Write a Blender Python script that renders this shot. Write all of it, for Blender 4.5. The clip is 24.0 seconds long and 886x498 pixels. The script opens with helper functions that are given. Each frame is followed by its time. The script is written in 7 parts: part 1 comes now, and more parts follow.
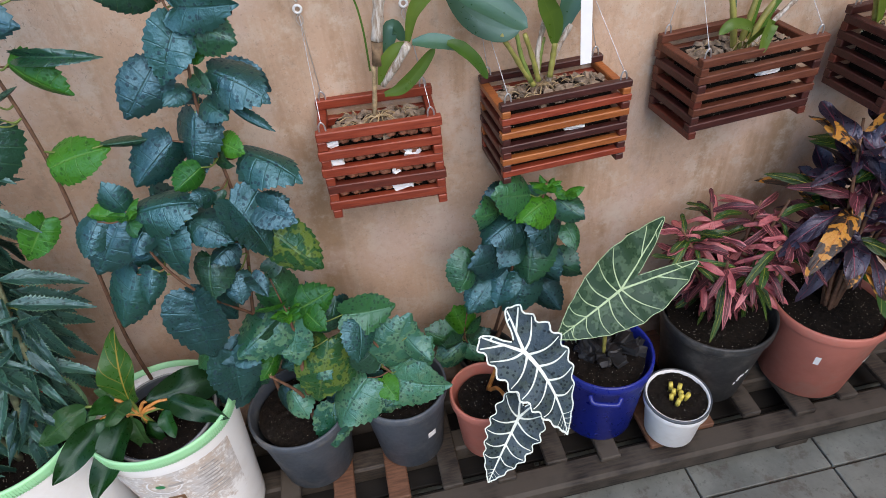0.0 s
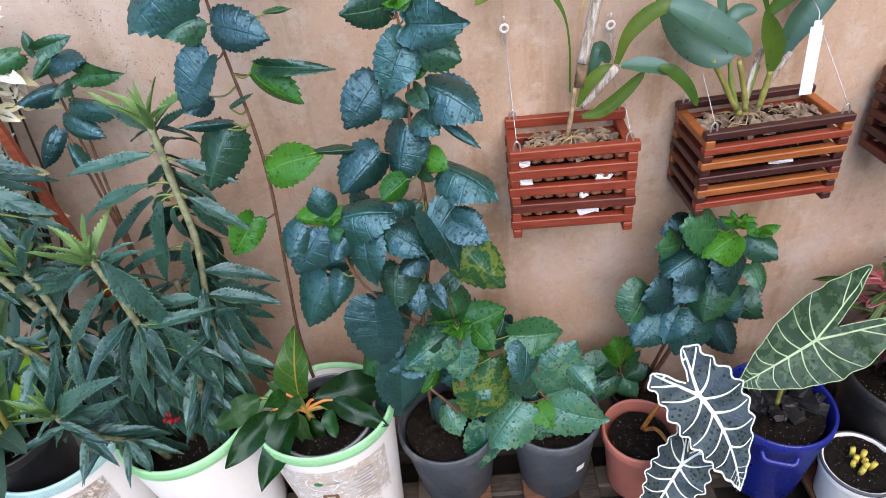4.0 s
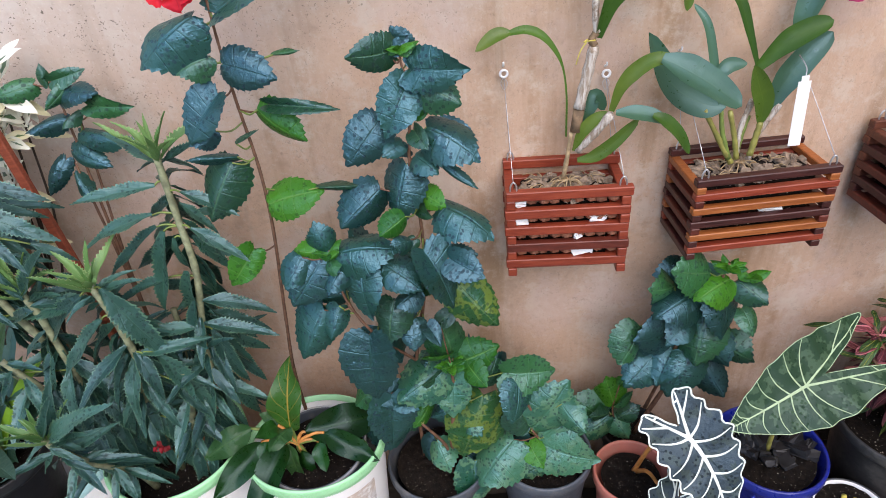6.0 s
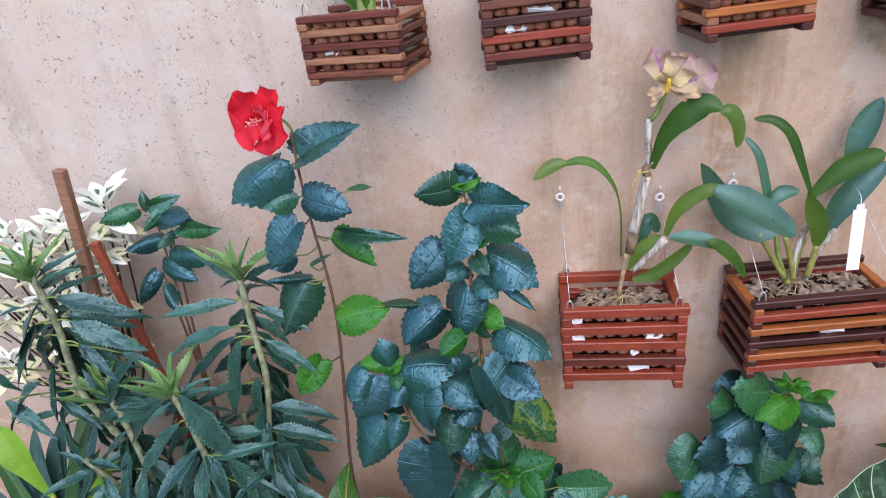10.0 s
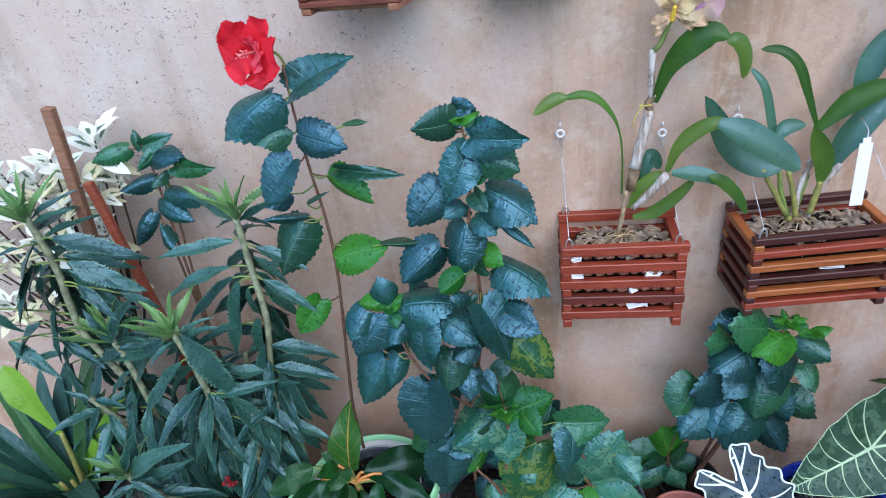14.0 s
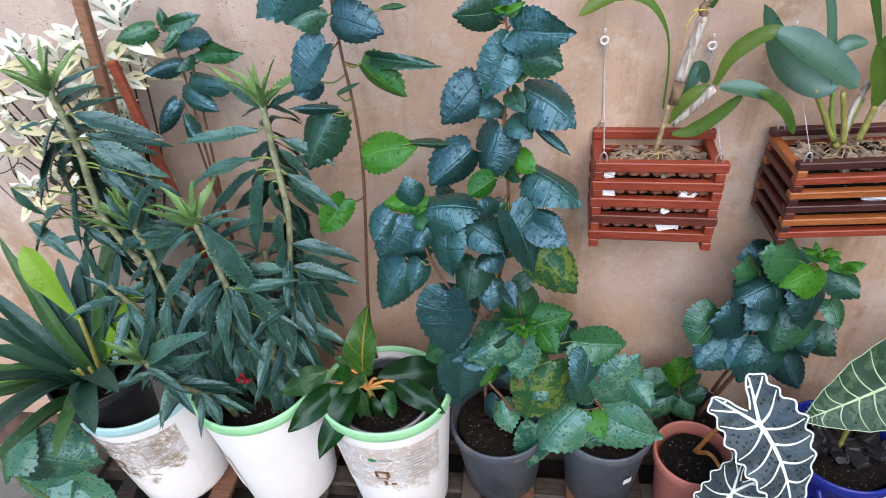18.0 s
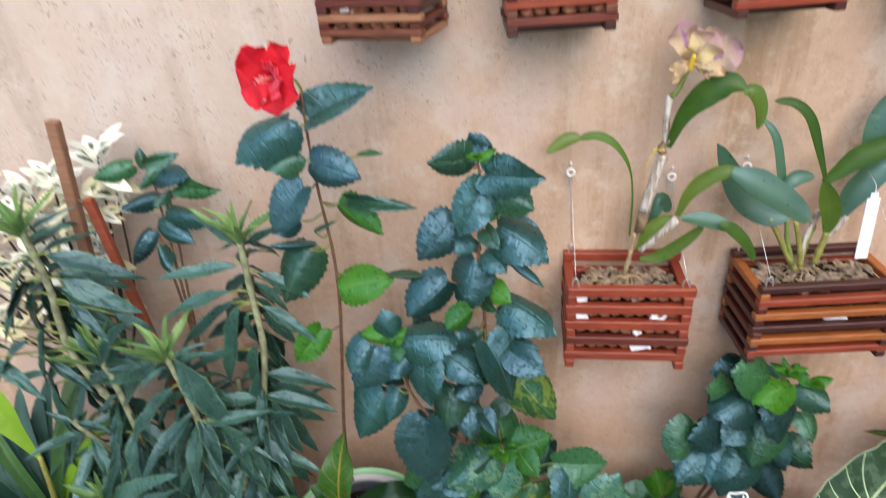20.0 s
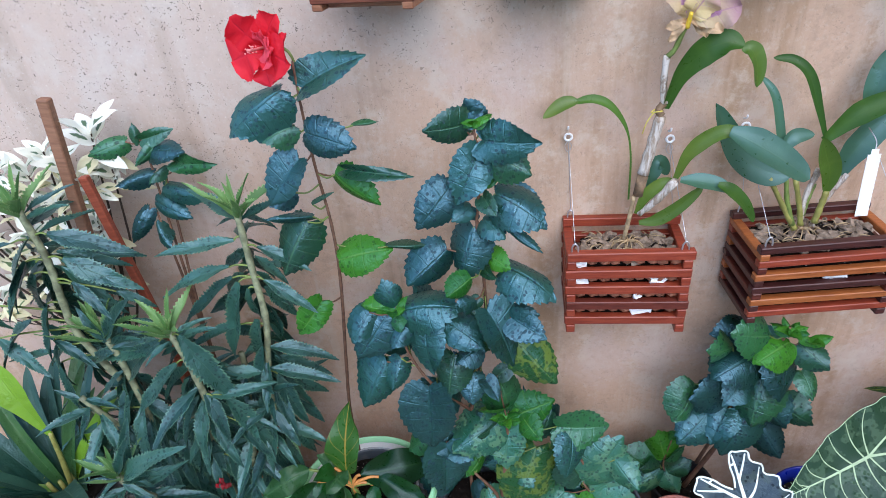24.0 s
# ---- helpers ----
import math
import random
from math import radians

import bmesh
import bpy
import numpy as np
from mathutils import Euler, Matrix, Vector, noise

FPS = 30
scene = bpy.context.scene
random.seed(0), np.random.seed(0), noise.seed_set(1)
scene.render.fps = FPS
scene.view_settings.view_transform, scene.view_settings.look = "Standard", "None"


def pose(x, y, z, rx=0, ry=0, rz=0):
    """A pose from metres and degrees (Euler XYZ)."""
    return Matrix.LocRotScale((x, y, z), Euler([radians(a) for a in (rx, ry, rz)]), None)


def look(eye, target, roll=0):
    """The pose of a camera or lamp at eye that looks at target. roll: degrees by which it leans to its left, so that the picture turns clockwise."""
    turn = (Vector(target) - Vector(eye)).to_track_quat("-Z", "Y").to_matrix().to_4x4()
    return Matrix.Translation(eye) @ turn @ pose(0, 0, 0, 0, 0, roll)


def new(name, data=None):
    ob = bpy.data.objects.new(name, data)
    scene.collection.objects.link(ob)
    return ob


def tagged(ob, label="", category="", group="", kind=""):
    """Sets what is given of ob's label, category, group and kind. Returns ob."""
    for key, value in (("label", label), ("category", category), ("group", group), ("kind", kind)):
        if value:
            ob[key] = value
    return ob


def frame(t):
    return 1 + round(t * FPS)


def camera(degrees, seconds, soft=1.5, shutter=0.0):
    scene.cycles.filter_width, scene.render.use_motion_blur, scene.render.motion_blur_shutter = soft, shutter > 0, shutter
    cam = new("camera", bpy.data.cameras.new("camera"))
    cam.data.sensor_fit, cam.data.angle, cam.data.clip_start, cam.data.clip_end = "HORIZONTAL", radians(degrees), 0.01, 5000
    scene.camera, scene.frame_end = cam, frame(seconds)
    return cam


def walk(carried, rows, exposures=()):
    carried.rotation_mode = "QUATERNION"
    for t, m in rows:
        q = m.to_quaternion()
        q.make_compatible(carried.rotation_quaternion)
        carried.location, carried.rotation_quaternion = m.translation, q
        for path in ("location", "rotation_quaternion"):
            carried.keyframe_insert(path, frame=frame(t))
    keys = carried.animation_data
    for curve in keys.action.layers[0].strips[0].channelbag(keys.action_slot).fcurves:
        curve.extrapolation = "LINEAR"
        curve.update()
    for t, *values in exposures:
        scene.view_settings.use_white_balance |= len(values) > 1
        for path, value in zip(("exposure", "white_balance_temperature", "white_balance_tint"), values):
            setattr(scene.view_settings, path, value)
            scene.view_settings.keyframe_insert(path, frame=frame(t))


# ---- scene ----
cam = camera(71.87, 24.0, 0.75, 0.5)
PATH = [
    (0.0, (0.4728, -1.1144, 1.5451), (0.5932, -0.2139, 0.7612), -6.05),
    (0.5, (0.4709, -1.1122, 1.5372), (0.5819, -0.2181, 0.7445), -6.81),
    (1.0, (0.4479, -1.1069, 1.5232), (0.5179, -0.2248, 0.7127), -7.39),
    (1.5, (0.4312, -1.1131, 1.5301), (0.4618, -0.2274, 0.7211), -7.99),
    (2.0, (0.3890, -1.1227, 1.5329), (0.3513, -0.2168, 0.7469), -8.88),
    (2.5, (0.3297, -1.1225, 1.5343), (0.2112, -0.2307, 0.7401), -9.77),
    (3.0, (0.3136, -1.1148, 1.5381), (0.1665, -0.2142, 0.7588), -10.32),
    (3.5, (0.3221, -1.0793, 1.5484), (0.2402, -0.1531, 0.7898), -9.88),
    (5.5, (0.3215, -1.0844, 1.5611), (0.2638, -0.1089, 0.8647), -6.43),
    (6.0, (0.3266, -1.0892, 1.5715), (0.2741, -0.1080, 0.8826), -6.29),
    (6.5, (0.3321, -1.0911, 1.5535), (0.2855, -0.1262, 0.8416), -7.15),
    (7.0, (0.3322, -1.0838, 1.5466), (0.2793, -0.1388, 0.8090), -7.60),
    (7.5, (0.3296, -1.0853, 1.5320), (0.2723, -0.1491, 0.7834), -6.75),
    (8.0, (0.3479, -1.0772, 1.6132), (0.2437, -0.0861, 0.9448), -10.17),
    (8.5, (0.3436, -1.0789, 1.6190), (0.2475, -0.0989, 0.9331), -11.36),
    (9.0, (0.3317, -1.0950, 1.6182), (0.2481, -0.0907, 0.9666), -5.60),
    (9.5, (0.3297, -1.1018, 1.6988), (0.2155, -0.0339, 1.1635), -6.13),
    (10.0, (0.3191, -1.0890, 1.6710), (0.1802, -0.0379, 1.1090), -7.81),
    (10.5, (0.3167, -1.0906, 1.6673), (0.1825, -0.0464, 1.0914), -7.81),
    (12.5, (0.3120, -1.0910, 1.6610), (0.1790, -0.0659, 1.0514), -6.63),
    (13.0, (0.3166, -1.0907, 1.6602), (0.1756, -0.0701, 1.0450), -8.04),
    (13.5, (0.3179, -1.0901, 1.6555), (0.1620, -0.0818, 1.0237), -8.08),
    (14.0, (0.3211, -1.0903, 1.6479), (0.1733, -0.0899, 1.0018), -8.59),
    (14.5, (0.3517, -1.0832, 1.6439), (0.2177, -0.0806, 0.9983), -11.01),
    (15.0, (0.3249, -1.0871, 1.6485), (0.1422, -0.0990, 0.9926), -13.20),
    (15.5, (0.3001, -1.1025, 1.6302), (0.1314, -0.1069, 0.9819), -10.01),
    (16.0, (0.3173, -1.0919, 1.6499), (0.1543, -0.0982, 0.9973), -9.85),
    (16.5, (0.3032, -1.1106, 1.6385), (0.1151, -0.1114, 1.0012), -9.28),
    (17.0, (0.2998, -1.0999, 1.6309), (0.1200, -0.1155, 0.9686), -8.11),
    (17.5, (0.2848, -1.1242, 1.5801), (0.0883, -0.1752, 0.8724), -6.53),
    (19.5, (0.2844, -1.0694, 1.5712), (0.2197, -0.1321, 0.8247), -3.72),
    (20.0, (0.2751, -1.0706, 1.6614), (0.1658, -0.0441, 1.0497), -4.78),
    (20.5, (0.2750, -1.0752, 1.7036), (0.1336, -0.0351, 1.1220), -8.48),
    (21.0, (0.2884, -1.0613, 1.7007), (0.1623, -0.0186, 1.1202), -7.88),
    (21.5, (0.2650, -1.0646, 1.6740), (0.1017, -0.0513, 1.0523), -8.01),
    (22.0, (0.2722, -1.0659, 1.6641), (0.1343, -0.0524, 1.0366), -7.82),
    (22.5, (0.2665, -1.0764, 1.6602), (0.1288, -0.0767, 1.0108), -7.95),
    (23.0, (0.2786, -1.0852, 1.6628), (0.1447, -0.0790, 1.0228), -8.11),
    (23.5, (0.2859, -1.0781, 1.6579), (0.1635, -0.0786, 1.0052), -7.09),
    (24.0, (0.2805, -1.0727, 1.6548), (0.1651, -0.0753, 0.9977), -6.58),
]
EXPOSURES = [(0, 1.16, 7200, 13), (3, 1.49, 7200, 16), (6, 1.38, 7200, 16), (7, 1.36, 7200, 17), (8, 1.53, 7600, 16), (9.2, 1.63, 7000, 16), (10, 1.38, 6600, 16), (13, 1.34, 6000, 11), (14, 1.35, 5850, 9), (15.5, 1.44, 6500, 12), (17, 1.41, 6650, 14), (20, 1.50, 7600, 13), (21, 1.34, 6400, 16), (22, 1.28, 6350, 12), (24, 1.38, 6250, 12)]
walk(cam, [(t, look(eye, target, roll)) for t, eye, target, roll in PATH], EXPOSURES)

# ---- light ----
world = bpy.data.worlds.new("sky")
scene.world = world
world.use_nodes = True
wt = world.node_tree
wt.nodes.clear()
sky = wt.nodes.new("ShaderNodeTexSky")
sky.sky_type, sky.sun_disc = "NISHITA", False
sky.sun_elevation, sky.sun_rotation = radians(47), radians(165)
sky.air_density, sky.dust_density, sky.ozone_density = 1.2, 0.2, 3.0
bg = wt.nodes.new("ShaderNodeBackground")
bg.inputs["Strength"].default_value = 0.13
wo = wt.nodes.new("ShaderNodeOutputWorld")
wt.links.new(sky.outputs[0], bg.inputs[0])
wt.links.new(bg.outputs[0], wo.inputs[0])
sun_data = bpy.data.lights.new("sun", "SUN")
sun_data.energy, sun_data.angle, sun_data.color = 1.35, radians(62), (1.0, 0.92, 0.84)
sun = new("sun", sun_data)
sun.matrix_world = look((1.0, -3.0, 4.3), (0.2, 0, 0.9))


# ---- materials ----
class Nodes:
    def __init__(self, name):
        self.m = bpy.data.materials.new(name)
        self.m.use_nodes = True
        self.t = self.m.node_tree
        self.b = self.t.nodes["Principled BSDF"]

    def put(self, sock, v):
        if isinstance(v, bpy.types.NodeSocket):
            self.t.links.new(v, sock)
        elif isinstance(v, (tuple, list)) and len(v) == 3 and sock.type == "RGBA":
            sock.default_value = (*v, 1)
        else:
            sock.default_value = v

    def node(self, kind, **ins):
        n = self.t.nodes.new(kind)
        for k, v in ins.items():
            self.put(n.inputs[k], v)
        return n

    def math(self, op, a, b=0.0, c=0.0):
        n = self.t.nodes.new("ShaderNodeMath")
        n.operation = op
        for i, v in enumerate((a, b, c)):
            self.put(n.inputs[i], v)
        return n.outputs[0]

    def mix(self, f, a, b, mode="MIX"):
        n = self.t.nodes.new("ShaderNodeMix")
        n.data_type, n.blend_type = "RGBA", mode
        self.put(n.inputs[0], f)
        self.put(n.inputs[6], a)
        self.put(n.inputs[7], b)
        return n.outputs[2]

    def step(self, x, lo, hi):
        n = self.t.nodes.new("ShaderNodeMapRange")
        n.interpolation_type = "SMOOTHSTEP"
        for i, v in enumerate((x, lo, hi)):
            self.put(n.inputs[i], v)
        return n.outputs[0]

    def coord(self, which="Object", scale=(1, 1, 1)):
        c = self.node("ShaderNodeTexCoord").outputs[which]
        m = self.node("ShaderNodeMapping", Vector=c, Scale=scale)
        return m.outputs[0]

    def noise(self, vec, scale, detail=4.0, rough=0.55):
        return self.node("ShaderNodeTexNoise", Vector=vec, Scale=scale, Detail=detail, Roughness=rough).outputs[0]

    def voronoi(self, vec, scale):
        return self.node("ShaderNodeTexVoronoi", Vector=vec, Scale=scale)

    def rnd(self):
        return self.node("ShaderNodeObjectInfo").outputs["Random"]

    def bump(self, h, strength=0.3, dist=0.002):
        n = self.node("ShaderNodeBump", Height=h, Strength=strength, Distance=dist)
        self.t.links.new(n.outputs[0], self.b.inputs["Normal"])

    def done(self, colour, rough=0.5, metal=0.0, spec=0.5):
        self.put(self.b.inputs["Base Color"], colour)
        self.put(self.b.inputs["Roughness"], rough)
        self.b.inputs["Metallic"].default_value = metal
        self.b.inputs["Specular IOR Level"].default_value = spec
        return self.m


def wall_material():
    n = Nodes("rough_plaster")
    p = n.coord()
    wob = n.node("ShaderNodeVectorMath")
    jit = n.node("ShaderNodeTexNoise", Vector=p, Scale=95.0, Detail=4.0)
    wob.operation = "MULTIPLY_ADD"
    n.put(wob.inputs[0], jit.outputs["Color"])
    wob.inputs[1].default_value = (0.030, 0.030, 0.030)
    n.put(wob.inputs[2], p)
    q = wob.outputs[0]
    big = n.noise(p, 1.7, 5, 0.6)
    streak = n.noise(n.coord("Object", (6.0, 1, 0.55)), 1.5, 5, 0.6)
    drip = n.noise(n.coord("Object", (16.0, 1, 0.8)), 1.3, 4, 0.6)
    mid = n.noise(p, 9, 6, 0.68)
    mott = n.noise(p, 62, 5, 0.75)
    fine = n.noise(p, 150, 4, 0.65)
    col = n.mix(n.step(big, 0.35, 0.65), (0.62, 0.42, 0.30), (0.546, 0.382, 0.281))
    col = n.mix(n.math("MULTIPLY", n.step(streak, 0.50, 0.64), 0.75), col, (0.386, 0.244, 0.143))
    col = n.mix(n.math("MULTIPLY", n.step(drip, 0.54, 0.70), 0.40), col, (0.622, 0.521, 0.428))
    col = n.mix(n.math("MULTIPLY", n.step(mid, 0.50, 0.62), 0.75), col, (0.647, 0.521, 0.42))
    col = n.mix(n.math("MULTIPLY", n.step(mid, 0.46, 0.36), 0.50), col, (0.42, 0.294, 0.21))
    rose = n.noise(p, 4.3, 5, 0.62)
    col = n.mix(n.math("MULTIPLY", n.step(rose, 0.50, 0.62), 0.55), col, (0.60, 0.45, 0.385))
    col = n.mix(n.math("MULTIPLY", n.step(n.noise(p, 3.1, 6, 0.7), 0.56, 0.66), 0.6), col, (0.66, 0.57, 0.49))
    col = n.mix(n.math("MULTIPLY", n.step(mott, 0.52, 0.64), 0.20), col, (0.689, 0.605, 0.521))
    col = n.mix(n.math("MULTIPLY", n.step(mott, 0.47, 0.36), 0.18), col, (0.286, 0.202, 0.147))
    # upper, weathered part is greyer
    z = n.node("ShaderNodeSeparateXYZ", Vector=n.coord()).outputs[2]
    x = n.node("ShaderNodeSeparateXYZ", Vector=n.coord()).outputs[0]
    z = n.math("MULTIPLY_ADD", x, -0.5, z)
    hi = n.step(n.math("ADD", z, n.math("MULTIPLY", n.math("SUBTRACT", mid, 0.5), 0.5)), 1.02, 1.55)
    col = n.mix(n.math("MULTIPLY", hi, 0.50), col, (0.50, 0.455, 0.43))
    grain = n.step(fine, 0.60, 0.72)
    col = n.mix(n.math("MULTIPLY", grain, n.math("MULTIPLY_ADD", hi, 0.35, 0.12)), col, (0.798, 0.748, 0.672))
    # open pits of uneven size, scattered in clusters
    pits = None
    for scale, gate, lo in ((52.0, 4.0, 0.72), (105.0, 8.0, 0.55), (190.0, 12.0, 0.40)):
        v = n.voronoi(q, scale)
        size = n.math("MULTIPLY", n.math("MAXIMUM", n.math("SUBTRACT", n.node("ShaderNodeSeparateColor", Color=v.outputs["Color"]).outputs[0], lo), 0.0), 0.62)
        hole = n.step(n.math("SUBTRACT", size, v.outputs["Distance"]), -0.02, 0.04)
        hole = n.math("MULTIPLY", hole, n.step(n.noise(p, gate, 3), 0.40, 0.55))
        pits = hole if pits is None else n.math("MAXIMUM", pits, hole)
    pits = n.math("MULTIPLY", pits, n.math("MULTIPLY_ADD", hi, 0.75, 0.25))
    col = n.mix(n.math("MULTIPLY", pits, 0.85), col, (0.134, 0.109, 0.0882))
    h = n.math("ADD", n.math("MULTIPLY", mid, 1.2), n.math("ADD", n.math("MULTIPLY", fine, 0.45), n.math("MULTIPLY", mott, 0.7)))
    n.bump(n.math("SUBTRACT", h, pits), 0.55, 0.004)
    return n.done(col, 0.88, spec=0.25)


def tile_material():
    n = Nodes("slate_tile")
    g = n.node("ShaderNodeNewGeometry").outputs["Position"]
    a = n.noise(g, 5, 5, 0.6)
    b = n.noise(g, 60, 4, 0.7)
    c = n.noise(g, 13, 5, 0.7)
    col = n.mix(n.step(a, 0.35, 0.7), (0.12, 0.128, 0.118), (0.23, 0.243, 0.22))
    col = n.mix(n.math("MULTIPLY", n.rnd(), 0.35), col, (0.13, 0.135, 0.12))
    col = n.mix(n.math("MULTIPLY", n.step(c, 0.52, 0.64), 0.55), col, (0.075, 0.055, 0.042))
    col = n.mix(n.math("MULTIPLY", n.step(n.noise(g, 3.3, 5, 0.7), 0.57, 0.68), 0.6), col, (0.24, 0.24, 0.225))
    col = n.mix(n.math("MULTIPLY", n.step(b, 0.55, 0.68), 0.4), col, (0.045, 0.045, 0.04))
    n.bump(n.math("ADD", a, n.math("ADD", n.math("MULTIPLY", c, 0.8), n.math("MULTIPLY", b, 0.3))), 0.45, 0.004)
    return n.done(col, n.math("MULTIPLY_ADD", c, 0.5, 0.25))


def plain(name, colour, rough=0.5, spread=0.25, scale=14.0, metal=0.0, bump=0.12, spec=0.5, dirt=None, dirt_amount=0.0):
    n = Nodes(name)
    g = n.node("ShaderNodeNewGeometry").outputs["Position"]
    a = n.noise(g, scale, 5, 0.6)
    b = n.noise(g, scale * 9, 3, 0.6)
    dark = tuple(c * (1 - spread) for c in colour)
    lite = tuple(min(1.0, c * (1 + spread)) for c in colour)
    col = n.mix(n.step(a, 0.3, 0.7), dark, lite)
    if dirt:
        col = n.mix(n.math("MULTIPLY", n.step(n.noise(g, scale * 1.7, 6, 0.7), 0.48, 0.66), dirt_amount), col, dirt)
    n.bump(n.math("ADD", a, n.math("MULTIPLY", b, 0.5)), bump, 0.002)
    return n.done(col, n.math("MULTIPLY_ADD", b, 0.25, rough - 0.12), metal, spec)


def wood(name, dark, lite, rough=0.45, vary=0.3, grey=None, spec=0.5):
    n = Nodes(name)
    g = n.coord("Object", (1.0, 1.0, 1.0))
    r = n.rnd()
    off = n.node("ShaderNodeVectorMath")
    n.put(off.inputs[0], g)
    cmb = n.node("ShaderNodeCombineXYZ", X=n.math("MULTIPLY", r, 7.0), Y=n.math("MULTIPLY", r, 3.0), Z=r)
    n.put(off.inputs[1], cmb.outputs[0])
    s = n.node("ShaderNodeMapping", Vector=off.outputs[0], Scale=(6, 60, 60))
    grain = n.noise(s.outputs[0], 3.0, 6, 0.65)
    wide = n.noise(off.outputs[0], 9.0, 3)
    col = n.mix(n.step(grain, 0.3, 0.72), dark, lite)
    col = n.mix(n.math("MULTIPLY", n.math("SUBTRACT", r, 0.0), vary), col, tuple(c * 0.55 for c in dark))
    col = n.mix(n.math("MULTIPLY", n.step(wide, 0.5, 0.7), 0.3), col, lite)
    if grey:
        col = n.mix(n.math("MULTIPLY", n.step(wide, 0.4, 0.62), 0.7), col, grey)
    n.bump(grain, 0.3, 0.0015)
    return n.done(col, n.math("MULTIPLY_ADD", grain, 0.3, rough - 0.15), spec=spec)


def leaf_material(name, dark, lite, vein, rough=0.32, nv=6.0, slant=2.2, vein_amt=0.55, margin=None, margin_w=0.0, centre=None, blotch=None, spec=0.6, tip=None, thin=0.18, spots=0.0, sheen=None, coat=0.0, crinkle=0.42, ior=1.45):
    n = Nodes(name)
    uv = n.node("ShaderNodeSeparateXYZ", Vector=n.node("ShaderNodeTexCoord").outputs["UV"])
    u, v = uv.outputs[0], uv.outputs[1]
    a = n.math("ABSOLUTE", n.math("MULTIPLY_ADD", u, 2.0, -1.0))
    g = n.node("ShaderNodeNewGeometry").outputs["Position"]
    big = n.noise(g, 22, 3)
    fine = n.noise(g, 260, 3)
    r = n.rnd()
    tone = n.math("ADD", n.math("MULTIPLY", big, 0.7), n.math("MULTIPLY_ADD", r, 0.75, -0.3))
    col = n.mix(n.step(tone, 0.1, 0.85), dark, lite)
    if centre:
        away = n.math("MULTIPLY_ADD", n.math("ABSOLUTE", n.math("SUBTRACT", v, 0.42)), 1.1, a)
        col = n.mix(n.step(n.math("ADD", away, n.math("MULTIPLY", n.math("SUBTRACT", n.noise(g, 60, 2), 0.5), 0.9)), 0.34, 0.20), col, centre)
    if blotch:
        col = n.mix(n.step(n.noise(g, 45, 2), 0.5, 0.56), col, blotch)
    if tip:
        col = n.mix(n.math("MULTIPLY", n.step(v, 0.4, 1.0), 0.6), col, tip)
    rib = n.step(a, 0.07, 0.02)
    ph = n.math("FRACT", n.math("SUBTRACT", n.math("MULTIPLY", v, nv), n.math("MULTIPLY", a, slant)))
    side = n.step(n.math("ABSOLUTE", n.math("SUBTRACT", ph, 0.5)), 0.055, 0.0)
    veins = n.math("MAXIMUM", rib, n.math("MULTIPLY", side, 0.6))
    col = n.mix(n.math("MULTIPLY", veins, vein_amt), col, vein)
    if margin:
        col = n.mix(n.step(n.math("ADD", a, n.math("MULTIPLY", n.math("SUBTRACT", n.noise(g, 70, 2), 0.5), 0.3)), 1.0 - margin_w, 1.0 - margin_w + 0.06), col, margin)
    cell = n.math("ABSOLUTE", n.math("SUBTRACT", ph, 0.5))
    n.bump(n.math("ADD", n.math("MULTIPLY", n.math("SUBTRACT", cell, veins), 0.8), n.math("MULTIPLY_ADD", n.noise(g, 85, 4), 2.2, n.math("MULTIPLY", fine, 0.5))), crinkle, 0.0026)
    wet = n.step(n.noise(g, 130, 2), 0.6, 0.66)
    rg = n.math("ADD", n.math("MULTIPLY", wet, -0.15), n.math("MULTIPLY_ADD", big, 0.25, rough - 0.05))
    # dark reflections in water drops, painted into the colour as dots
    if spots:
        sp = n.voronoi(g, 110)
        dot = n.math("MULTIPLY", n.step(sp.outputs["Distance"], 0.36, 0.28), n.step(n.noise(g, 45, 2), 0.43, 0.50))
        col = n.mix(n.math("MULTIPLY", dot, spots), col, tuple(c * 0.25 for c in dark))
        rg = n.math("ADD", rg, n.math("MULTIPLY", dot, 0.35))
    m = n.done(col, rg, spec=spec)
    n.b.inputs["IOR"].default_value = ior
    if sheen:
        n.b.inputs["Specular Tint"].default_value = (*sheen, 1)
        n.b.inputs["Coat Weight"].default_value = coat
        n.b.inputs["Coat Roughness"].default_value = 0.22
        n.b.inputs["Coat Tint"].default_value = (0.86, 0.95, 1.0, 1)
    if thin:
        t = n.node("ShaderNodeBsdfTranslucent", Color=n.mix(0.5, col, lite))
        mx = n.node("ShaderNodeMixShader", Fac=thin)
        n.t.links.new(n.b.outputs[0], mx.inputs[1])
        n.t.links.new(t.outputs[0], mx.inputs[2])
        n.t.links.new(mx.outputs[0], n.t.nodes["Material Output"].inputs[0])
    return m


def soil_material():
    n = Nodes("soil")
    g = n.node("ShaderNodeNewGeometry").outputs["Position"]
    a = n.noise(g, 90, 5, 0.7)
    v = n.voronoi(g, 160)
    speck = n.math("MULTIPLY", n.step(v.outputs["Distance"], 0.22, 0.15), n.step(n.noise(g, 210, 1), 0.53, 0.58))
    col = n.mix(n.step(a, 0.35, 0.7), (0.004, 0.003, 0.0025), (0.016, 0.011, 0.008))
    col = n.mix(speck, col, (0.6, 0.56, 0.48))
    n.bump(a, 0.8, 0.006)
    return n.done(col, 0.9, spec=0.2)


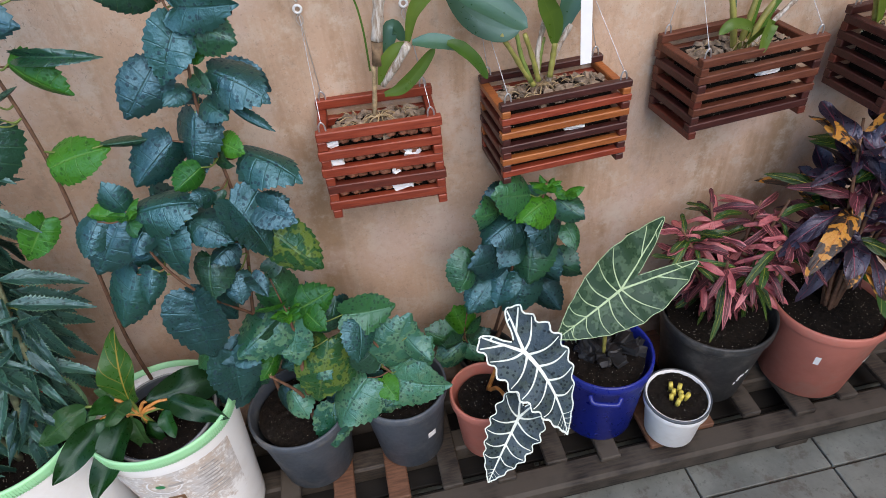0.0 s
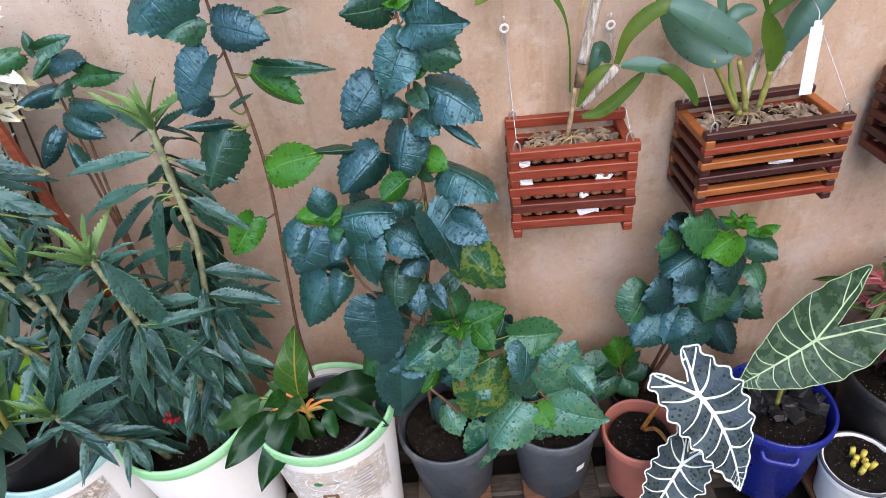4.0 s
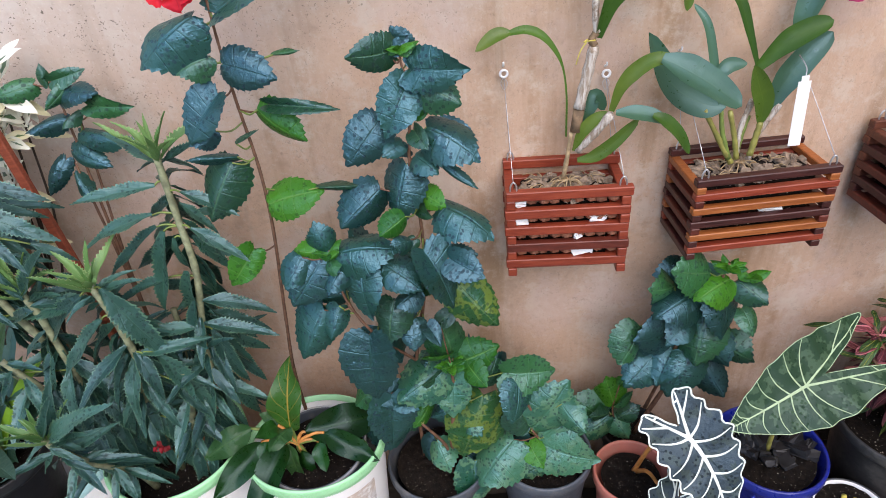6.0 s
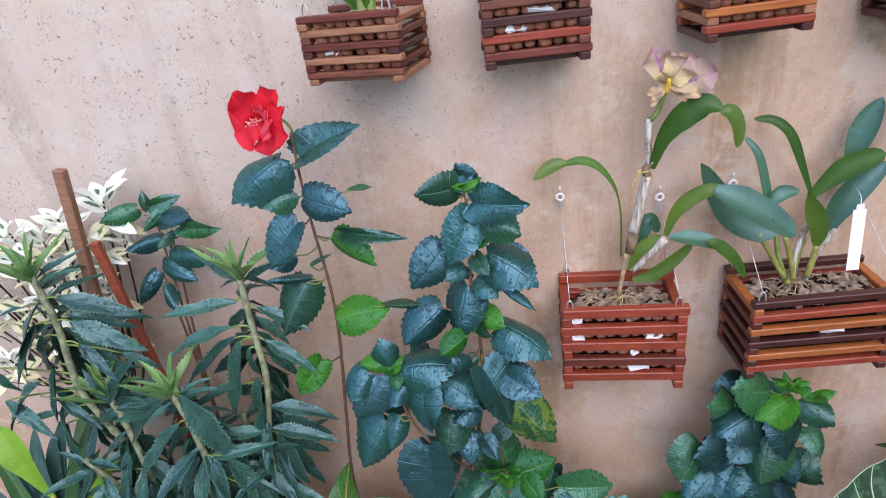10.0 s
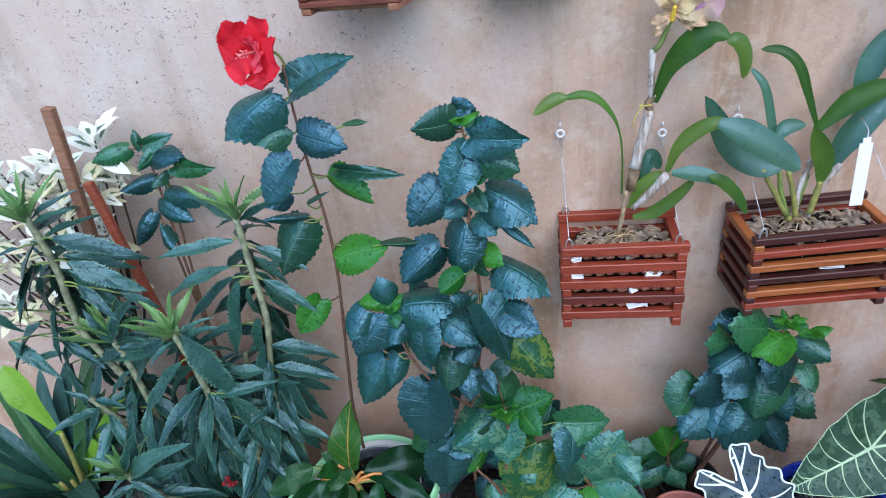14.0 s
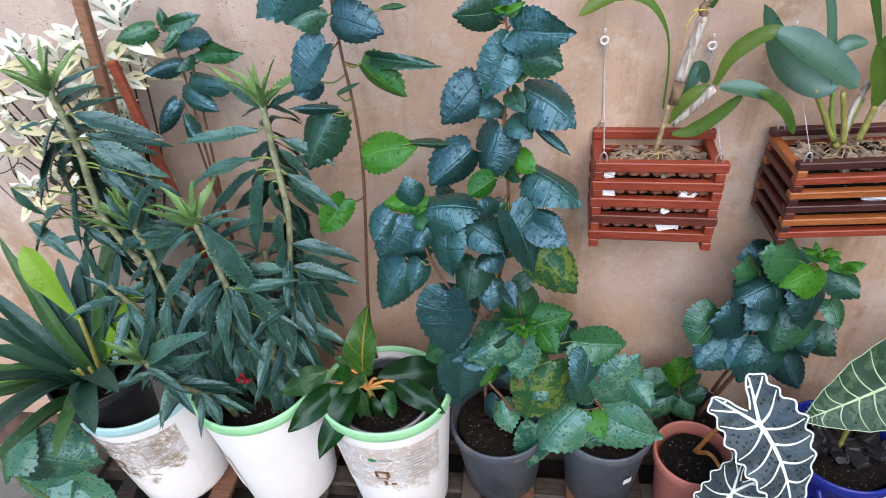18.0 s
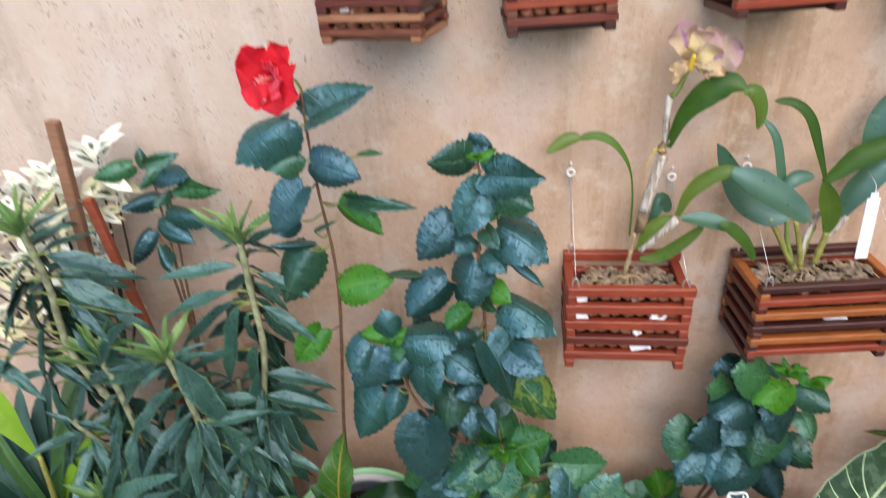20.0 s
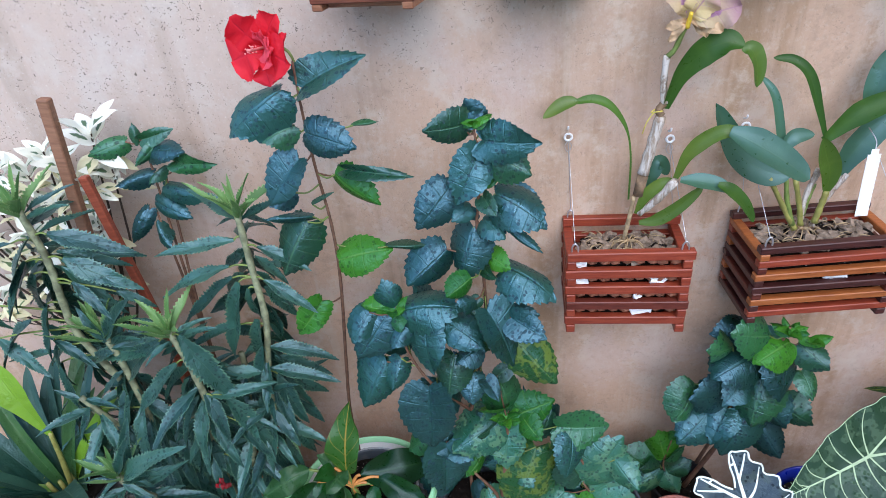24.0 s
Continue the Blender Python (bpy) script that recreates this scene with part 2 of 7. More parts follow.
def label_material(seed, dark):
    """Faded print on torn paper: pale ground, grey-brown blotches, worn-through white at the lower edge."""
    n = Nodes("stained_label")
    p = n.coord()
    z = n.node("ShaderNodeSeparateXYZ", Vector=p).outputs[2]
    a = n.noise(p, 11 + seed, 6, 0.7)
    b = n.noise(p, 70 + seed, 5, 0.75)
    c = n.noise(n.coord("Object", (3, 3, 22)), 9 + seed, 4, 0.6)
    col = n.mix(n.step(a, 0.40, 0.58), (0.62, 0.60, 0.59), dark)
    col = n.mix(n.math("MULTIPLY", n.step(c, 0.50, 0.62), 0.45), col, tuple(v * 0.6 for v in dark))
    col = n.mix(n.math("MULTIPLY", n.step(b, 0.50, 0.60), 0.8), col, (0.88, 0.87, 0.85))
    worn = n.math("ADD", n.math("MULTIPLY", n.math("SUBTRACT", a, 0.5), 0.30), n.math("MULTIPLY", n.math("SUBTRACT", b, 0.5), 0.10))
    col = n.mix(n.step(n.math("ADD", z, worn), 0.185, 0.150), col, (0.92, 0.92, 0.91))
    return n.done(col, 0.6)


def sheath_material():
    """Dry papery orchid sheath: grey-white with brown streaks along the cane."""
    n = Nodes("dry_papery_sheath")
    g = n.node("ShaderNodeNewGeometry").outputs["Position"]
    long = n.node("ShaderNodeMapping", Vector=g, Scale=(1, 1, 0.10)).outputs[0]
    a = n.noise(long, 190, 4, 0.65)
    b = n.noise(g, 38, 4, 0.65)
    col = n.mix(n.step(a, 0.36, 0.62), (0.30, 0.23, 0.17), (0.60, 0.56, 0.51))
    col = n.mix(n.math("MULTIPLY", n.step(b, 0.52, 0.62), 0.75), col, (0.20, 0.13, 0.08))
    n.bump(n.math("ADD", a, b), 0.5, 0.003)
    return n.done(col, 0.75)


MAT = {}
MAT["wall"] = wall_material()
MAT["tile"] = tile_material()
MAT["grout"] = plain("brown_grout", (0.085, 0.055, 0.042), 0.9, 0.4, 30)
MAT["old_wood"] = wood("weathered_wood", (0.006, 0.005, 0.0045), (0.070, 0.052, 0.038), 0.7, 0.3, (0.075, 0.062, 0.050))
MAT["pale_wood"] = wood("rough_brown_wood", (0.10, 0.042, 0.022), (0.23, 0.105, 0.058), 0.7, 0.4)
MAT["red"] = wood("red_varnished_wood", (0.195, 0.0281, 0.014), (0.335, 0.0624, 0.0281), 0.42, 0.25)
MAT["darkred"] = wood("dark_red_wood", (0.085, 0.0165, 0.0105), (0.180, 0.036, 0.021), 0.45, 0.4)
MAT["maroon"] = wood("maroon_wood", (0.038, 0.0105, 0.0098), (0.088, 0.0225, 0.0180), 0.42, 0.3)
MAT["orange"] = wood("orange_varnished_wood", (0.275, 0.0740, 0.0190), (0.460, 0.15, 0.042), 0.42, 0.2)
MAT["brown"] = wood("brown_red_wood", (0.09, 0.024, 0.0135), (0.21, 0.066, 0.0338), 0.5, 0.4)
MAT["tan_wood"] = wood("tan_brown_wood", (0.22, 0.085, 0.042), (0.42, 0.20, 0.11), 0.5, 0.25)
MAT["grey_pot"] = plain("grey_plastic", (0.066, 0.080, 0.100), 0.5, 0.22, 9, dirt=(0.20, 0.19, 0.17), dirt_amount=0.4)
MAT["pale_grey"] = plain("pale_grey_plastic", (0.42, 0.42, 0.44), 0.5, 0.15, 9)
# near-black wood: the shade under the pallet is put into its colour
MAT["shade_wood"] = wood("shade_dark_wood", (0.003, 0.0025, 0.002), (0.016, 0.012, 0.009), 0.7, 0.3)
MAT["dark_pot"] = plain("dark_plastic", (0.030, 0.032, 0.034), 0.5, 0.25, 9, dirt=(0.16, 0.15, 0.14), dirt_amount=0.4)
MAT["black_pot"] = plain("black_plastic", (0.014, 0.015, 0.018), 0.4, 0.2, 9)
MAT["pink_pot"] = plain("terracotta_pink_plastic", (0.50, 0.165, 0.125), 0.5, 0.12, 6, dirt=(0.42, 0.22, 0.17), dirt_amount=0.5)
MAT["blue_pot"] = plain("blue_plastic", (0.010, 0.022, 0.24), 0.3, 0.12, 6)
MAT["white_pot"] = plain("white_plastic", (0.84, 0.86, 0.88), 0.4, 0.05, 6, dirt=(0.5, 0.47, 0.42), dirt_amount=0.2)
MAT["bucket"] = plain("white_bucket_plastic", (0.93, 0.93, 0.92), 0.4, 0.02, 6, dirt=(0.62, 0.58, 0.5), dirt_amount=0.12)
MAT["green_rim"] = plain("mint_green_plastic", (0.36, 0.74, 0.42), 0.4, 0.1, 6)
MAT["cyan_rim"] = plain("pale_blue_plastic", (0.52, 0.80, 0.82), 0.4, 0.1, 6)
MAT["soil"] = soil_material()
MAT["bark"] = plain("bark_chips", (0.25, 0.19, 0.14), 0.9, 0.55, 60, bump=0.4)
MAT["straw"] = plain("dry_straw", (0.38, 0.28, 0.16), 0.8, 0.4, 60)
MAT["clay"] = plain("clay_pebbles", (0.27, 0.105, 0.06), 0.85, 0.35, 50, bump=0.3)
MAT["foam"] = plain("white_foam", (0.85, 0.86, 0.87), 0.7, 0.06, 40)
MAT["charcoal"] = plain("charcoal", (0.013, 0.014, 0.017), 0.5, 0.5, 40, bump=0.5)
MAT["wire"] = plain("galvanised_wire", (0.55, 0.55, 0.57), 0.35, 0.25, 40, metal=0.8)
MAT["white"] = plain("white_plastic_tag", (0.85, 0.85, 0.86), 0.45, 0.03, 30)
MAT["stem_red"] = plain("reddish_bark_stem", (0.15, 0.075, 0.045), 0.7, 0.35, 70, bump=0.3)
MAT["stem_green"] = plain("green_stem", (0.15, 0.21, 0.05), 0.5, 0.3, 50)
MAT["stem_kal"] = plain("pale_green_brown_stem", (0.22, 0.24, 0.14), 0.6, 0.4, 60)
MAT["stem_yellow"] = plain("yellow_green_stem", (0.27, 0.26, 0.07), 0.45, 0.25, 50)
MAT["stem_orange"] = plain("orange_petiole", (0.52, 0.22, 0.06), 0.45, 0.25, 50)
MAT["papery"] = sheath_material()
MAT["papery_dark"] = plain("brown_dry_sheath", (0.20, 0.13, 0.075), 0.8, 0.4, 60)
MAT["twig"] = plain("dark_twig", (0.05, 0.032, 0.022), 0.8, 0.3, 60)
MAT["stake"] = wood("reddish_stake", (0.22, 0.10, 0.055), (0.38, 0.19, 0.11), 0.6, 0.3)
MAT["stake_red"] = wood("red_stake", (0.22, 0.045, 0.022), (0.36, 0.09, 0.045), 0.5, 0.3)
MAT["hib"] = leaf_material("dark_hibiscus_leaf", (0.003, 0.026, 0.013), (0.009, 0.058, 0.028), (0.006, 0.050, 0.020), 0.36, spec=1.0, spots=0.9, vein_amt=0.35, thin=0.07, sheen=(0.36, 0.72, 1.0), coat=0.10, ior=1.72, nv=6.0, slant=0.0, crinkle=0.48)
# pale leaf, its base and blotch lightened further to stand in for sky sheen
MAT["hib_pale"] = leaf_material("pale_dotted_hibiscus_leaf", (0.008, 0.075, 0.034), (0.050, 0.180, 0.080), (0.04, 0.14, 0.055), 0.36, spec=1.0, spots=0.7, vein_amt=0.4, thin=0.10, blotch=(0.080, 0.195, 0.090), sheen=(0.45, 0.75, 1.0), coat=0.10, ior=1.62, nv=6.0, slant=0.0, crinkle=0.48)
MAT["hib_lite"] = leaf_material("fresh_hibiscus_leaf", (0.016, 0.105, 0.008), (0.055, 0.22, 0.014), (0.13, 0.30, 0.06), 0.34, spots=0.5, sheen=(0.45, 0.80, 1.0), nv=6.0, slant=0.0, crinkle=0.48)
MAT["hib_mid"] = leaf_material("green_hibiscus_leaf", (0.006, 0.048, 0.014), (0.022, 0.125, 0.026), (0.10, 0.24, 0.08), 0.36, spec=0.9, spots=0.7, thin=0.10, sheen=(0.55, 0.82, 1.0), coat=0.2, ior=1.6, nv=6.0, slant=0.0, crinkle=0.48, vein_amt=0.3)
MAT["hib_yellow"] = leaf_material("yellowing_hibiscus_leaf", (0.014, 0.075, 0.018), (0.045, 0.14, 0.030), (0.12, 0.20, 0.06), 0.30, spec=0.8, spots=0.5, blotch=(0.12, 0.19, 0.03), sheen=(0.45, 0.80, 1.0), nv=6.0, slant=0.0, crinkle=0.48)
MAT["kal"] = leaf_material("serrated_blue_green_leaf", (0.010, 0.046, 0.032), (0.034, 0.108, 0.070), (0.07, 0.16, 0.10), 0.36, 3.0, 1.0, 0.3, spec=1.0, margin=(0.08, 0.17, 0.10), margin_w=0.16, thin=0.06, sheen=(0.55, 0.82, 1.0), coat=0.15, ior=1.5, spots=0.6)
MAT["kal_top"] = leaf_material("fresh_serrated_leaf", (0.08, 0.20, 0.055), (0.18, 0.34, 0.11), (0.20, 0.34, 0.12), 0.42, 3.0, 1.0, 0.3, margin=(0.36, 0.48, 0.20), margin_w=0.12)
MAT["orchid"] = leaf_material("leathery_orchid_leaf", (0.028, 0.085, 0.012), (0.075, 0.17, 0.022), (0.06, 0.13, 0.02), 0.36, 1.0, 0.0, 0.3, spec=0.4, crinkle=0.12)
MAT["orchid_blue"] = leaf_material("waxy_orchid_leaf", (0.022, 0.080, 0.040), (0.055, 0.145, 0.075), (0.05, 0.12, 0.04), 0.36, 1.0, 0.0, 0.3, spec=0.9, ior=1.6, sheen=(0.6, 0.85, 1.0), crinkle=0.12)
MAT["orchid_olive"] = leaf_material("yellow_green_orchid_leaf", (0.065, 0.135, 0.016), (0.16, 0.23, 0.032), (0.12, 0.2, 0.03), 0.36, 1.0, 0.0, 0.3, crinkle=0.12)
MAT["philo"] = leaf_material("glossy_dark_leaf", (0.003, 0.024, 0.004), (0.010, 0.062, 0.008), (0.04, 0.11, 0.025), 0.28, 5.0, 1.6, 0.2, spec=0.5, thin=0.08, crinkle=0.12, sheen=(0.7, 0.9, 1.0))
MAT["philo_gold"] = leaf_material("golden_hearted_leaf", (0.010, 0.050, 0.007), (0.030, 0.11, 0.016), (0.60, 0.36, 0.07), 0.26, 5.0, 1.6, 0.5, crinkle=0.12)
MAT["strap"] = leaf_material("strap_leaf", (0.024, 0.085, 0.026), (0.075, 0.180, 0.058), (0.10, 0.21, 0.06), 0.34, 1.0, 0.0, 0.3)
MAT["strap_dark"] = leaf_material("dark_strap_leaf", (0.014, 0.056, 0.036), (0.042, 0.115, 0.072), (0.06, 0.13, 0.08), 0.38, 1.0, 0.0, 0.3, spec=0.9, sheen=(0.6, 0.85, 1.0))
MAT["strap_lite"] = leaf_material("bright_strap_leaf", (0.10, 0.24, 0.02), (0.20, 0.38, 0.03), (0.2, 0.35, 0.05), 0.36, 1.0, 0.0, 0.3)
MAT["varieg"] = leaf_material("cream_edged_leaf", (0.74, 0.75, 0.63), (0.86, 0.87, 0.78), (0.80, 0.80, 0.68), 0.45, 4.0, 1.5, 0.0, centre=(0.05, 0.13, 0.055), crinkle=0.12)
MAT["varieg_old"] = leaf_material("old_cream_leaf", (0.60, 0.56, 0.34), (0.78, 0.74, 0.50), (0.7, 0.66, 0.4), 0.5, 4.0, 1.5, 0.0, centre=(0.08, 0.16, 0.05))
MAT["alo"] = leaf_material("dark_alocasia_blade", (0.018, 0.032, 0.042), (0.046, 0.068, 0.082), (0.05, 0.07, 0.06), 0.36, 1.0, 0.0, 0.0, spec=0.8, spots=0.85, blotch=(0.045, 0.066, 0.060), sheen=(0.6, 0.82, 1.0))
MAT["alo_green"] = leaf_material("green_alocasia_blade", (0.016, 0.052, 0.020), (0.042, 0.095, 0.036), (0.05, 0.1, 0.05), 0.42, 1.0, 0.0, 0.0, blotch=(0.055, 0.11, 0.055), spots=0.2, sheen=(0.75, 0.9, 1.0), crinkle=0.12)
MAT["vein_white"] = plain("white_green_vein", (0.72, 0.80, 0.74), 0.45, 0.08, 60)
MAT["vein_lime"] = plain("pale_green_vein", (0.38, 0.52, 0.30), 0.45, 0.12, 60)
MAT["petal_red"] = leaf_material("red_petal", (0.70, 0.014, 0.030), (0.88, 0.04, 0.07), (0.55, 0.01, 0.04), 0.5, 1.0, 0.0, 0.4, thin=0.35, spec=0.3)
MAT["petal_rose"] = leaf_material("rosy_petal", (0.74, 0.05, 0.09), (0.88, 0.12, 0.17), (0.6, 0.03, 0.06), 0.5, 1.0, 0.0, 0.3, thin=0.35, spec=0.3)
MAT["petal_wilt"] = leaf_material("wilted_red_petal", (0.16, 0.006, 0.010), (0.42, 0.014, 0.03), (0.3, 0.01, 0.02), 0.6, 1.0, 0.0, 0.4)
MAT["petal_pink"] = plain("pink_stamen", (0.85, 0.25, 0.25), 0.6, 0.2, 60)
MAT["petal_lip"] = leaf_material("yellow_mauve_petal", (0.58, 0.40, 0.14), (0.72, 0.58, 0.30), (0.42, 0.16, 0.34), 0.5, 3.0, 0.5, 0.6, tip=(0.42, 0.14, 0.34), thin=0.3)
MAT["petal_mauve"] = leaf_material("mauve_tipped_petal", (0.52, 0.38, 0.20), (0.66, 0.54, 0.36), (0.42, 0.16, 0.34), 0.5, 3.0, 0.5, 0.4, centre=(0.40, 0.20, 0.36), tip=(0.36, 0.13, 0.32), thin=0.3)
MAT["petal_dry"] = plain("withered_petal", (0.50, 0.34, 0.20), 0.7, 0.3, 60)
MAT["petal_magenta"] = leaf_material("magenta_petal", (0.42, 0.03, 0.12), (0.60, 0.06, 0.18), (0.5, 0.1, 0.2), 0.5, 2.0, 0.5, 0.4, thin=0.3)
MAT["petal_yellow"] = plain("yellow_petal", (0.80, 0.55, 0.05), 0.5, 0.2, 60)
MAT["cut_yellow"] = plain("cut_yellow_stalk", (0.62, 0.52, 0.10), 0.5, 0.25, 60)
MAT["crot_pink"] = leaf_material("pink_croton_leaf", (0.42, 0.10, 0.12), (0.72, 0.27, 0.28), (0.14, 0.03, 0.04), 0.32, 4.0, 1.5, 0.45, margin=(0.30, 0.05, 0.07), margin_w=0.16, blotch=(0.62, 0.20, 0.21))
MAT["crot_rose"] = leaf_material("rose_margined_croton_leaf", (0.11, 0.025, 0.035), (0.22, 0.05, 0.06), (0.70, 0.24, 0.26), 0.32, 4.0, 1.5, 0.8, margin=(0.62, 0.20, 0.22), margin_w=0.30)
MAT["crot_maroon"] = leaf_material("maroon_croton_leaf", (0.05, 0.014, 0.022), (0.13, 0.035, 0.045), (0.72, 0.20, 0.24), 0.33, 4.0, 1.5, 0.8)
MAT["crot_green"] = leaf_material("yellow_veined_croton_leaf", (0.014, 0.05, 0.012), (0.035, 0.11, 0.02), (0.45, 0.45, 0.05), 0.3, 5.0, 1.5, 0.9)
MAT["crot_dark"] = leaf_material("dark_purple_croton_leaf", (0.010, 0.009, 0.018), (0.030, 0.024, 0.046), (0.45, 0.03, 0.06), 0.30, 5.0, 1.5, 0.45, spec=0.9, ior=1.55, sheen=(0.8, 0.78, 1.0))
MAT["crot_orange"] = leaf_material("orange_blotched_croton_leaf", (0.03, 0.022, 0.02), (0.06, 0.04, 0.03), (0.6, 0.2, 0.05), 0.3, 5.0, 1.5, 0.6, blotch=(0.62, 0.28, 0.05))
MAT["green_ink"] = plain("green_print", (0.03, 0.22, 0.08), 0.5, 0.2, 60)
MAT["brown_ink"] = plain("brown_print", (0.22, 0.11, 0.05), 0.5, 0.4, 60)
MAT["grey_ink"] = plain("grey_print", (0.42, 0.40, 0.38), 0.5, 0.2, 60)


# ---- building helpers ----
def thing(name, label, category, loc=(0, 0, 0), group="", rz=0.0, kind=""):
    ob = new(name)
    ob.empty_display_size = 0.05
    ob.location = loc
    ob.rotation_euler = (0, 0, radians(rz))
    return tagged(ob, label, category, group, kind)


def finish(bm, smooth=True):
    me = bpy.data.meshes.new("m")
    bm.to_mesh(me)
    bm.free()
    if smooth:
        me.shade_smooth()
    return me


def part(name, shape, material, parent, label="", smooth=True, loc=None):
    me = shape if isinstance(shape, bpy.types.Mesh) else finish(shape, smooth)
    if material is not None and not me.materials:
        me.materials.append(material)
    ob = new(name, me)
    ob.parent = parent
    if loc is not None:
        ob.location = loc
    if label:
        ob["label"] = label
    return ob


def block(sx, sy, sz, bevel=0.002, bm=None, at=(0, 0, 0), rot=None, wobble=0.0, rg=None):
    """A bevelled bar centred on at."""
    fresh = bmesh.new()
    bmesh.ops.create_cube(fresh, size=1.0)
    bmesh.ops.scale(fresh, vec=(sx, sy, sz), verts=fresh.verts)
    if bevel:
        bmesh.ops.bevel(fresh, geom=fresh.edges[:], offset=bevel, segments=1, affect="EDGES")
    if wobble and rg:
        for v in fresh.verts:
            v.co += Vector((rg.uniform(-1, 1), rg.uniform(-1, 1), rg.uniform(-1, 1))) * wobble
    if rot is not None:
        bmesh.ops.transform(fresh, matrix=rot.to_4x4(), verts=fresh.verts)
    bmesh.ops.translate(fresh, vec=at, verts=fresh.verts)
    if bm is None:
        return fresh
    me = bpy.data.meshes.new("tmp")
    fresh.to_mesh(me)
    fresh.free()
    bm.from_mesh(me)
    bpy.data.meshes.remove(me)
    return bm


def lathe(profile, seg=48, wob=0.0, phase=0.0):
    """Turns (radius, height) pairs round z."""
    bm = bmesh.new()
    rings = []
    for r, z in profile:
        ring = []
        for i in range(seg):
            a = 2 * math.pi * i / seg
            k = r * (1 + wob * math.sin(2 * a + phase))
            ring.append(bm.verts.new((k * math.cos(a), k * math.sin(a), z)))
        rings.append(ring)
    for a, b in zip(rings, rings[1:]):
        for i in range(seg):
            bm.faces.new((a[i], a[(i + 1) % seg], b[(i + 1) % seg], b[i]))
    return bm


def smooth_path(pts, per=6):
    """Catmull-Rom points through pts."""
    p = [Vector(q) for q in pts]
    p = [2 * p[0] - p[1]] + p + [2 * p[-1] - p[-2]]
    out = []
    for i in range(1, len(p) - 2):
        for k in range(per):
            t = k / per
            a, b, c, d = p[i - 1], p[i], p[i + 1], p[i + 2]
            out.append(0.5 * (2 * b + (c - a) * t + (2 * a - 5 * b + 4 * c - d) * t * t + (3 * b - a - 3 * c + d) * t ** 3))
    out.append(p[-2])
    return out


def tube(pts, r0, r1, seg=8, per=5, bm=None, knots=0.0, rg=None):
    """A tapered round stem along pts; knots swell it at intervals."""
    path = smooth_path(pts, per) if len(pts) > 2 else [Vector(q) for q in pts]
    bm = bm or bmesh.new()
    n = len(path)
    rings = []
    up = Vector((0.13, 0.95, 0.21))
    for i, q in enumerate(path):
        d = (path[min(i + 1, n - 1)] - path[max(i - 1, 0)]).normalized()
        x = d.cross(up).normalized()
        y = d.cross(x)
        r = r0 + (r1 - r0) * i / (n - 1)
        r *= 1 + knots * (1 if i % 3 == 0 else -0.3)
        rings.append([bm.verts.new(q + (x * math.cos(2 * math.pi * k / seg) + y * math.sin(2 * math.pi * k / seg)) * r) for k in range(seg)])
    for a, b in zip(rings, rings[1:]):
        for k in range(seg):
            bm.faces.new((a[k], a[(k + 1) % seg], b[(k + 1) % seg], b[k]))
    bm.faces.new(rings[0][::-1])
    bm.faces.new(rings[-1])
    return bm


def leaf_mesh(profile, width, nv=18, nu=3, tooth=0.0, fold=0.25, droop=0.25, wave=0.0, sway=0.0, curl=0.0, seed=0, quilt=0.0, lobes=0.0):
    """A blade of length 1 along y from the origin, facing +z; uv: across, along."""
    rg = random.Random(seed)
    bm = bmesh.new()
    lay = bm.loops.layers.uv.new("uv")
    rows = []
    ph = rg.uniform(0, 6)
    bite = [[rg.uniform(0.35, 1.5) for _ in range(nv + 1)] for _ in (0, 1)]
    for i in range(nv + 1):
        v = i / nv
        w = max(width * profile(v) * (1 + lobes * math.sin(v * 14 + ph)), 0.002)
        row = []
        for j in range(-nu, nu + 1):
            u = j / nu
            k = 1 + (tooth * bite[j > 0][i] * (1 if i % 2 else -1) if abs(j) == nu and 0 < i < nv else 0)
            x = u * w * k
            y = v + (tooth * 0.12 * (1 if i % 2 else 0) if abs(j) == nu else 0)
            z = fold * abs(x) - droop * v * v + wave * width * abs(u) * math.sin(v * 11 + ph + (1.3 if u > 0 else 0)) - curl * u * u * w + quilt * math.sin(v * 31 - abs(u) * 5.5) * abs(u) * (1.3 - abs(u))
            row.append((bm.verts.new((x + sway * v * v, y * (1 - 0.18 * droop * v), z)), (u * 0.5 + 0.5, v)))
        rows.append(row)
    for a, b in zip(rows, rows[1:]):
        for j in range(2 * nu):
            q = (a[j], a[j + 1], b[j + 1], b[j])
            f = bm.faces.new([c[0] for c in q])
            for l, c in zip(f.loops, q):
                l[lay].uv = c[1]
    return finish(bm)


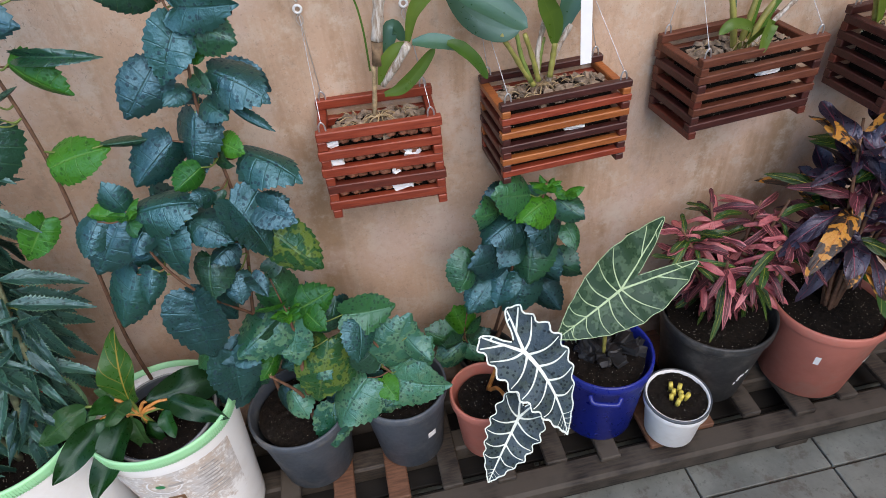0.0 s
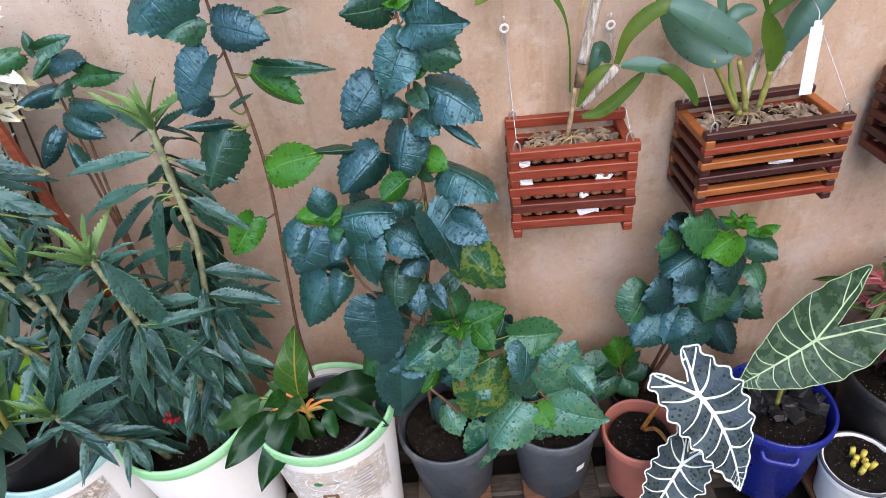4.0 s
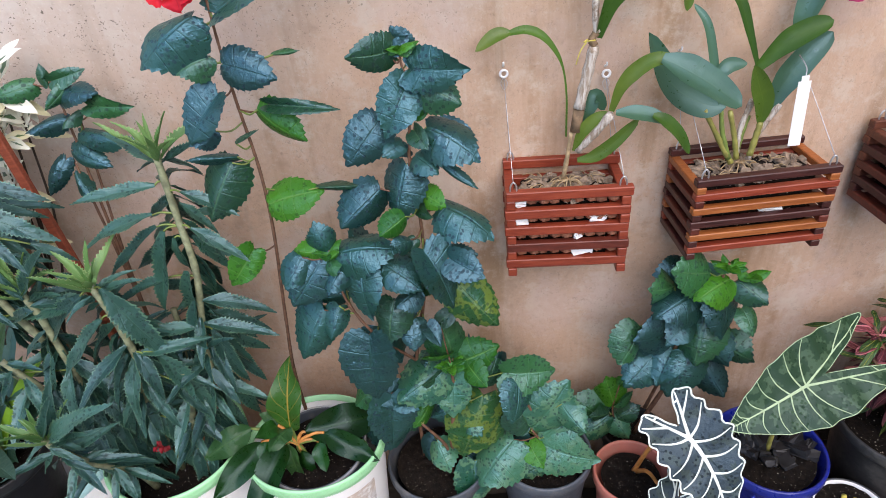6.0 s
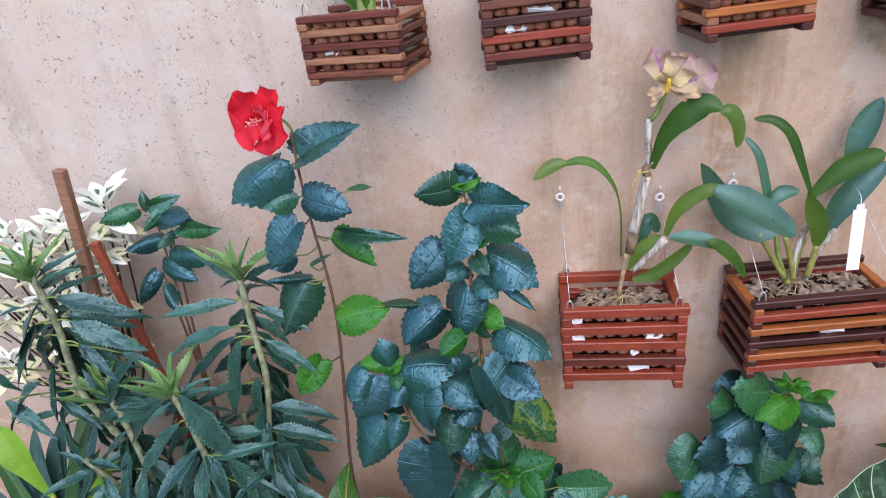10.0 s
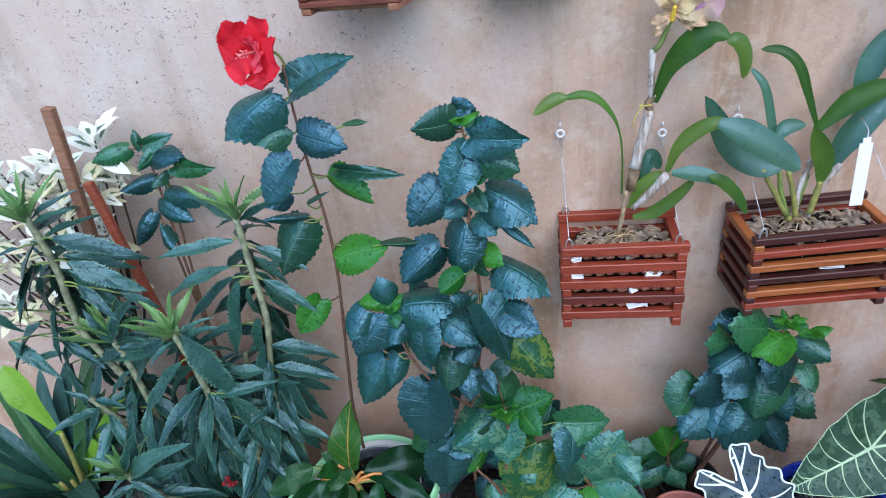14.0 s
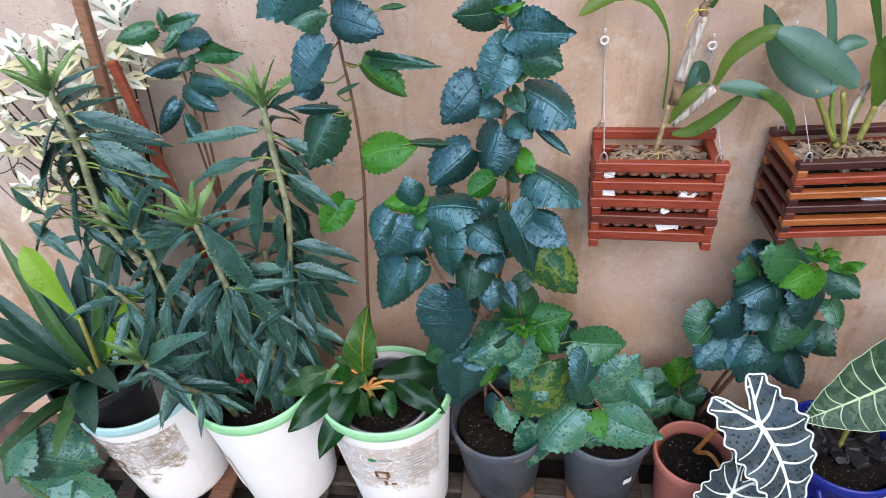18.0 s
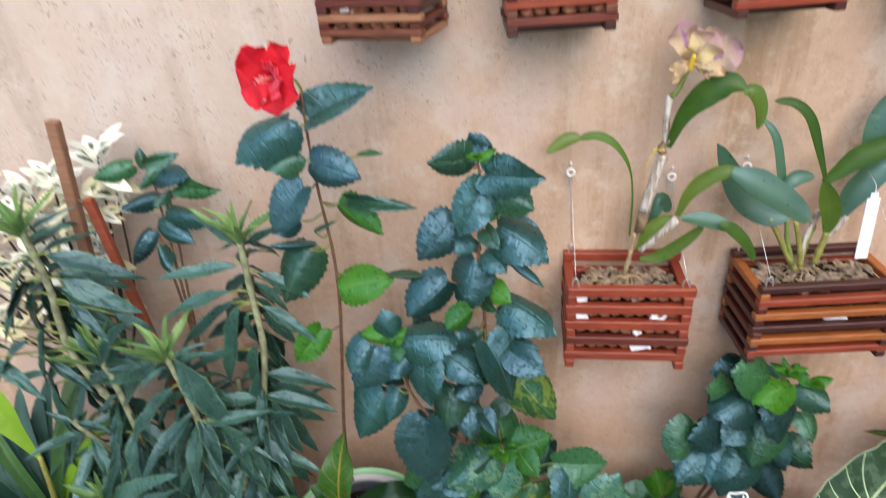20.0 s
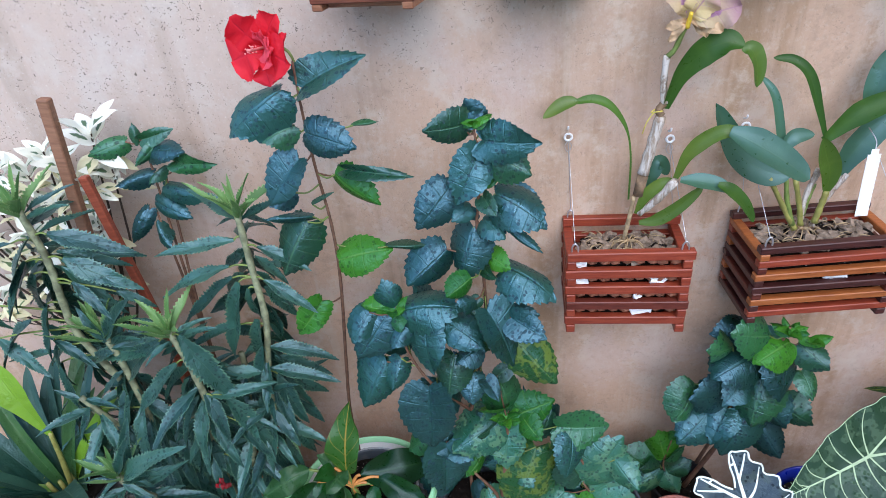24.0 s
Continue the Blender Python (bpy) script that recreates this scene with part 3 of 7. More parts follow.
def toothed_leaf(width, fold, droop, wave, sway, roll, seed, teeth=13, quilt=0.020, nerves=6):
    """A heart-shaped leaf of length 1 along y: veins fan out from its base, the margin is finely toothed, the blade puckers between veins."""
    rg = random.Random(seed)
    bm = bmesh.new()
    lay = bm.loops.layers.uv.new("uv")
    nv, nu = teeth * 3, 5
    half = [(0.0, 0.02), (0.30, -0.09), (0.66, -0.07), (0.92, 0.09), (1.0, 0.29), (0.93, 0.49), (0.73, 0.68), (0.42, 0.85), (0.0, 1.0)]
    edge = smooth_path([(x * width, y, 0) for x, y in half], 12)
    ph = [rg.uniform(0, 6), rg.uniform(0, 6)]
    bite = [[rg.uniform(0.5, 1.5) for _ in range(teeth + 1)] for _ in (0, 1)]
    core = Vector((0, 0.35, 0))
    rows = []
    for i in range(nv + 1):
        v = i / nv
        e = edge[round(v * (len(edge) - 1))]
        m = Vector((0, max(0.0, (v - 0.10) / 0.90) ** 1.2, 0))
        saw = ((v * teeth) % 1.0) - 0.4
        row = []
        for j in range(-nu, nu + 1):
            a, sd = abs(j) / nu, (j > 0) * 1
            k = 1 + (0.11 * bite[sd][int(v * teeth)] * saw if abs(j) == nu and 1 < i < nv else 0)
            q = m.lerp(core + (e - core) * k, a)
            x, y = q.x * (1 if j > 0 else -1), q.y
            puff = quilt * (0.5 - 0.5 * math.cos(2 * math.pi * nerves * v)) * math.sin(math.pi * min(1.0, a * 1.05)) * (1 - 0.5 * v)
            z = fold * abs(x) - droop * y * abs(y) - 0.5 * x * x / width * (1 if fold < 0.2 else 0.2) + puff + roll * x * y
            z += wave * a * a * math.sin(v * 6.5 + ph[sd]) * (0.3 + 0.7 * math.sin(math.pi * v))
            row.append((bm.verts.new((x + sway * y * y, y * (1 - 0.15 * abs(droop) * v), z)), (0.5 + 0.5 * a * (1 if j > 0 else -1), v)))
        rows.append(row)
    for a, b in zip(rows, rows[1:]):
        for j in range(2 * nu):
            q = (a[j], a[j + 1], b[j + 1], b[j])
            f = bm.faces.new([c[0] for c in q])
            for l, c in zip(f.loops, q):
                l[lay].uv = c[1]
    bmesh.ops.remove_doubles(bm, verts=bm.verts, dist=0.0004)
    return finish(bm)


def lance(v):
    return max(0.0, math.sin(math.pi * v ** 0.8)) ** 0.75 if 0 < v < 1 else 0.05


def lance_low(v):
    return min(1.0, 0.22 + 3.0 * v) * max(0.0, 1 - max(0.0, (v - 0.30) / 0.70) ** 1.6) ** 0.85 if v < 1 else 0.02


def strap_shape(v):
    return min(1.0, 0.35 + 2.2 * v) * (1 - v ** 4) ** 0.6 if v < 1 else 0.0


def ellip(v):
    return math.sin(math.pi * v) ** 0.6 if 0 < v < 1 else 0.0


TILT_UP = radians(40)


def face_basis(pitch=TILT_UP, yaw=0.0):
    e = Vector((math.cos(yaw), math.sin(yaw), 0))
    nrm = Vector((math.sin(yaw) * math.cos(pitch), -math.cos(yaw) * math.cos(pitch), math.sin(pitch)))
    return e, nrm.cross(e), nrm


def set_leaf(parent, name, me, base, way, nrm, length, broad=1.0, label=""):
    """Hangs a leaf mesh on a plant: base, tip direction and facing in world axes."""
    y = Vector(way).normalized()
    x = y.cross(Vector(nrm)).normalized()
    z = x.cross(y)
    ob = new(name, me)
    ob.parent = parent
    org = Vector(base) - parent.location
    ob.matrix_local = Matrix.Translation(org) @ Matrix((x, y, z)).transposed().to_4x4() @ Matrix.Diagonal((length * broad, length, length, 1))
    if label:
        ob["label"] = label
    return ob


def coloured(me, material):
    me = me.copy()
    me.materials.clear()
    me.materials.append(material)
    return me


# ---- structure ----
def build_wall():
    bm = block(6.0, 0.15, 2.9, 0.0, at=(0.3, 0.075, 1.45))
    ob = new("wall_north", finish(bm, False))
    ob.data.materials.append(MAT["wall"])
    tagged(ob, "tan cement-rendered garden wall, pitted and water-stained", "wall", kind="structure")


def build_ground():
    bm = bmesh.new()
    bmesh.ops.create_grid(bm, x_segments=40, y_segments=40, size=300)
    g = new("ground", finish(bm, False))
    g.location.z = -0.012
    g.data.materials.append(MAT["grout"])
    tagged(g, "dark grout bed under the patio tiles", "ground", kind="structure")
    floor = new("floor")
    tagged(floor, "patio paved with worn grey slate tiles", "floor", kind="structure")
    me = finish(block(0.360, 0.360, 0.02, 0.002, at=(0, 0, -0.010)), False)
    me.materials.append(MAT["tile"])
    rg = random.Random(4)
    for i in range(-6, 7):
        for j in range(0, 7):
            t = part("tile", me, None, floor, loc=(1.333 + 0.365 * (i - 1), -0.2985 - 0.365 * (j - 0) + 0.0, rg.uniform(-0.0015, 0.0015)))
            t.rotation_euler = (rg.uniform(-0.002, 0.002), rg.uniform(-0.002, 0.002), rg.uniform(-0.004, 0.004))


def build_pallet():
    rg = random.Random(9)
    p = thing("pallet", "weathered dark wooden pallet carrying the pots", "pallet", (0.4, -0.2, 0))
    part("front_beam", block(2.9, 0.070, 0.060, 0.009, at=(0.1, -0.180, 0.072)), MAT["old_wood"], p, smooth=False)
    part("rear_beam", block(2.9, 0.070, 0.060, 0.006, at=(0.1, 0.130, 0.072)), MAT["old_wood"], p, smooth=False)
    part("middle_beam", block(2.9, 0.060, 0.060, 0.006, at=(0.1, -0.02, 0.072)), MAT["old_wood"], p, smooth=False)
    for x in (-1.2, -0.45, 0.32, 1.05, 1.5):
        part("foot", block(0.09, 0.36, 0.027, 0.004, at=(x, -0.025, 0.0135)), MAT["old_wood"], p, smooth=False)
    # boards under the slats, coloured near black to stand for the shade there
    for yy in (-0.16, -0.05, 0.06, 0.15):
        part("lower_board", block(2.9, 0.095, 0.014, 0.003, at=(0.1, yy, 0.034)), MAT["shade_wood"], p, smooth=False)
    x = -1.330
    k = 0
    while x < 1.5:
        w = 0.052 + rg.uniform(-0.004, 0.006)
        m = MAT["pale_wood"] if k % 6 in (3, 4) else MAT["old_wood"]
        part("slat", block(w, 0.335, 0.018, 0.003, at=(x, 0.005 + rg.uniform(-0.02, 0.015), 0.1115)), m, p, smooth=False)
        x += 0.1335
        k += 1


def build_unseen_walls():
    """Plain walls added out of view, behind the viewer and right, to block sky light."""
    ob = new("unseen_wall_south", finish(block(12.0, 0.15, 1.7, 0.0, at=(0.3, -5.0, 0.85)), False))
    ob.data.materials.append(MAT["wall"])
    tagged(ob, "unseen plain rendered wall added behind the viewer to block low sky light", "wall", kind="structure")
    # added beyond the right edge of view to darken that end of the wall
    ob = new("unseen_wall_east", finish(block(0.15, 4.99, 2.9, 0.0, at=(3.0, -2.5, 1.45)), False))
    ob.data.materials.append(MAT["wall"])
    tagged(ob, "unseen plain rendered wall added to darken the right side", "wall", kind="structure")


build_wall()
build_unseen_walls()
build_ground()
build_pallet()


# ---- pots ----
def pot_profile(R, H, rb, lip=0.008, wall=0.003):
    return [(0.001, 0.0), (rb * 0.93, 0.0), (rb, 0.006), (R - lip * 0.9, H - 0.034), (R - lip * 0.7, H - 0.030), (R - 0.002, H - 0.028), (R, H - 0.024),
            (R, H - 0.004), (R - 0.002, H), (R - 0.006, H), (R - lip, H - 0.004), (R - lip - wall, H - 0.03), (rb - wall, 0.012), (0.001, 0.012)]


def soil_disc(R, z, seed=0, rough=0.006):
    rg = random.Random(seed)
    bm = bmesh.new()
    rows = [[bm.verts.new((0, 0, z + rough))]]
    for i in range(1, 9):
        r = R * i / 8
        rows.append([bm.verts.new((r * math.cos(a * math.pi / 18), r * math.sin(a * math.pi / 18), z + rg.uniform(-rough, rough) * (0.3 if i == 8 else 1))) for a in range(36)])
    for a in range(36):
        bm.faces.new((rows[0][0], rows[1][a], rows[1][(a + 1) % 36]))
    for p, q in zip(rows[1:], rows[2:]):
        for a in range(36):
            bm.faces.new((p[a], q[a], q[(a + 1) % 36], p[(a + 1) % 36]))
    return bm


def chips(bm, count, cx, cy, rx, ry, z, lo, hi, rg, flat=0.45):
    """Loose broken pieces strewn over an area."""
    for _ in range(count):
        a, r = rg.uniform(0, 6.283), math.sqrt(rg.random())
        s = rg.uniform(lo, hi)
        rot = Euler((rg.uniform(-0.6, 0.6), rg.uniform(-0.6, 0.6), rg.uniform(0, 3.1))).to_matrix()
        at = (cx + rx * r * math.cos(a), cy + ry * r * math.sin(a), z + rg.uniform(0, s * 0.4))
        block(s, s * rg.uniform(0.45, 0.9), s * flat, s * 0.08, bm, at, rot, s * 0.12, rg)
    return bm


def pot(label, x, y, R, H, rb, material, z=0.1215, soil=0.025, ears=False, group="", seed=0, name="flower_pot", rim=None):
    p = thing(name, label, "flower pot", (x, y, z), group)
    part("body", lathe(pot_profile(R, H, rb), wob=0.006, phase=seed), material, p)
    part("soil", soil_disc(R - (0.006 if rim else 0.017) - (R - rb) * soil / H, H - soil, seed), MAT["soil"], p, "dark potting soil flecked with perlite")
    if rim:
        part("rim", lathe([(R - 0.0055, H - 0.003), (R - 0.003, H + 0.0012), (R + 0.0006, H + 0.001), (R + 0.0008, H - 0.006), (R - 0.001, H - 0.007)], 48, 0.006, seed), rim, p, "scuffed grey rim")
    if ears:
        for a in (-110, 70):
            c, s = math.cos(radians(a)), math.sin(radians(a))
            bm = tube([(R * c - 0.035 * s, R * s + 0.035 * c, H - 0.028), ((R + 0.014) * c - 0.027 * s, (R + 0.014) * s + 0.027 * c, H - 0.036), ((R + 0.016) * c, (R + 0.016) * s, H - 0.037),
                       ((R + 0.014) * c + 0.027 * s, (R + 0.014) * s - 0.027 * c, H - 0.036), (R * c + 0.035 * s, R * s - 0.035 * c, H - 0.028)], 0.006, 0.006)
            part("handle", bm, material, p)
    return p


def patch(R0, z0, R1, z1, a0, a1, out=0.0012, nu=20, nv=8, shape=None):
    """A thin sheet on a tapered round side, between two heights and two angles (degrees; -90 faces the camera side)."""
    bm = bmesh.new()
    rows = []
    for j in range(nv + 1):
        k = j / nv
        r, z = R0 + (R1 - R0) * k + out, z0 + (z1 - z0) * k
        rows.append([bm.verts.new((r * math.cos(radians(a0 + (a1 - a0) * i / nu)), r * math.sin(radians(a0 + (a1 - a0) * i / nu)), z)) for i in range(nu + 1)])
    for a, b in zip(rows, rows[1:]):
        for i in range(nu):
            bm.faces.new((a[i], a[i + 1], b[i + 1], b[i]))
    return bm


def ring_on(R, z, a, rad, width, squash=1.0, out=0.0018):
    """A printed ring on a round side."""
    bm = bmesh.new()
    ra, rb = [], []
    for i in range(32):
        t = 2 * math.pi * i / 32
        for rr, lst in ((rad, ra), (rad - width, rb)):
            ang = radians(a) + rr * math.cos(t) / R
            lst.append(bm.verts.new(((R + out) * math.cos(ang), (R + out) * math.sin(ang), z + rr * squash * math.sin(t))))
    for i in range(32):
        j = (i + 1) % 32
        bm.faces.new((ra[i], ra[j], rb[j], rb[i]))
    return bm


def bucket(label, x, y, R, H, rb, rim, seed, printed, z=0.1215):
    b = thing("bucket", label, "bucket", (x, y, z), "reused white buckets")
    part("body", lathe([(0.001, 0), (rb * 0.93, 0), (rb * 0.985, 0.004), (rb, 0.014), (R - 0.006, H - 0.05), (R - 0.003, H - 0.012), (R - 0.004, H - 0.001),
                        (R - 0.008, H - 0.001), (R - 0.010, H - 0.05), (rb - 0.004, 0.014), (0.001, 0.010)], 64), MAT["bucket"], b)
    bm = lathe([(R - 0.0040, H - 0.026), (R - 0.002, H - 0.025), (R - 0.0012, H - 0.013), (R - 0.002, H - 0.002), (R - 0.004, H + 0.001), (R - 0.008, H + 0.001), (R - 0.012, H - 0.012)], 64)
    r = part("rim", bm, rim, b)
    rib = finish(block(0.002, 0.003, 0.022, 0.0005), False)
    rib.materials.append(MAT["bucket"])
    ribs = bmesh.new()
    for i in range(170):
        a = 2 * math.pi * i / 170
        block(0.0012, 0.0020, 0.022, 0.0, ribs, ((R - 0.0008) * math.cos(a), (R - 0.0008) * math.sin(a), H - 0.0135), Euler((0, 0, a)).to_matrix())
    tagged(part("rim_ribs", ribs, rim, r, smooth=False), kind="stuff")
    if printed:
        lo, hi, a0, a1, dark = printed
        rad = lambda zz: rb + (R - 0.006 - rb) * (zz - 0.014) / (H - 0.064)
        part("label", patch(rad(lo), lo, rad(hi), hi, a0, a1), label_material(seed, dark), b, "stained printed paper label, partly worn away")
        am = (a0 + a1) / 2 - 4
        zz = hi - 0.045
        part("emblem", ring_on(rad(zz), zz, am, 0.036, 0.004, 0.75, 0.0025), MAT["white"], b, "pale oval emblem")
        part("emblem_leaf", ring_on(rad(zz), zz, am - 3, 0.010, 0.0098, 0.6, 0.003), MAT["green_ink"], b, "small green leaf mark")
        for k, w in ((0, 0.040), (1, 0.030)):
            half = math.degrees(w / 2 / R)
            part("print_bar", patch(rad(zz), zz - 0.004 - 0.0, rad(zz), zz + 0.004, am + 3, am + 3 + half * 1.6, 0.0028, 6, 1) if k == 0 else
                 patch(rad(zz - 0.08), zz - 0.085, rad(zz - 0.08), zz - 0.078, am - half, am + half, 0.0028, 6, 1), MAT["grey_ink"], b, "bar of small print")
        for zo, ao, w, h in ((0.050, 3, 0.036, 0.008), (0.062, -3, 0.008, 0.022), (0.062, 8, 0.009, 0.020), (0.078, 2, 0.030, 0.007), (0.094, 4, 0.009, 0.026), (0.100, 12, 0.014, 0.008)):
            half = math.degrees(w / 2 / R)
            part("print_figure", patch(rad(zz - zo - h / 2), zz - zo - h / 2, rad(zz - zo + h / 2), zz - zo + h / 2, am + ao - half, am + ao + half, 0.0026, 5, 2), MAT["brown_ink"], b, "worn brown printed shape")
        for k in range(9):
            half = math.degrees((0.018 + 0.006 * (k % 3)) / R)
            part("print_bar", patch(rad(hi - 0.03 - 0.012 * k), hi - 0.030 - 0.012 * k, rad(hi - 0.026 - 0.012 * k), hi - 0.026 - 0.012 * k, a1 - 26 - half, a1 - 26 + half, 0.0026, 6, 1), MAT["grey_ink"], b, "bar of small print")
    return b


bucket("white plastic bucket with pale blue rim and stained label", -0.655, -0.235, 0.150, 0.365, 0.120, MAT["cyan_rim"], 1, (0.06, 0.315, -175, -35, (0.36, 0.27, 0.19)))
bB = bucket("white plastic bucket with mint green rim, label torn off", -0.345, -0.235, 0.150, 0.395, 0.117, MAT["green_rim"], 2, None)
bC = bucket("white plastic bucket with green rim and peeling printed label", -0.035, -0.258, 0.150, 0.400, 0.114, MAT["green_rim"], 3, (0.13, 0.345, -150, -30, (0.62, 0.52, 0.44)))
bC.scale.y = 0.85
part("scuff", patch(0.1255, 0.10, 0.1365, 0.24, -150, -118), label_material(5, (0.75, 0.74, 0.72)), bB, "grey remains of a label")
part("soil", soil_disc(0.138, 0.33, 3), MAT["soil"], bB)
part("soil", soil_disc(0.134, 0.250, 4), MAT["soil"], bC)
pot("grey plastic pot holding hibiscus, on pallet slats", 0.215, -0.195, 0.120, 0.235, 0.090, MAT["grey_pot"], seed=1)
g2 = pot("grey plastic pot with a price sticker", 0.460, -0.205, 0.108, 0.245, 0.082, MAT["grey_pot"], seed=2)
part("sticker", patch(0.0965, 0.128, 0.0985, 0.150, -66, -53, 0.0015, 4, 2), MAT["white"], g2, "small pale sticker")
pot("small terracotta-pink plastic pot with alocasia", 0.655, -0.245, 0.087, 0.200, 0.066, MAT["pink_pot"], seed=3)
pot("glossy blue plastic pot with moulded handles and charcoal mulch", 0.952, -0.242, 0.118, 0.255, 0.092, MAT["blue_pot"], ears=True, seed=4)
pot("small white plastic pot with cut yellow stalks", 1.112, -0.336, 0.079, 0.140, 0.062, MAT["white_pot"], soil=0.007, seed=5, rim=MAT["grey_pot"])
dk = pot("scuffed dark grey plastic pot holding a pink croton", 1.272, -0.196, 0.141, 0.260, 0.106, MAT["dark_pot"], seed=6)
pk = pot("terracotta-pink plastic pot holding a dark croton", 1.540, -0.250, 0.140, 0.270, 0.108, MAT["pink_pot"], seed=7)
def scuffs(p, R0, R1, H, spots):
    """Small worn white marks on a pot's side: angle, height, width, tallness."""
    for a, z, w, h in spots:
        r = R0 + (R1 - R0) * z / H
        half = math.degrees(w / 2 / r)
        k = (R1 - R0) / H * h
        part("scuff_mark", patch(r, z, r + k, z + h, a - half, a + half, 0.0012, 5, 3), MAT["white_pot"], p, "worn white mark")


scuffs(dk, 0.106, 0.133, 0.226, [(-82, 0.105, 0.008, 0.022), (-79, 0.122, 0.012, 0.010), (-74, 0.133, 0.007, 0.012), (-85, 0.092, 0.005, 0.010)])
scuffs(pk, 0.108, 0.132, 0.236, [(-70, 0.150, 0.020, 0.010), (-67, 0.158, 0.010, 0.014), (-128, 0.155, 0.012, 0.030)])
pot("black nursery pot with strap-leaved plants, set inside a bucket", -0.710, -0.275, 0.105, 0.190, 0.080, MAT["black_pot"], z=0.372, seed=8)
pot("dark nursery pot set inside the green-rimmed bucket", -0.040, -0.250, 0.110, 0.190, 0.084, MAT["grey_pot"], z=0.300, seed=9, rim=MAT["pale_grey"])
pot("black nursery pot standing by the wall behind other pots", 0.700, -0.090, 0.078, 0.150, 0.062, MAT["black_pot"], seed=10)
rgm = random.Random(12)
ch = thing("charcoal_mulch", "broken black charcoal pieces covering the soil", "charcoal", (0.952, -0.242, 0.352), kind="stuff")
part("pieces", chips(bmesh.new(), 40, 0.022, 0.012, 0.072, 0.072, 0.003, 0.016, 0.046, rgm), MAT["charcoal"], ch, smooth=False)
stk = thing("cut_stalks", "bundle of cut yellow plant stalks in soil", "cutting", (1.112, -0.336, 0.250))
for i in range(8):
    a, r = i * 2.4, 0.006 + 0.0025 * i
    part("stalk", tube([(r * math.cos(a), r * math.sin(a), 0), (r * 1.3 * math.cos(a), r * 1.3 * math.sin(a), 0.022 + 0.003 * (i % 4))], 0.006, 0.0055, 8), MAT["cut_yellow"], stk)


# ---- slatted hanging baskets ----
def basket(label, x, y, z, W, D, n, h, front, side, yaw=0.0, lean=0.0, pebbles=False, hang=None, seed=0, mix=True, foam=()):
    """n front slats stacked with side slats between them; x, y, z is the middle of the underside."""
    rg = random.Random(seed)
    b = thing("hanging_basket", label, "basket", (x, y, z), "slatted orchid baskets", yaw)
    b.rotation_euler.y = radians(lean)
    t = 0.017
    fm = finish(block(W, t, h * 0.97, 0.0016), False)
    sm = finish(block(t, D, h * 0.97, 0.0016), False)
    for k in range(n):
        zf, zs = h * (2 * k + 1.5), h * (2 * k + 0.5)
        for yy, nm in ((-D / 2 + t / 2, "front"), (D / 2 - t / 2, "rear")):
            me = fm.copy()
            me.materials.append(MAT[front[k % len(front)]])
            o = part("slat", me, None, b, loc=(rg.uniform(-0.002, 0.002), yy + rg.uniform(-0.0012, 0.0012), zf))
            o.rotation_euler = (0, rg.uniform(-0.004, 0.004), rg.uniform(-0.004, 0.004))
        for xx in (-W / 2 + t / 2 + 0.0015, W / 2 - t / 2 - 0.0015):
            me = sm.copy()
            me.materials.append(MAT[side[k % len(side)]])
            part("slat", me, None, b, loc=(xx, rg.uniform(-0.002, 0.002), zs))
    for i in range(5):
        part("bottom_slat", block(W - 2 * t - 0.004, t, h * 0.8, 0.0015, at=(0, -D / 2 + 0.03 + (D - 0.06) * i / 4, h * 0.5)), MAT[side[0]], b, smooth=False)
    H = 2 * n * h
    fill = bmesh.new()
    inset = 0.016 if pebbles else 0.010
    block(W - 2 * t - 2 * inset, D - 2 * t - 2 * inset, H - 2.6 * h, 0.004, fill, (0, 0, H / 2 - 0.35 * h))
    part("substrate", fill, MAT["soil"], b, "dark orchid substrate", smooth=False)
    if pebbles:
        pm = bmesh.new()
        for row in range(1, n):
            zz = h * (2 * row + 0.55)
            k = int((W - 2 * t) / 0.021)
            for i in range(k):
                px = -W / 2 + t + 0.013 + i * 0.0208 + rg.uniform(-0.003, 0.003)
                r = rg.uniform(0.009, 0.0125)
                bmesh.ops.create_icosphere(pm, subdivisions=1, radius=r, matrix=Matrix.Translation((px, -D / 2 + t * 0.75 + 0.004 + rg.uniform(0, 0.003), zz)) @ Matrix.Diagonal((1.15, 1, 0.85, 1)))
        tagged(part("pebble_fill", pm, MAT["clay"], b, "reddish expanded clay pebbles"), kind="stuff")
    for fx, fk, fw in foam:
        fb = block(fw * 0.85, 0.018, h * 0.72, 0.003, at=(fx, -D / 2 + t * 0.6 + 0.007, h * (2 * fk + 0.45)), rot=Euler((0.1, rg.uniform(-0.1, 0.1), rg.uniform(-0.2, 0.2))).to_matrix(), wobble=0.0035, rg=rg)
        part("foam_chunk", fb, MAT["foam"], b, "white foam chunk", smooth=False)
    if mix:
        cm = chips(bmesh.new(), 120, 0, 0, W / 2 - t - 0.006, D / 2 - t - 0.006, H - 1.9 * h, 0.008, 0.022, rg)
        tagged(part("bark_mulch", cm, MAT["bark"], b, "grey-brown bark chips", smooth=False), kind="stuff")
        st = bmesh.new()
        for _ in range(26):
            a, c = rg.uniform(0, 6.28), Vector((rg.uniform(-W / 2 + 0.035, W / 2 - 0.035), rg.uniform(-D / 2 + 0.03, D / 2 - 0.03), H - 1.35 * h))
            d = Vector((math.cos(a), math.sin(a) * 0.7, rg.uniform(-0.15, 0.15))) * rg.uniform(0.012, 0.03)
            c.x = max(-W / 2 + 0.05, min(W / 2 - 0.05, c.x))
            tube([c - d * 0.6, c + Vector((0, 0, 0.004)), c + d * 0.6], 0.0012, 0.0009, 5, 3, st)
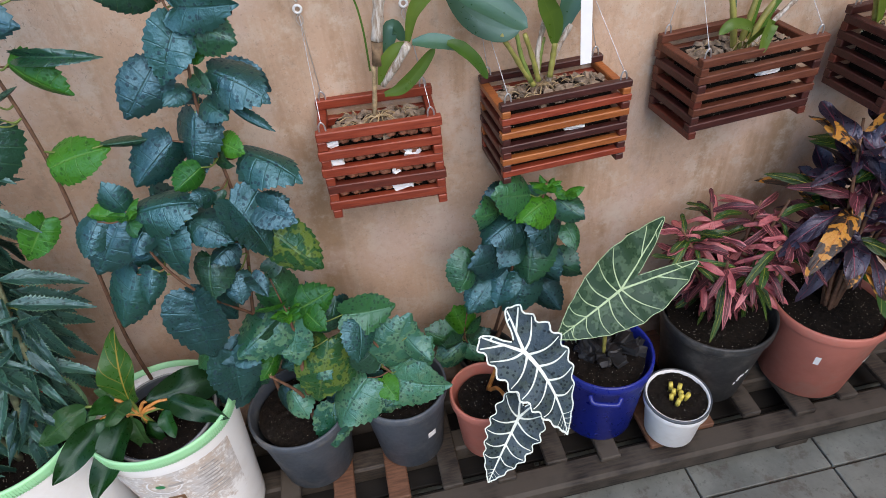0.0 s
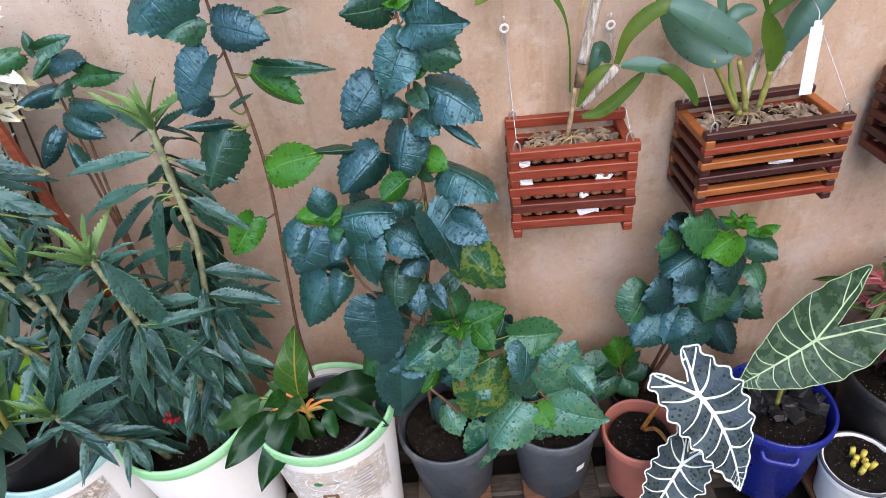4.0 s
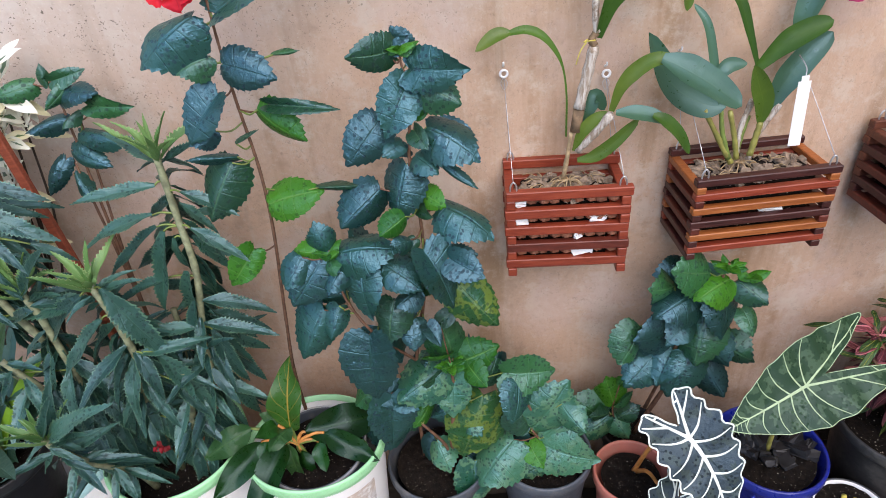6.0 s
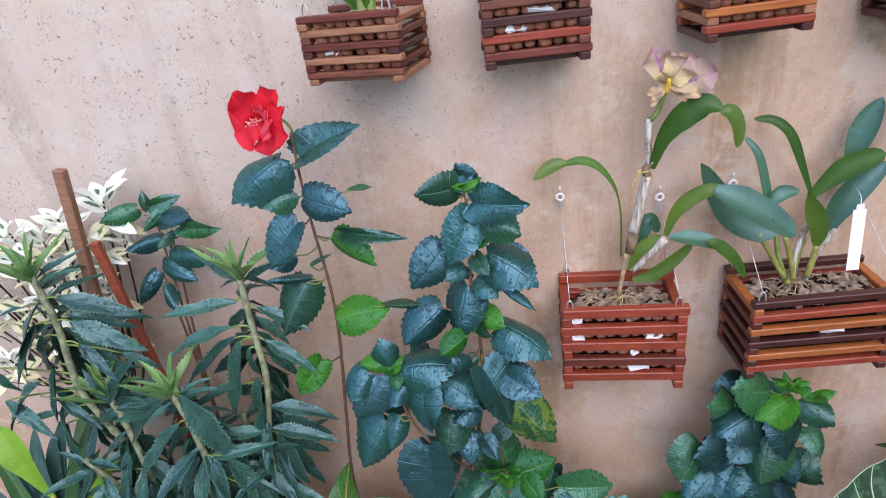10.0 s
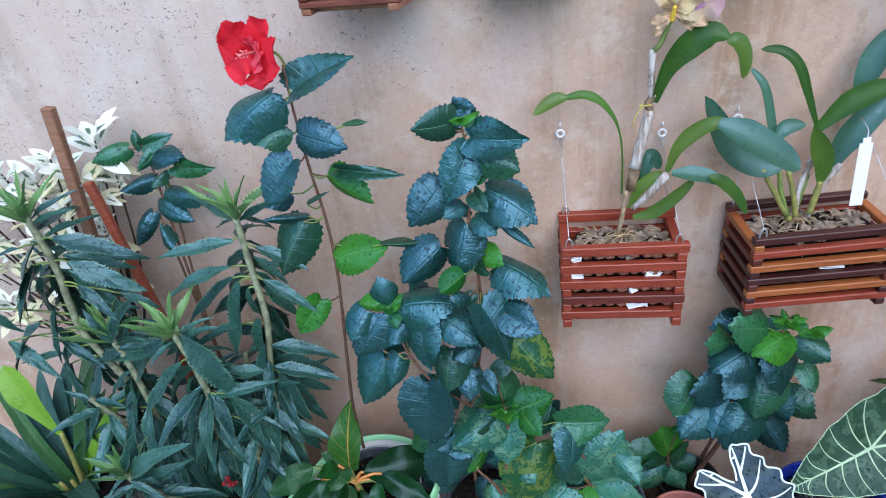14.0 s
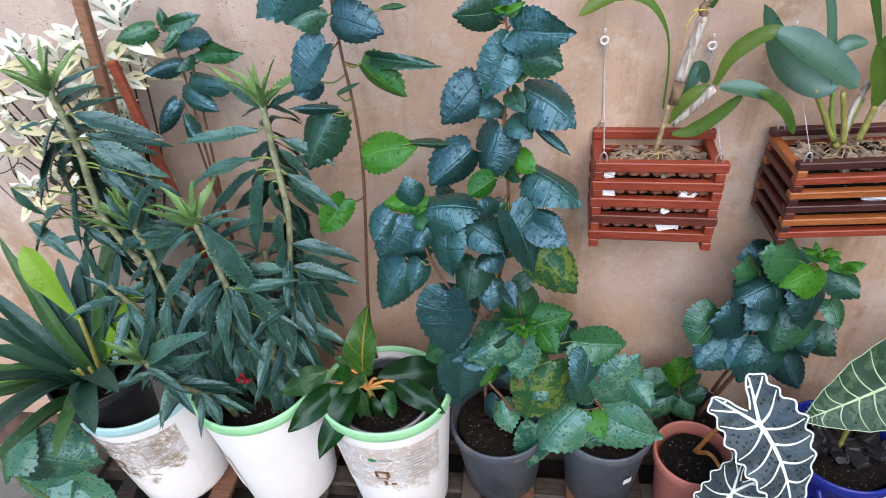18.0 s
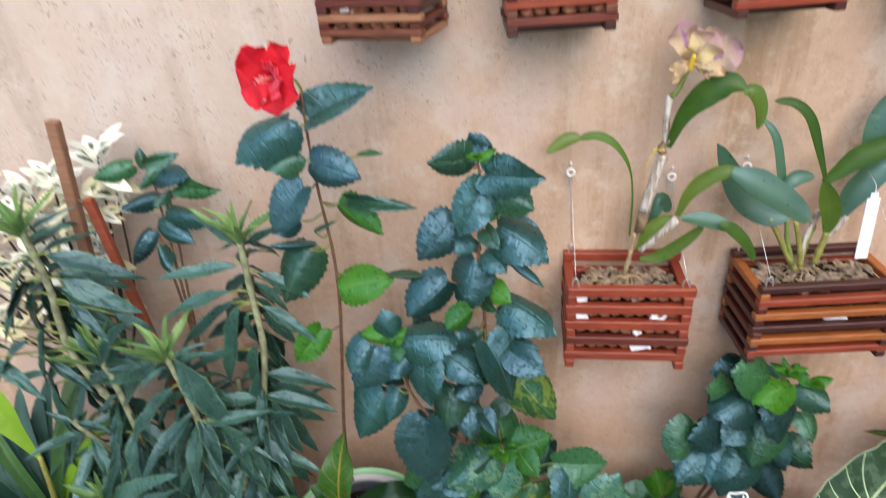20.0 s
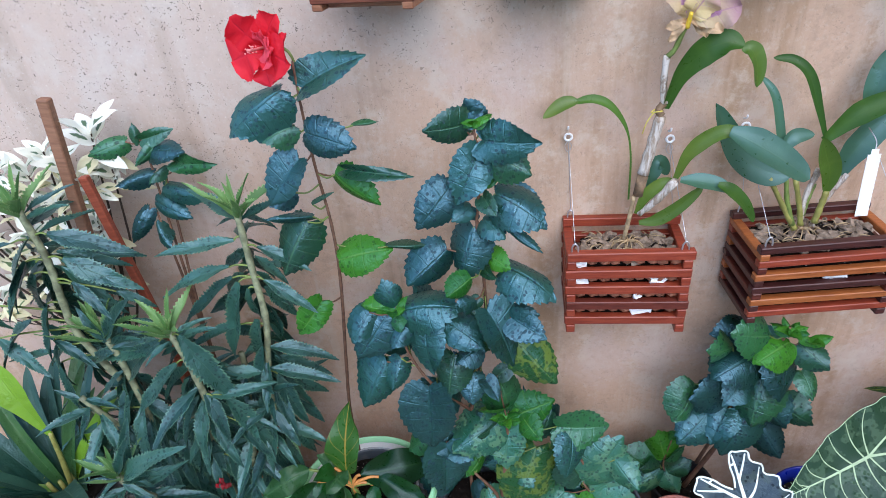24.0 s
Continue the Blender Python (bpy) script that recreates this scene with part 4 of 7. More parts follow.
        tagged(part("root_mat", st, MAT["straw"], b, "dry tangled roots"), kind="stuff")
    for sx in (-1, 1):
        for sy in (-1, 1):
            cx, cy = sx * (W / 2 - 0.016), sy * (D / 2 - 0.010)
            part("staple", tube([(cx - 0.006, cy, H - 0.004), (cx - 0.005, cy, H + 0.010), (cx, cy, H + 0.017), (cx + 0.005, cy, H + 0.010), (cx + 0.006, cy, H - 0.004)], 0.0017, 0.0017, 6, 4), MAT["wire"], b, "shiny wire staple")
            if hang:
                top = Vector(hang[0] if sx < 0 else hang[1]) - b.location
                top.rotate(Euler((0, 0, -radians(yaw))))
                mid = Vector((cx, cy, H + 0.016)).lerp(top, 0.25)
                part("hanger_wire", tube([(cx, cy, H + 0.015), mid, top], 0.0009, 0.0006, 5, 3), MAT["wire"], b, "thin hanging wire")
    return b


def hook(x, z):
    k = thing("wall_hook", "small white screw hook fixed in the wall", "hook", (x, 0, z), "wall hooks")
    part("shank", tube([(0, 0.004, 0.008), (0, -0.010, 0.014), (0, -0.012, 0.020)], 0.0022, 0.0018, 6, 4), MAT["white"], k)
    pts = [(0.0065 * math.cos(a), -0.012, -0.001 + 0.0065 * math.sin(a)) for a in [i * math.pi / 8 + 1.57 for i in range(17)]]
    part("eye", tube(pts, 0.0024, 0.0024, 6, 2), MAT["white"], k)
    part("wire_loop", tube([(0, -0.012, -0.008), (0.006, -0.013, -0.018), (0, -0.014, -0.030), (-0.006, -0.013, -0.018), (0, -0.012, -0.008)], 0.0006, 0.0006, 5, 4), MAT["wire"], k)


HK = [(0.412, 1.189), (0.596, 1.172), (0.726, 1.187), (0.93, 1.19), (1.15, 1.21), (1.33, 1.21), (1.44, 1.21), (1.62, 1.21)]
for hx, hz in HK:
    hook(hx, hz)
eye = [(hx, -0.012, hz - 0.008) for hx, hz in HK]
basket("bright red slatted wooden basket with clay pebbles and an orchid", 0.513, -0.076, 0.828, 0.226, 0.142, 5, 0.0186, ["red", "darkred", "red", "red", "red"], ["red"], -3.0, pebbles=True, hang=(eye[0], eye[1]), seed=1,
       foam=[(-0.085, 3, 0.03), (0.055, 3, 0.038), (-0.085, 4, 0.026), (0.03, 1, 0.045), (0.02, 2, 0.014)])
basket("red, orange and maroon slatted basket with an orchid", 0.858, -0.078, 0.843, 0.258, 0.140, 6, 0.0143, ["red", "orange", "maroon", "orange", "red", "maroon"], ["maroon", "maroon", "darkred", "maroon", "darkred", "orange"], 3.0, hang=(eye[2], eye[3]), seed=2, foam=[(0.02, 3, 0.05)])
basket("dark red slatted wooden basket with an orchid", 1.236, -0.080, 0.876, 0.272, 0.150, 5, 0.0165, ["maroon", "brown", "brown", "brown", "brown"], ["darkred", "maroon", "darkred", "maroon", "brown"], 5.0, hang=(eye[4], eye[5]), seed=3, foam=[(0.03, 3, 0.06)])
basket("dark brown slatted basket hung beside the others", 1.615, -0.110, 0.875, 0.240, 0.160, 5, 0.0170, ["maroon", "darkred", "maroon", "darkred", "maroon"], ["maroon"], 4.0, hang=(eye[6], eye[7]), seed=4)
TOPS = [((0.01, -0.012, 1.75), (0.21, -0.012, 1.75)), ((0.28, -0.012, 1.76), (0.47, -0.012, 1.76)), ((0.61, -0.012, 1.76), (0.80, -0.012, 1.76)), ((0.88, -0.012, 1.76), (1.08, -0.012, 1.76))]
for a, b in TOPS:
    hook(a[0], a[2] + 0.008)
    hook(b[0], b[2] + 0.008)
basket("dark slatted basket turned slightly on its wires", 0.110, -0.085, 1.467, 0.165, 0.130, 5, 0.0104, ["brown", "tan_wood", "darkred", "tan_wood", "darkred"], ["tan_wood", "darkred", "maroon", "brown"], -14.0, hang=TOPS[0], seed=5, pebbles=True, foam=[(-0.035, 2, 0.024)])
basket("red-brown slatted basket showing white foam and clay", 0.374, -0.066, 1.461, 0.163, 0.118, 5, 0.0125, ["darkred", "red", "maroon", "brown", "red"], ["maroon", "brown"], 2.0, hang=TOPS[1], seed=6, pebbles=True, foam=[(-0.03, 2, 0.035), (0.01, 3, 0.05), (-0.01, 4, 0.03)])
basket("red and orange slatted basket above the orchids", 0.692, -0.066, 1.468, 0.160, 0.118, 5, 0.0118, ["red", "orange", "brown", "tan_wood", "darkred"], ["maroon", "tan_wood", "brown", "tan_wood"], 6.0, hang=TOPS[2], seed=7, pebbles=True, foam=[(0.045, 2, 0.03), (-0.04, 3, 0.04)])
basket("dark slatted basket at the end of the upper row", 0.985, -0.068, 1.462, 0.180, 0.122, 5, 0.0125, ["maroon", "darkred"], ["maroon", "brown"], 5.0, hang=TOPS[3], seed=8, pebbles=True)
tg = thing("plant_tag", "blank white plastic plant tag on a wire", "plant tag", (0.900, -0.125, 1.054))
bm = block(0.021, 0.0012, 0.112, 0.0004, at=(0, 0, 0.056))
block(0.012, 0.0012, 0.010, 0.0004, bm, (0, 0, 0.116))
o = part("blade", bm, MAT["white"], tg, smooth=False)
part("wire_tie", tube([(0, 0, 0.118), (0.004, 0.01, 0.132), (0.0, 0.03, 0.148)], 0.001, 0.001, 5, 3), MAT["wire"], tg)
tg.rotation_euler = (radians(-6), radians(-1), 0)


# ---- plants ----
# leaves of the hibiscus plants: base x, z, tip x, y, z, kind
HIB_A = [
    (-0.001, 1.378, 0.102, -0.195, 1.421, "hib"),
    (-0.035, 1.377, -0.129, -0.225, 1.308, "hib"),
    (-0.027, 1.319, -0.080, -0.225, 1.302, "hib_mid"),
    (-0.012, 1.308, 0.071, -0.225, 1.289, "hib"),
    (0.064, 1.314, 0.105, -0.195, 1.316, "edge:hib_mid"),
    (-0.032, 1.265, -0.092, -0.225, 1.194, "hib"),
    (0.020, 1.234, 0.088, -0.225, 1.178, "hib_lite"),
    (0.041, 1.241, 0.153, -0.225, 1.232, "edge:hib_mid"),
    (-0.054, 1.205, -0.093, -0.225, 1.190, "hib"),
    (-0.033, 1.159, -0.113, -0.225, 1.169, "edge:hib"),
    (-0.044, 1.149, -0.110, -0.225, 1.054, "hib_mid"),
    (-0.004, 1.068, 0.093, -0.195, 1.094, "hib_lite"),
    (0.085, 1.091, 0.159, -0.195, 1.087, "edge:hib_mid"),
    (-0.054, 0.980, -0.115, -0.225, 0.919, "hib_lite"),
    (-0.028, 1.181, 0.013, -0.195, 1.199, "edge:hib_mid"),
]
HIB_B1 = [
    (0.234, 1.297, 0.215, -0.195, 1.326, "hib"),
    (0.239, 1.303, 0.264, -0.195, 1.319, "hib"),
    (0.239, 1.305, 0.178, -0.230, 1.305, "hib_mid"),
    (0.259, 1.276, 0.341, -0.230, 1.268, "hib"),
    (0.270, 1.254, 0.324, -0.230, 1.225, "hib_mid"),
    (0.254, 1.255, 0.207, -0.230, 1.190, "hib"),
    (0.256, 1.203, 0.282, -0.195, 1.215, "hib_lite"),
    (0.254, 1.179, 0.273, -0.230, 1.160, "hib_mid"),
    (0.274, 1.181, 0.355, -0.230, 1.144, "hib"),
    (0.204, 1.201, 0.151, -0.230, 1.142, "hib"),
    (0.234, 1.161, 0.206, -0.230, 1.152, "hib"),
    (0.251, 1.134, 0.287, -0.230, 1.121, "hib"),
    (0.288, 1.122, 0.343, -0.230, 1.084, "edge:hib"),
    (0.235, 1.121, 0.207, -0.230, 1.040, "hib"),
    (0.186, 1.079, 0.116, -0.230, 1.034, "hib"),
    (0.254, 1.065, 0.291, -0.230, 1.059, "hib_lite"),
    (0.246, 1.039, 0.267, -0.230, 1.030, "hib_mid"),
    (0.282, 1.036, 0.370, -0.230, 0.996, "hib_sky"),
    (0.217, 1.050, 0.200, -0.230, 1.019, "hib"),
]
HIB_B2 = [
    (0.091, 0.998, 0.070, -0.245, 1.047, "hib"),
    (0.090, 0.990, 0.034, -0.245, 1.002, "hib_lite"),
    (0.102, 0.989, 0.202, -0.245, 0.997, "hib_sky"),
    (0.074, 0.981, 0.025, -0.280, 0.906, "hib_sky"),
    (0.088, 0.980, 0.100, -0.280, 0.968, "hib_mid"),
    (0.142, 0.959, 0.136, -0.280, 0.866, "hib_sky"),
    (0.226, 1.052, 0.188, -0.280, 1.042, "hib_lite"),
    (0.230, 1.006, 0.204, -0.280, 1.015, "hib"),
    (0.176, 0.961, 0.241, -0.280, 0.934, "hib_sky"),
    (0.248, 0.985, 0.291, -0.280, 0.887, "hib_sky"),
    (0.290, 0.962, 0.344, -0.280, 0.941, "hib"),
    (0.296, 0.912, 0.359, -0.280, 0.828, "hib_yellow"),
    (0.231, 0.896, 0.192, -0.280, 0.883, "hib"),
    (0.185, 0.879, 0.165, -0.280, 0.809, "hib_mid"),
    (0.212, 0.829, 0.218, -0.280, 0.785, "hib"),
    (0.057, 0.869, 0.002, -0.280, 0.789, "hib_sky"),
    (0.085, 0.876, 0.063, -0.280, 0.829, "hib"),
    (0.128, 0.803, 0.126, -0.280, 0.669, "hib_sky"),
    (0.146, 0.638, 0.138, -0.280, 0.523, "hib_sky"),
    (0.156, 0.617, 0.196, -0.280, 0.614, "hib_sky"),
    (0.237, 0.816, 0.260, -0.280, 0.792, "hib_sky"),
    (0.110, 0.964, 0.078, -0.280, 0.933, "hib"),
    (0.043, 0.988, 0.010, -0.280, 0.950, "hib"),
]
HIB_C = [
    (0.265, 0.683, 0.169, -0.265, 0.647, "hib_pale"),
    (0.281, 0.684, 0.357, -0.213, 0.712, "hib_lite"),
    (0.276, 0.700, 0.263, -0.213, 0.785, "hib_mid"),
    (0.280, 0.666, 0.375, -0.213, 0.636, "hib_mid"),
    (0.273, 0.657, 0.268, -0.265, 0.586, "hib_pale"),
    (0.331, 0.588, 0.292, -0.265, 0.449, "hib_yellow"),
    (0.373, 0.649, 0.468, -0.213, 0.634, "hib_mid"),
    (0.259, 0.702, 0.231, -0.265, 0.740, "hib_lite"),
    (0.218, 0.579, 0.192, -0.265, 0.551, "hib_lite"),
    (0.155, 0.564, 0.101, -0.265, 0.488, "hib"),
    (0.220, 0.446, 0.248, -0.265, 0.401, "hib_pale"),
    (0.303, 0.683, 0.335, -0.265, 0.666, "hib_lite"),
    (0.253, 0.665, 0.219, -0.265, 0.674, "hib_mid"),
    (0.286, 0.534, 0.321, -0.265, 0.520, "hib_pale"),
    (0.259, 0.799, 0.292, -0.213, 0.818, "hib_mid"),
    (0.166, 0.622, 0.123, -0.265, 0.636, "hib"),
]
HIB_D = [
    (0.430, 0.483, 0.493, -0.221, 0.587, "hib_pale"),
    (0.390, 0.447, 0.311, -0.280, 0.380, "hib_pale"),
    (0.397, 0.397, 0.417, -0.280, 0.243, "hib_pale"),
    (0.448, 0.432, 0.552, -0.280, 0.402, "hib_pale"),
    (0.402, 0.631, 0.392, -0.280, 0.573, "hib"),
    (0.422, 0.433, 0.439, -0.280, 0.409, "hib_lite"),
    (0.300, 0.383, 0.289, -0.280, 0.298, "hib_pale"),
    (0.492, 0.553, 0.524, -0.280, 0.522, "hib_pale"),
    (0.426, 0.487, 0.389, -0.221, 0.560, "hib_mid"),
    (0.455, 0.450, 0.526, -0.221, 0.517, "hib_pale"),
]
HIB_E = [
    (0.797, 0.789, 0.713, -0.175, 0.821, "hib_mid"),
    (0.839, 0.769, 0.759, -0.175, 0.767, "hib_lite"),
    (0.827, 0.757, 0.838, -0.175, 0.659, "hib"),
    (0.856, 0.765, 0.899, -0.175, 0.734, "hib_mid"),
    (0.783, 0.743, 0.684, -0.175, 0.729, "hib"),
    (0.757, 0.651, 0.659, -0.175, 0.643, "hib"),
    (0.670, 0.660, 0.623, -0.175, 0.598, "hib_mid"),
    (0.711, 0.574, 0.652, -0.175, 0.517, "hib"),
    (0.809, 0.684, 0.775, -0.175, 0.584, "hib_mid"),
    (0.848, 0.603, 0.908, -0.175, 0.580, "hib_mid"),
    (0.878, 0.689, 0.892, -0.175, 0.655, "hib_mid"),
    (0.784, 0.575, 0.751, -0.175, 0.480, "hib"),
    (0.824, 0.532, 0.857, -0.175, 0.468, "hib"),
    (0.749, 0.581, 0.698, -0.175, 0.533, "hib"),
    (0.731, 0.764, 0.670, -0.175, 0.783, "hib_mid"),
    (0.804, 0.639, 0.847, -0.175, 0.564, "hib"),
    (0.814, 0.777, 0.791, -0.117, 0.802, "hib_mid"),
    (0.769, 0.673, 0.711, -0.175, 0.652, "hib"),
]
SPRIG = [
    (0.619, 0.352, 0.545, -0.101, 0.414, "hib_mid"),
    (0.648, 0.334, 0.702, -0.101, 0.379, "hib_mid"),
    (0.643, 0.342, 0.674, -0.140, 0.292, "hib_pale"),
    (0.640, 0.391, 0.623, -0.101, 0.473, "hib_lite"),
    (0.633, 0.350, 0.556, -0.140, 0.304, "hib_pale"),
    (0.644, 0.391, 0.685, -0.101, 0.422, "hib_mid"),
    (0.632, 0.365, 0.579, -0.140, 0.380, "hib_mid"),
    (0.649, 0.457, 0.667, -0.101, 0.477, "hib_lite"),
]
STEM_A = [(-0.007, -0.200, 1.417), (-0.013, -0.190, 1.340), (-0.016, -0.180, 1.247), (-0.011, -0.180, 1.126), (-0.022, -0.170, 0.995), (-0.053, -0.160, 0.783)]
STEM_B = [(0.246, -0.200, 1.303), (0.252, -0.200, 1.221), (0.240, -0.200, 1.116), (0.246, -0.200, 0.996), (0.237, -0.200, 0.861), (0.200, -0.200, 0.676)]
BR_B = [(0.087, -0.250, 0.989), (0.101, -0.250, 0.887), (0.140, -0.240, 0.787), (0.200, -0.200, 0.676)]

HIB_MESH = [toothed_leaf(w, f, d, wv, s, r, i) for i, (w, f, d, wv, s, r) in
            enumerate([(0.44, 0.12, 0.30, 0.08, 0.05, 0.15), (0.47, -0.10, 0.42, 0.10, -0.06, -0.25), (0.41, 0.34, 0.22, 0.07, 0.02, 0.35), (0.46, -0.20, 0.50, 0.11, 0.10, 0.1), (0.43, 0.30, 0.52, 0.12, -0.12, -0.4), (0.47, 0.02, 0.24, 0.10, 0.12, 0.3), (0.42, -0.34, 0.30, 0.09, -0.06, -0.3)])]
LEAF = {k: [coloured(m, MAT[k]) for m in HIB_MESH] for k in ("hib", "hib_lite", "hib_mid", "hib_yellow", "hib_pale")}


# how far each kind of leaf turns its face to the sky
LEAF["hib_sky"] = LEAF["hib"]
BEND = [0.30, 0.42, 0.22, 0.50, 0.52, 0.24, 0.30]
PITCH = {"hib_sky": radians(52), "hib": radians(34), "hib_pale": radians(38), "hib_mid": radians(10), "hib_lite": radians(24), "hib_yellow": radians(34)}


def nearest(path, p):
    return min(path, key=lambda q: (q - p).length + max(0.0, (q.z - p.z)) * 0.6)


def leafy(p, rows, leafy_stem, y, seed, broad=1.0, slack=1.08, name="leaf", under=0.0):
    """Leaves from base to tip (x, z) on a plant; y is the depth of the bases."""
    rg = random.Random(seed)
    for bx, bz, tx, ty, tz, kind in rows:
        b = Vector((bx, y, bz))
        d = Vector((tx, ty, tz)) - b
        wide = broad * rg.uniform(0.92, 1.08)
        if kind.startswith("edge:"):
            kind, wide = kind[5:], 0.26
        e, f, nr = face_basis(PITCH[kind] + rg.uniform(-0.4, 0.4), rg.uniform(-0.6, 0.6))
        pick = rg.randrange(len(LEAF[kind]))
        bend = BEND[pick] if kind.startswith("hib") else 0.0
        along = d.normalized()
        rise = nr - along * nr.dot(along)
        set_leaf(p, name, LEAF[kind][pick], b, along + rise.normalized() * bend * 0.9, nr, d.length * slack / (1 + 0.3 * bend), wide)
        if rg.random() < under:
            lower = b + Vector((rg.uniform(-0.02, 0.02), rg.uniform(0.02, 0.05), rg.uniform(-0.04, 0.0)))
            swing = d.copy()
            swing.rotate(Euler((0, rg.uniform(-1.2, 1.2), 0)))
            set_leaf(p, name, rg.choice(LEAF["hib" if rg.random() < 0.7 else "hib_mid"]), lower, swing, nr, d.length * rg.uniform(0.65, 0.95), broad)
            q = nearest(leafy_stem, lower)
            part("petiole", tube([q - p.location, (q + lower) / 2 - p.location + Vector((0, 0, -0.006)), lower - p.location], 0.0017, 0.0013, 5, 3), MAT["stem_green"], p)
        q = nearest(leafy_stem, b)
        o = p.location
        part("petiole", tube([q - o, (q + b) / 2 - o + Vector((0, 0, -0.008)), b - o], 0.0018, 0.0014, 5, 3), MAT["stem_red" if rg.random() < 0.4 else "stem_green"], p)


def shrublet(label, rows, stems, seed, y, broad=1.0, radius=0.005, slack=1.1, inner=(), inner_y=0.0, under=0.0):
    """A hibiscus: stems listed from the top down, leaves from base to tip."""
    base = Vector(stems[0][-1])
    p = thing("hibiscus", label, "plant", base)
    along = []
    for i, st in enumerate(stems):
        part("stem", tube([Vector(q) - base for q in st][::-1], radius * (1 if i == 0 else 0.75), radius * 0.45, 8, 6, None, 0.06), MAT["stem_red"], p, "slender woody stem")
        along += smooth_path(st, 6)
    leafy(p, rows, along, y, seed, broad, slack, under=under)
    leafy(p, inner, along, inner_y, seed + 50, broad, slack, under=min(1.0, 2 * under))
    return p


def budding(p, at, n, size, material, seed):
    """A tuft of small new leaves at a shoot's end."""
    rg = random.Random(seed)
    for i in range(n):
        a = i * 2.4
        way = Vector((math.cos(a), math.sin(a) * 0.8 - 0.2, rg.uniform(0.5, 1.3)))
        set_leaf(p, "young_leaf", LEAF[material][i % 7], at, way, Vector((-math.cos(a) * 0.6, -0.5, 0.8)), size * rg.uniform(0.6, 1.1), 0.75)


ha = shrublet("tall hibiscus with one red flower and sparse dark leaves", HIB_A, [STEM_A + [(-0.075, -0.150, 0.62), (-0.08, -0.145, 0.445)]], 1, -0.2, 0.84, 0.0042, 1.04)
hb = shrublet("tall dark hibiscus with glossy leaves", HIB_B1, [STEM_B + [(0.185, -0.185, 0.52), (0.180, -0.175, 0.335)], BR_B], 2, -0.2, 0.95, 0.0044, 1.16, HIB_B2, -0.25, 0.4)
budding(hb, (0.246, -0.205, 1.305), 5, 0.035, "hib_lite", 3)
budding(hb, (0.087, -0.255, 0.990), 6, 0.035, "hib_lite", 4)
hc = shrublet("low hibiscus with spreading wet green leaves", HIB_C, [[(0.272, -0.235, 0.690), (0.270, -0.235, 0.60), (0.255, -0.230, 0.46), (0.245, -0.225, 0.335)], [(0.20, -0.26, 0.55), (0.24, -0.24, 0.45), (0.245, -0.225, 0.36)]], 5, -0.225, 1.0, 0.006, 1.24, under=1.0)
budding(hc, (0.272, -0.240, 0.690), 8, 0.034, "hib_lite", 6)
hd = shrublet("bushy hibiscus with broad pale-dotted leaves", HIB_D, [[(0.430, -0.235, 0.475), (0.450, -0.225, 0.42), (0.460, -0.21, 0.345)], [(0.40, -0.24, 0.62), (0.445, -0.225, 0.48), (0.458, -0.215, 0.36)]], 7, -0.235, 1.06, slack=1.26, under=1.0)
he = shrublet("compact hibiscus with crowded round dark leaves", HIB_E, [[(0.832, -0.13, 0.81), (0.815, -0.125, 0.72), (0.775, -0.11, 0.50), (0.705, -0.09, 0.255)], [(0.75, -0.13, 0.70), (0.76, -0.12, 0.58), (0.72, -0.10, 0.36)]], 8, -0.13, 1.04, 0.006, 1.14, under=0.5)
budding(he, Vector((0.834, -0.135, 0.800)), 9, 0.040, "hib_lite", 9)
budding(he, Vector((0.875, -0.140, 0.775)), 3, 0.045, "hib_lite", 11)
sp = shrublet("small leafy cutting beside the wall", SPRIG, [[(0.648, -0.11, 0.45), (0.640, -0.11, 0.36), (0.685, -0.09, 0.255)]], 10, -0.11, 1.0, 0.003)

PETAL = coloured(leaf_mesh(lambda v: min(1, (0.22 + 1.35 * v)) * (1 - v ** 6) ** 0.5 if v < 1 else 0.02, 0.44, 22, 5, tooth=0.035, fold=0.1, droop=0.30, wave=0.28, seed=5, quilt=0.03, lobes=0.07), MAT["petal_red"])

PETAL_PINK = coloured(PETAL, MAT["petal_rose"])


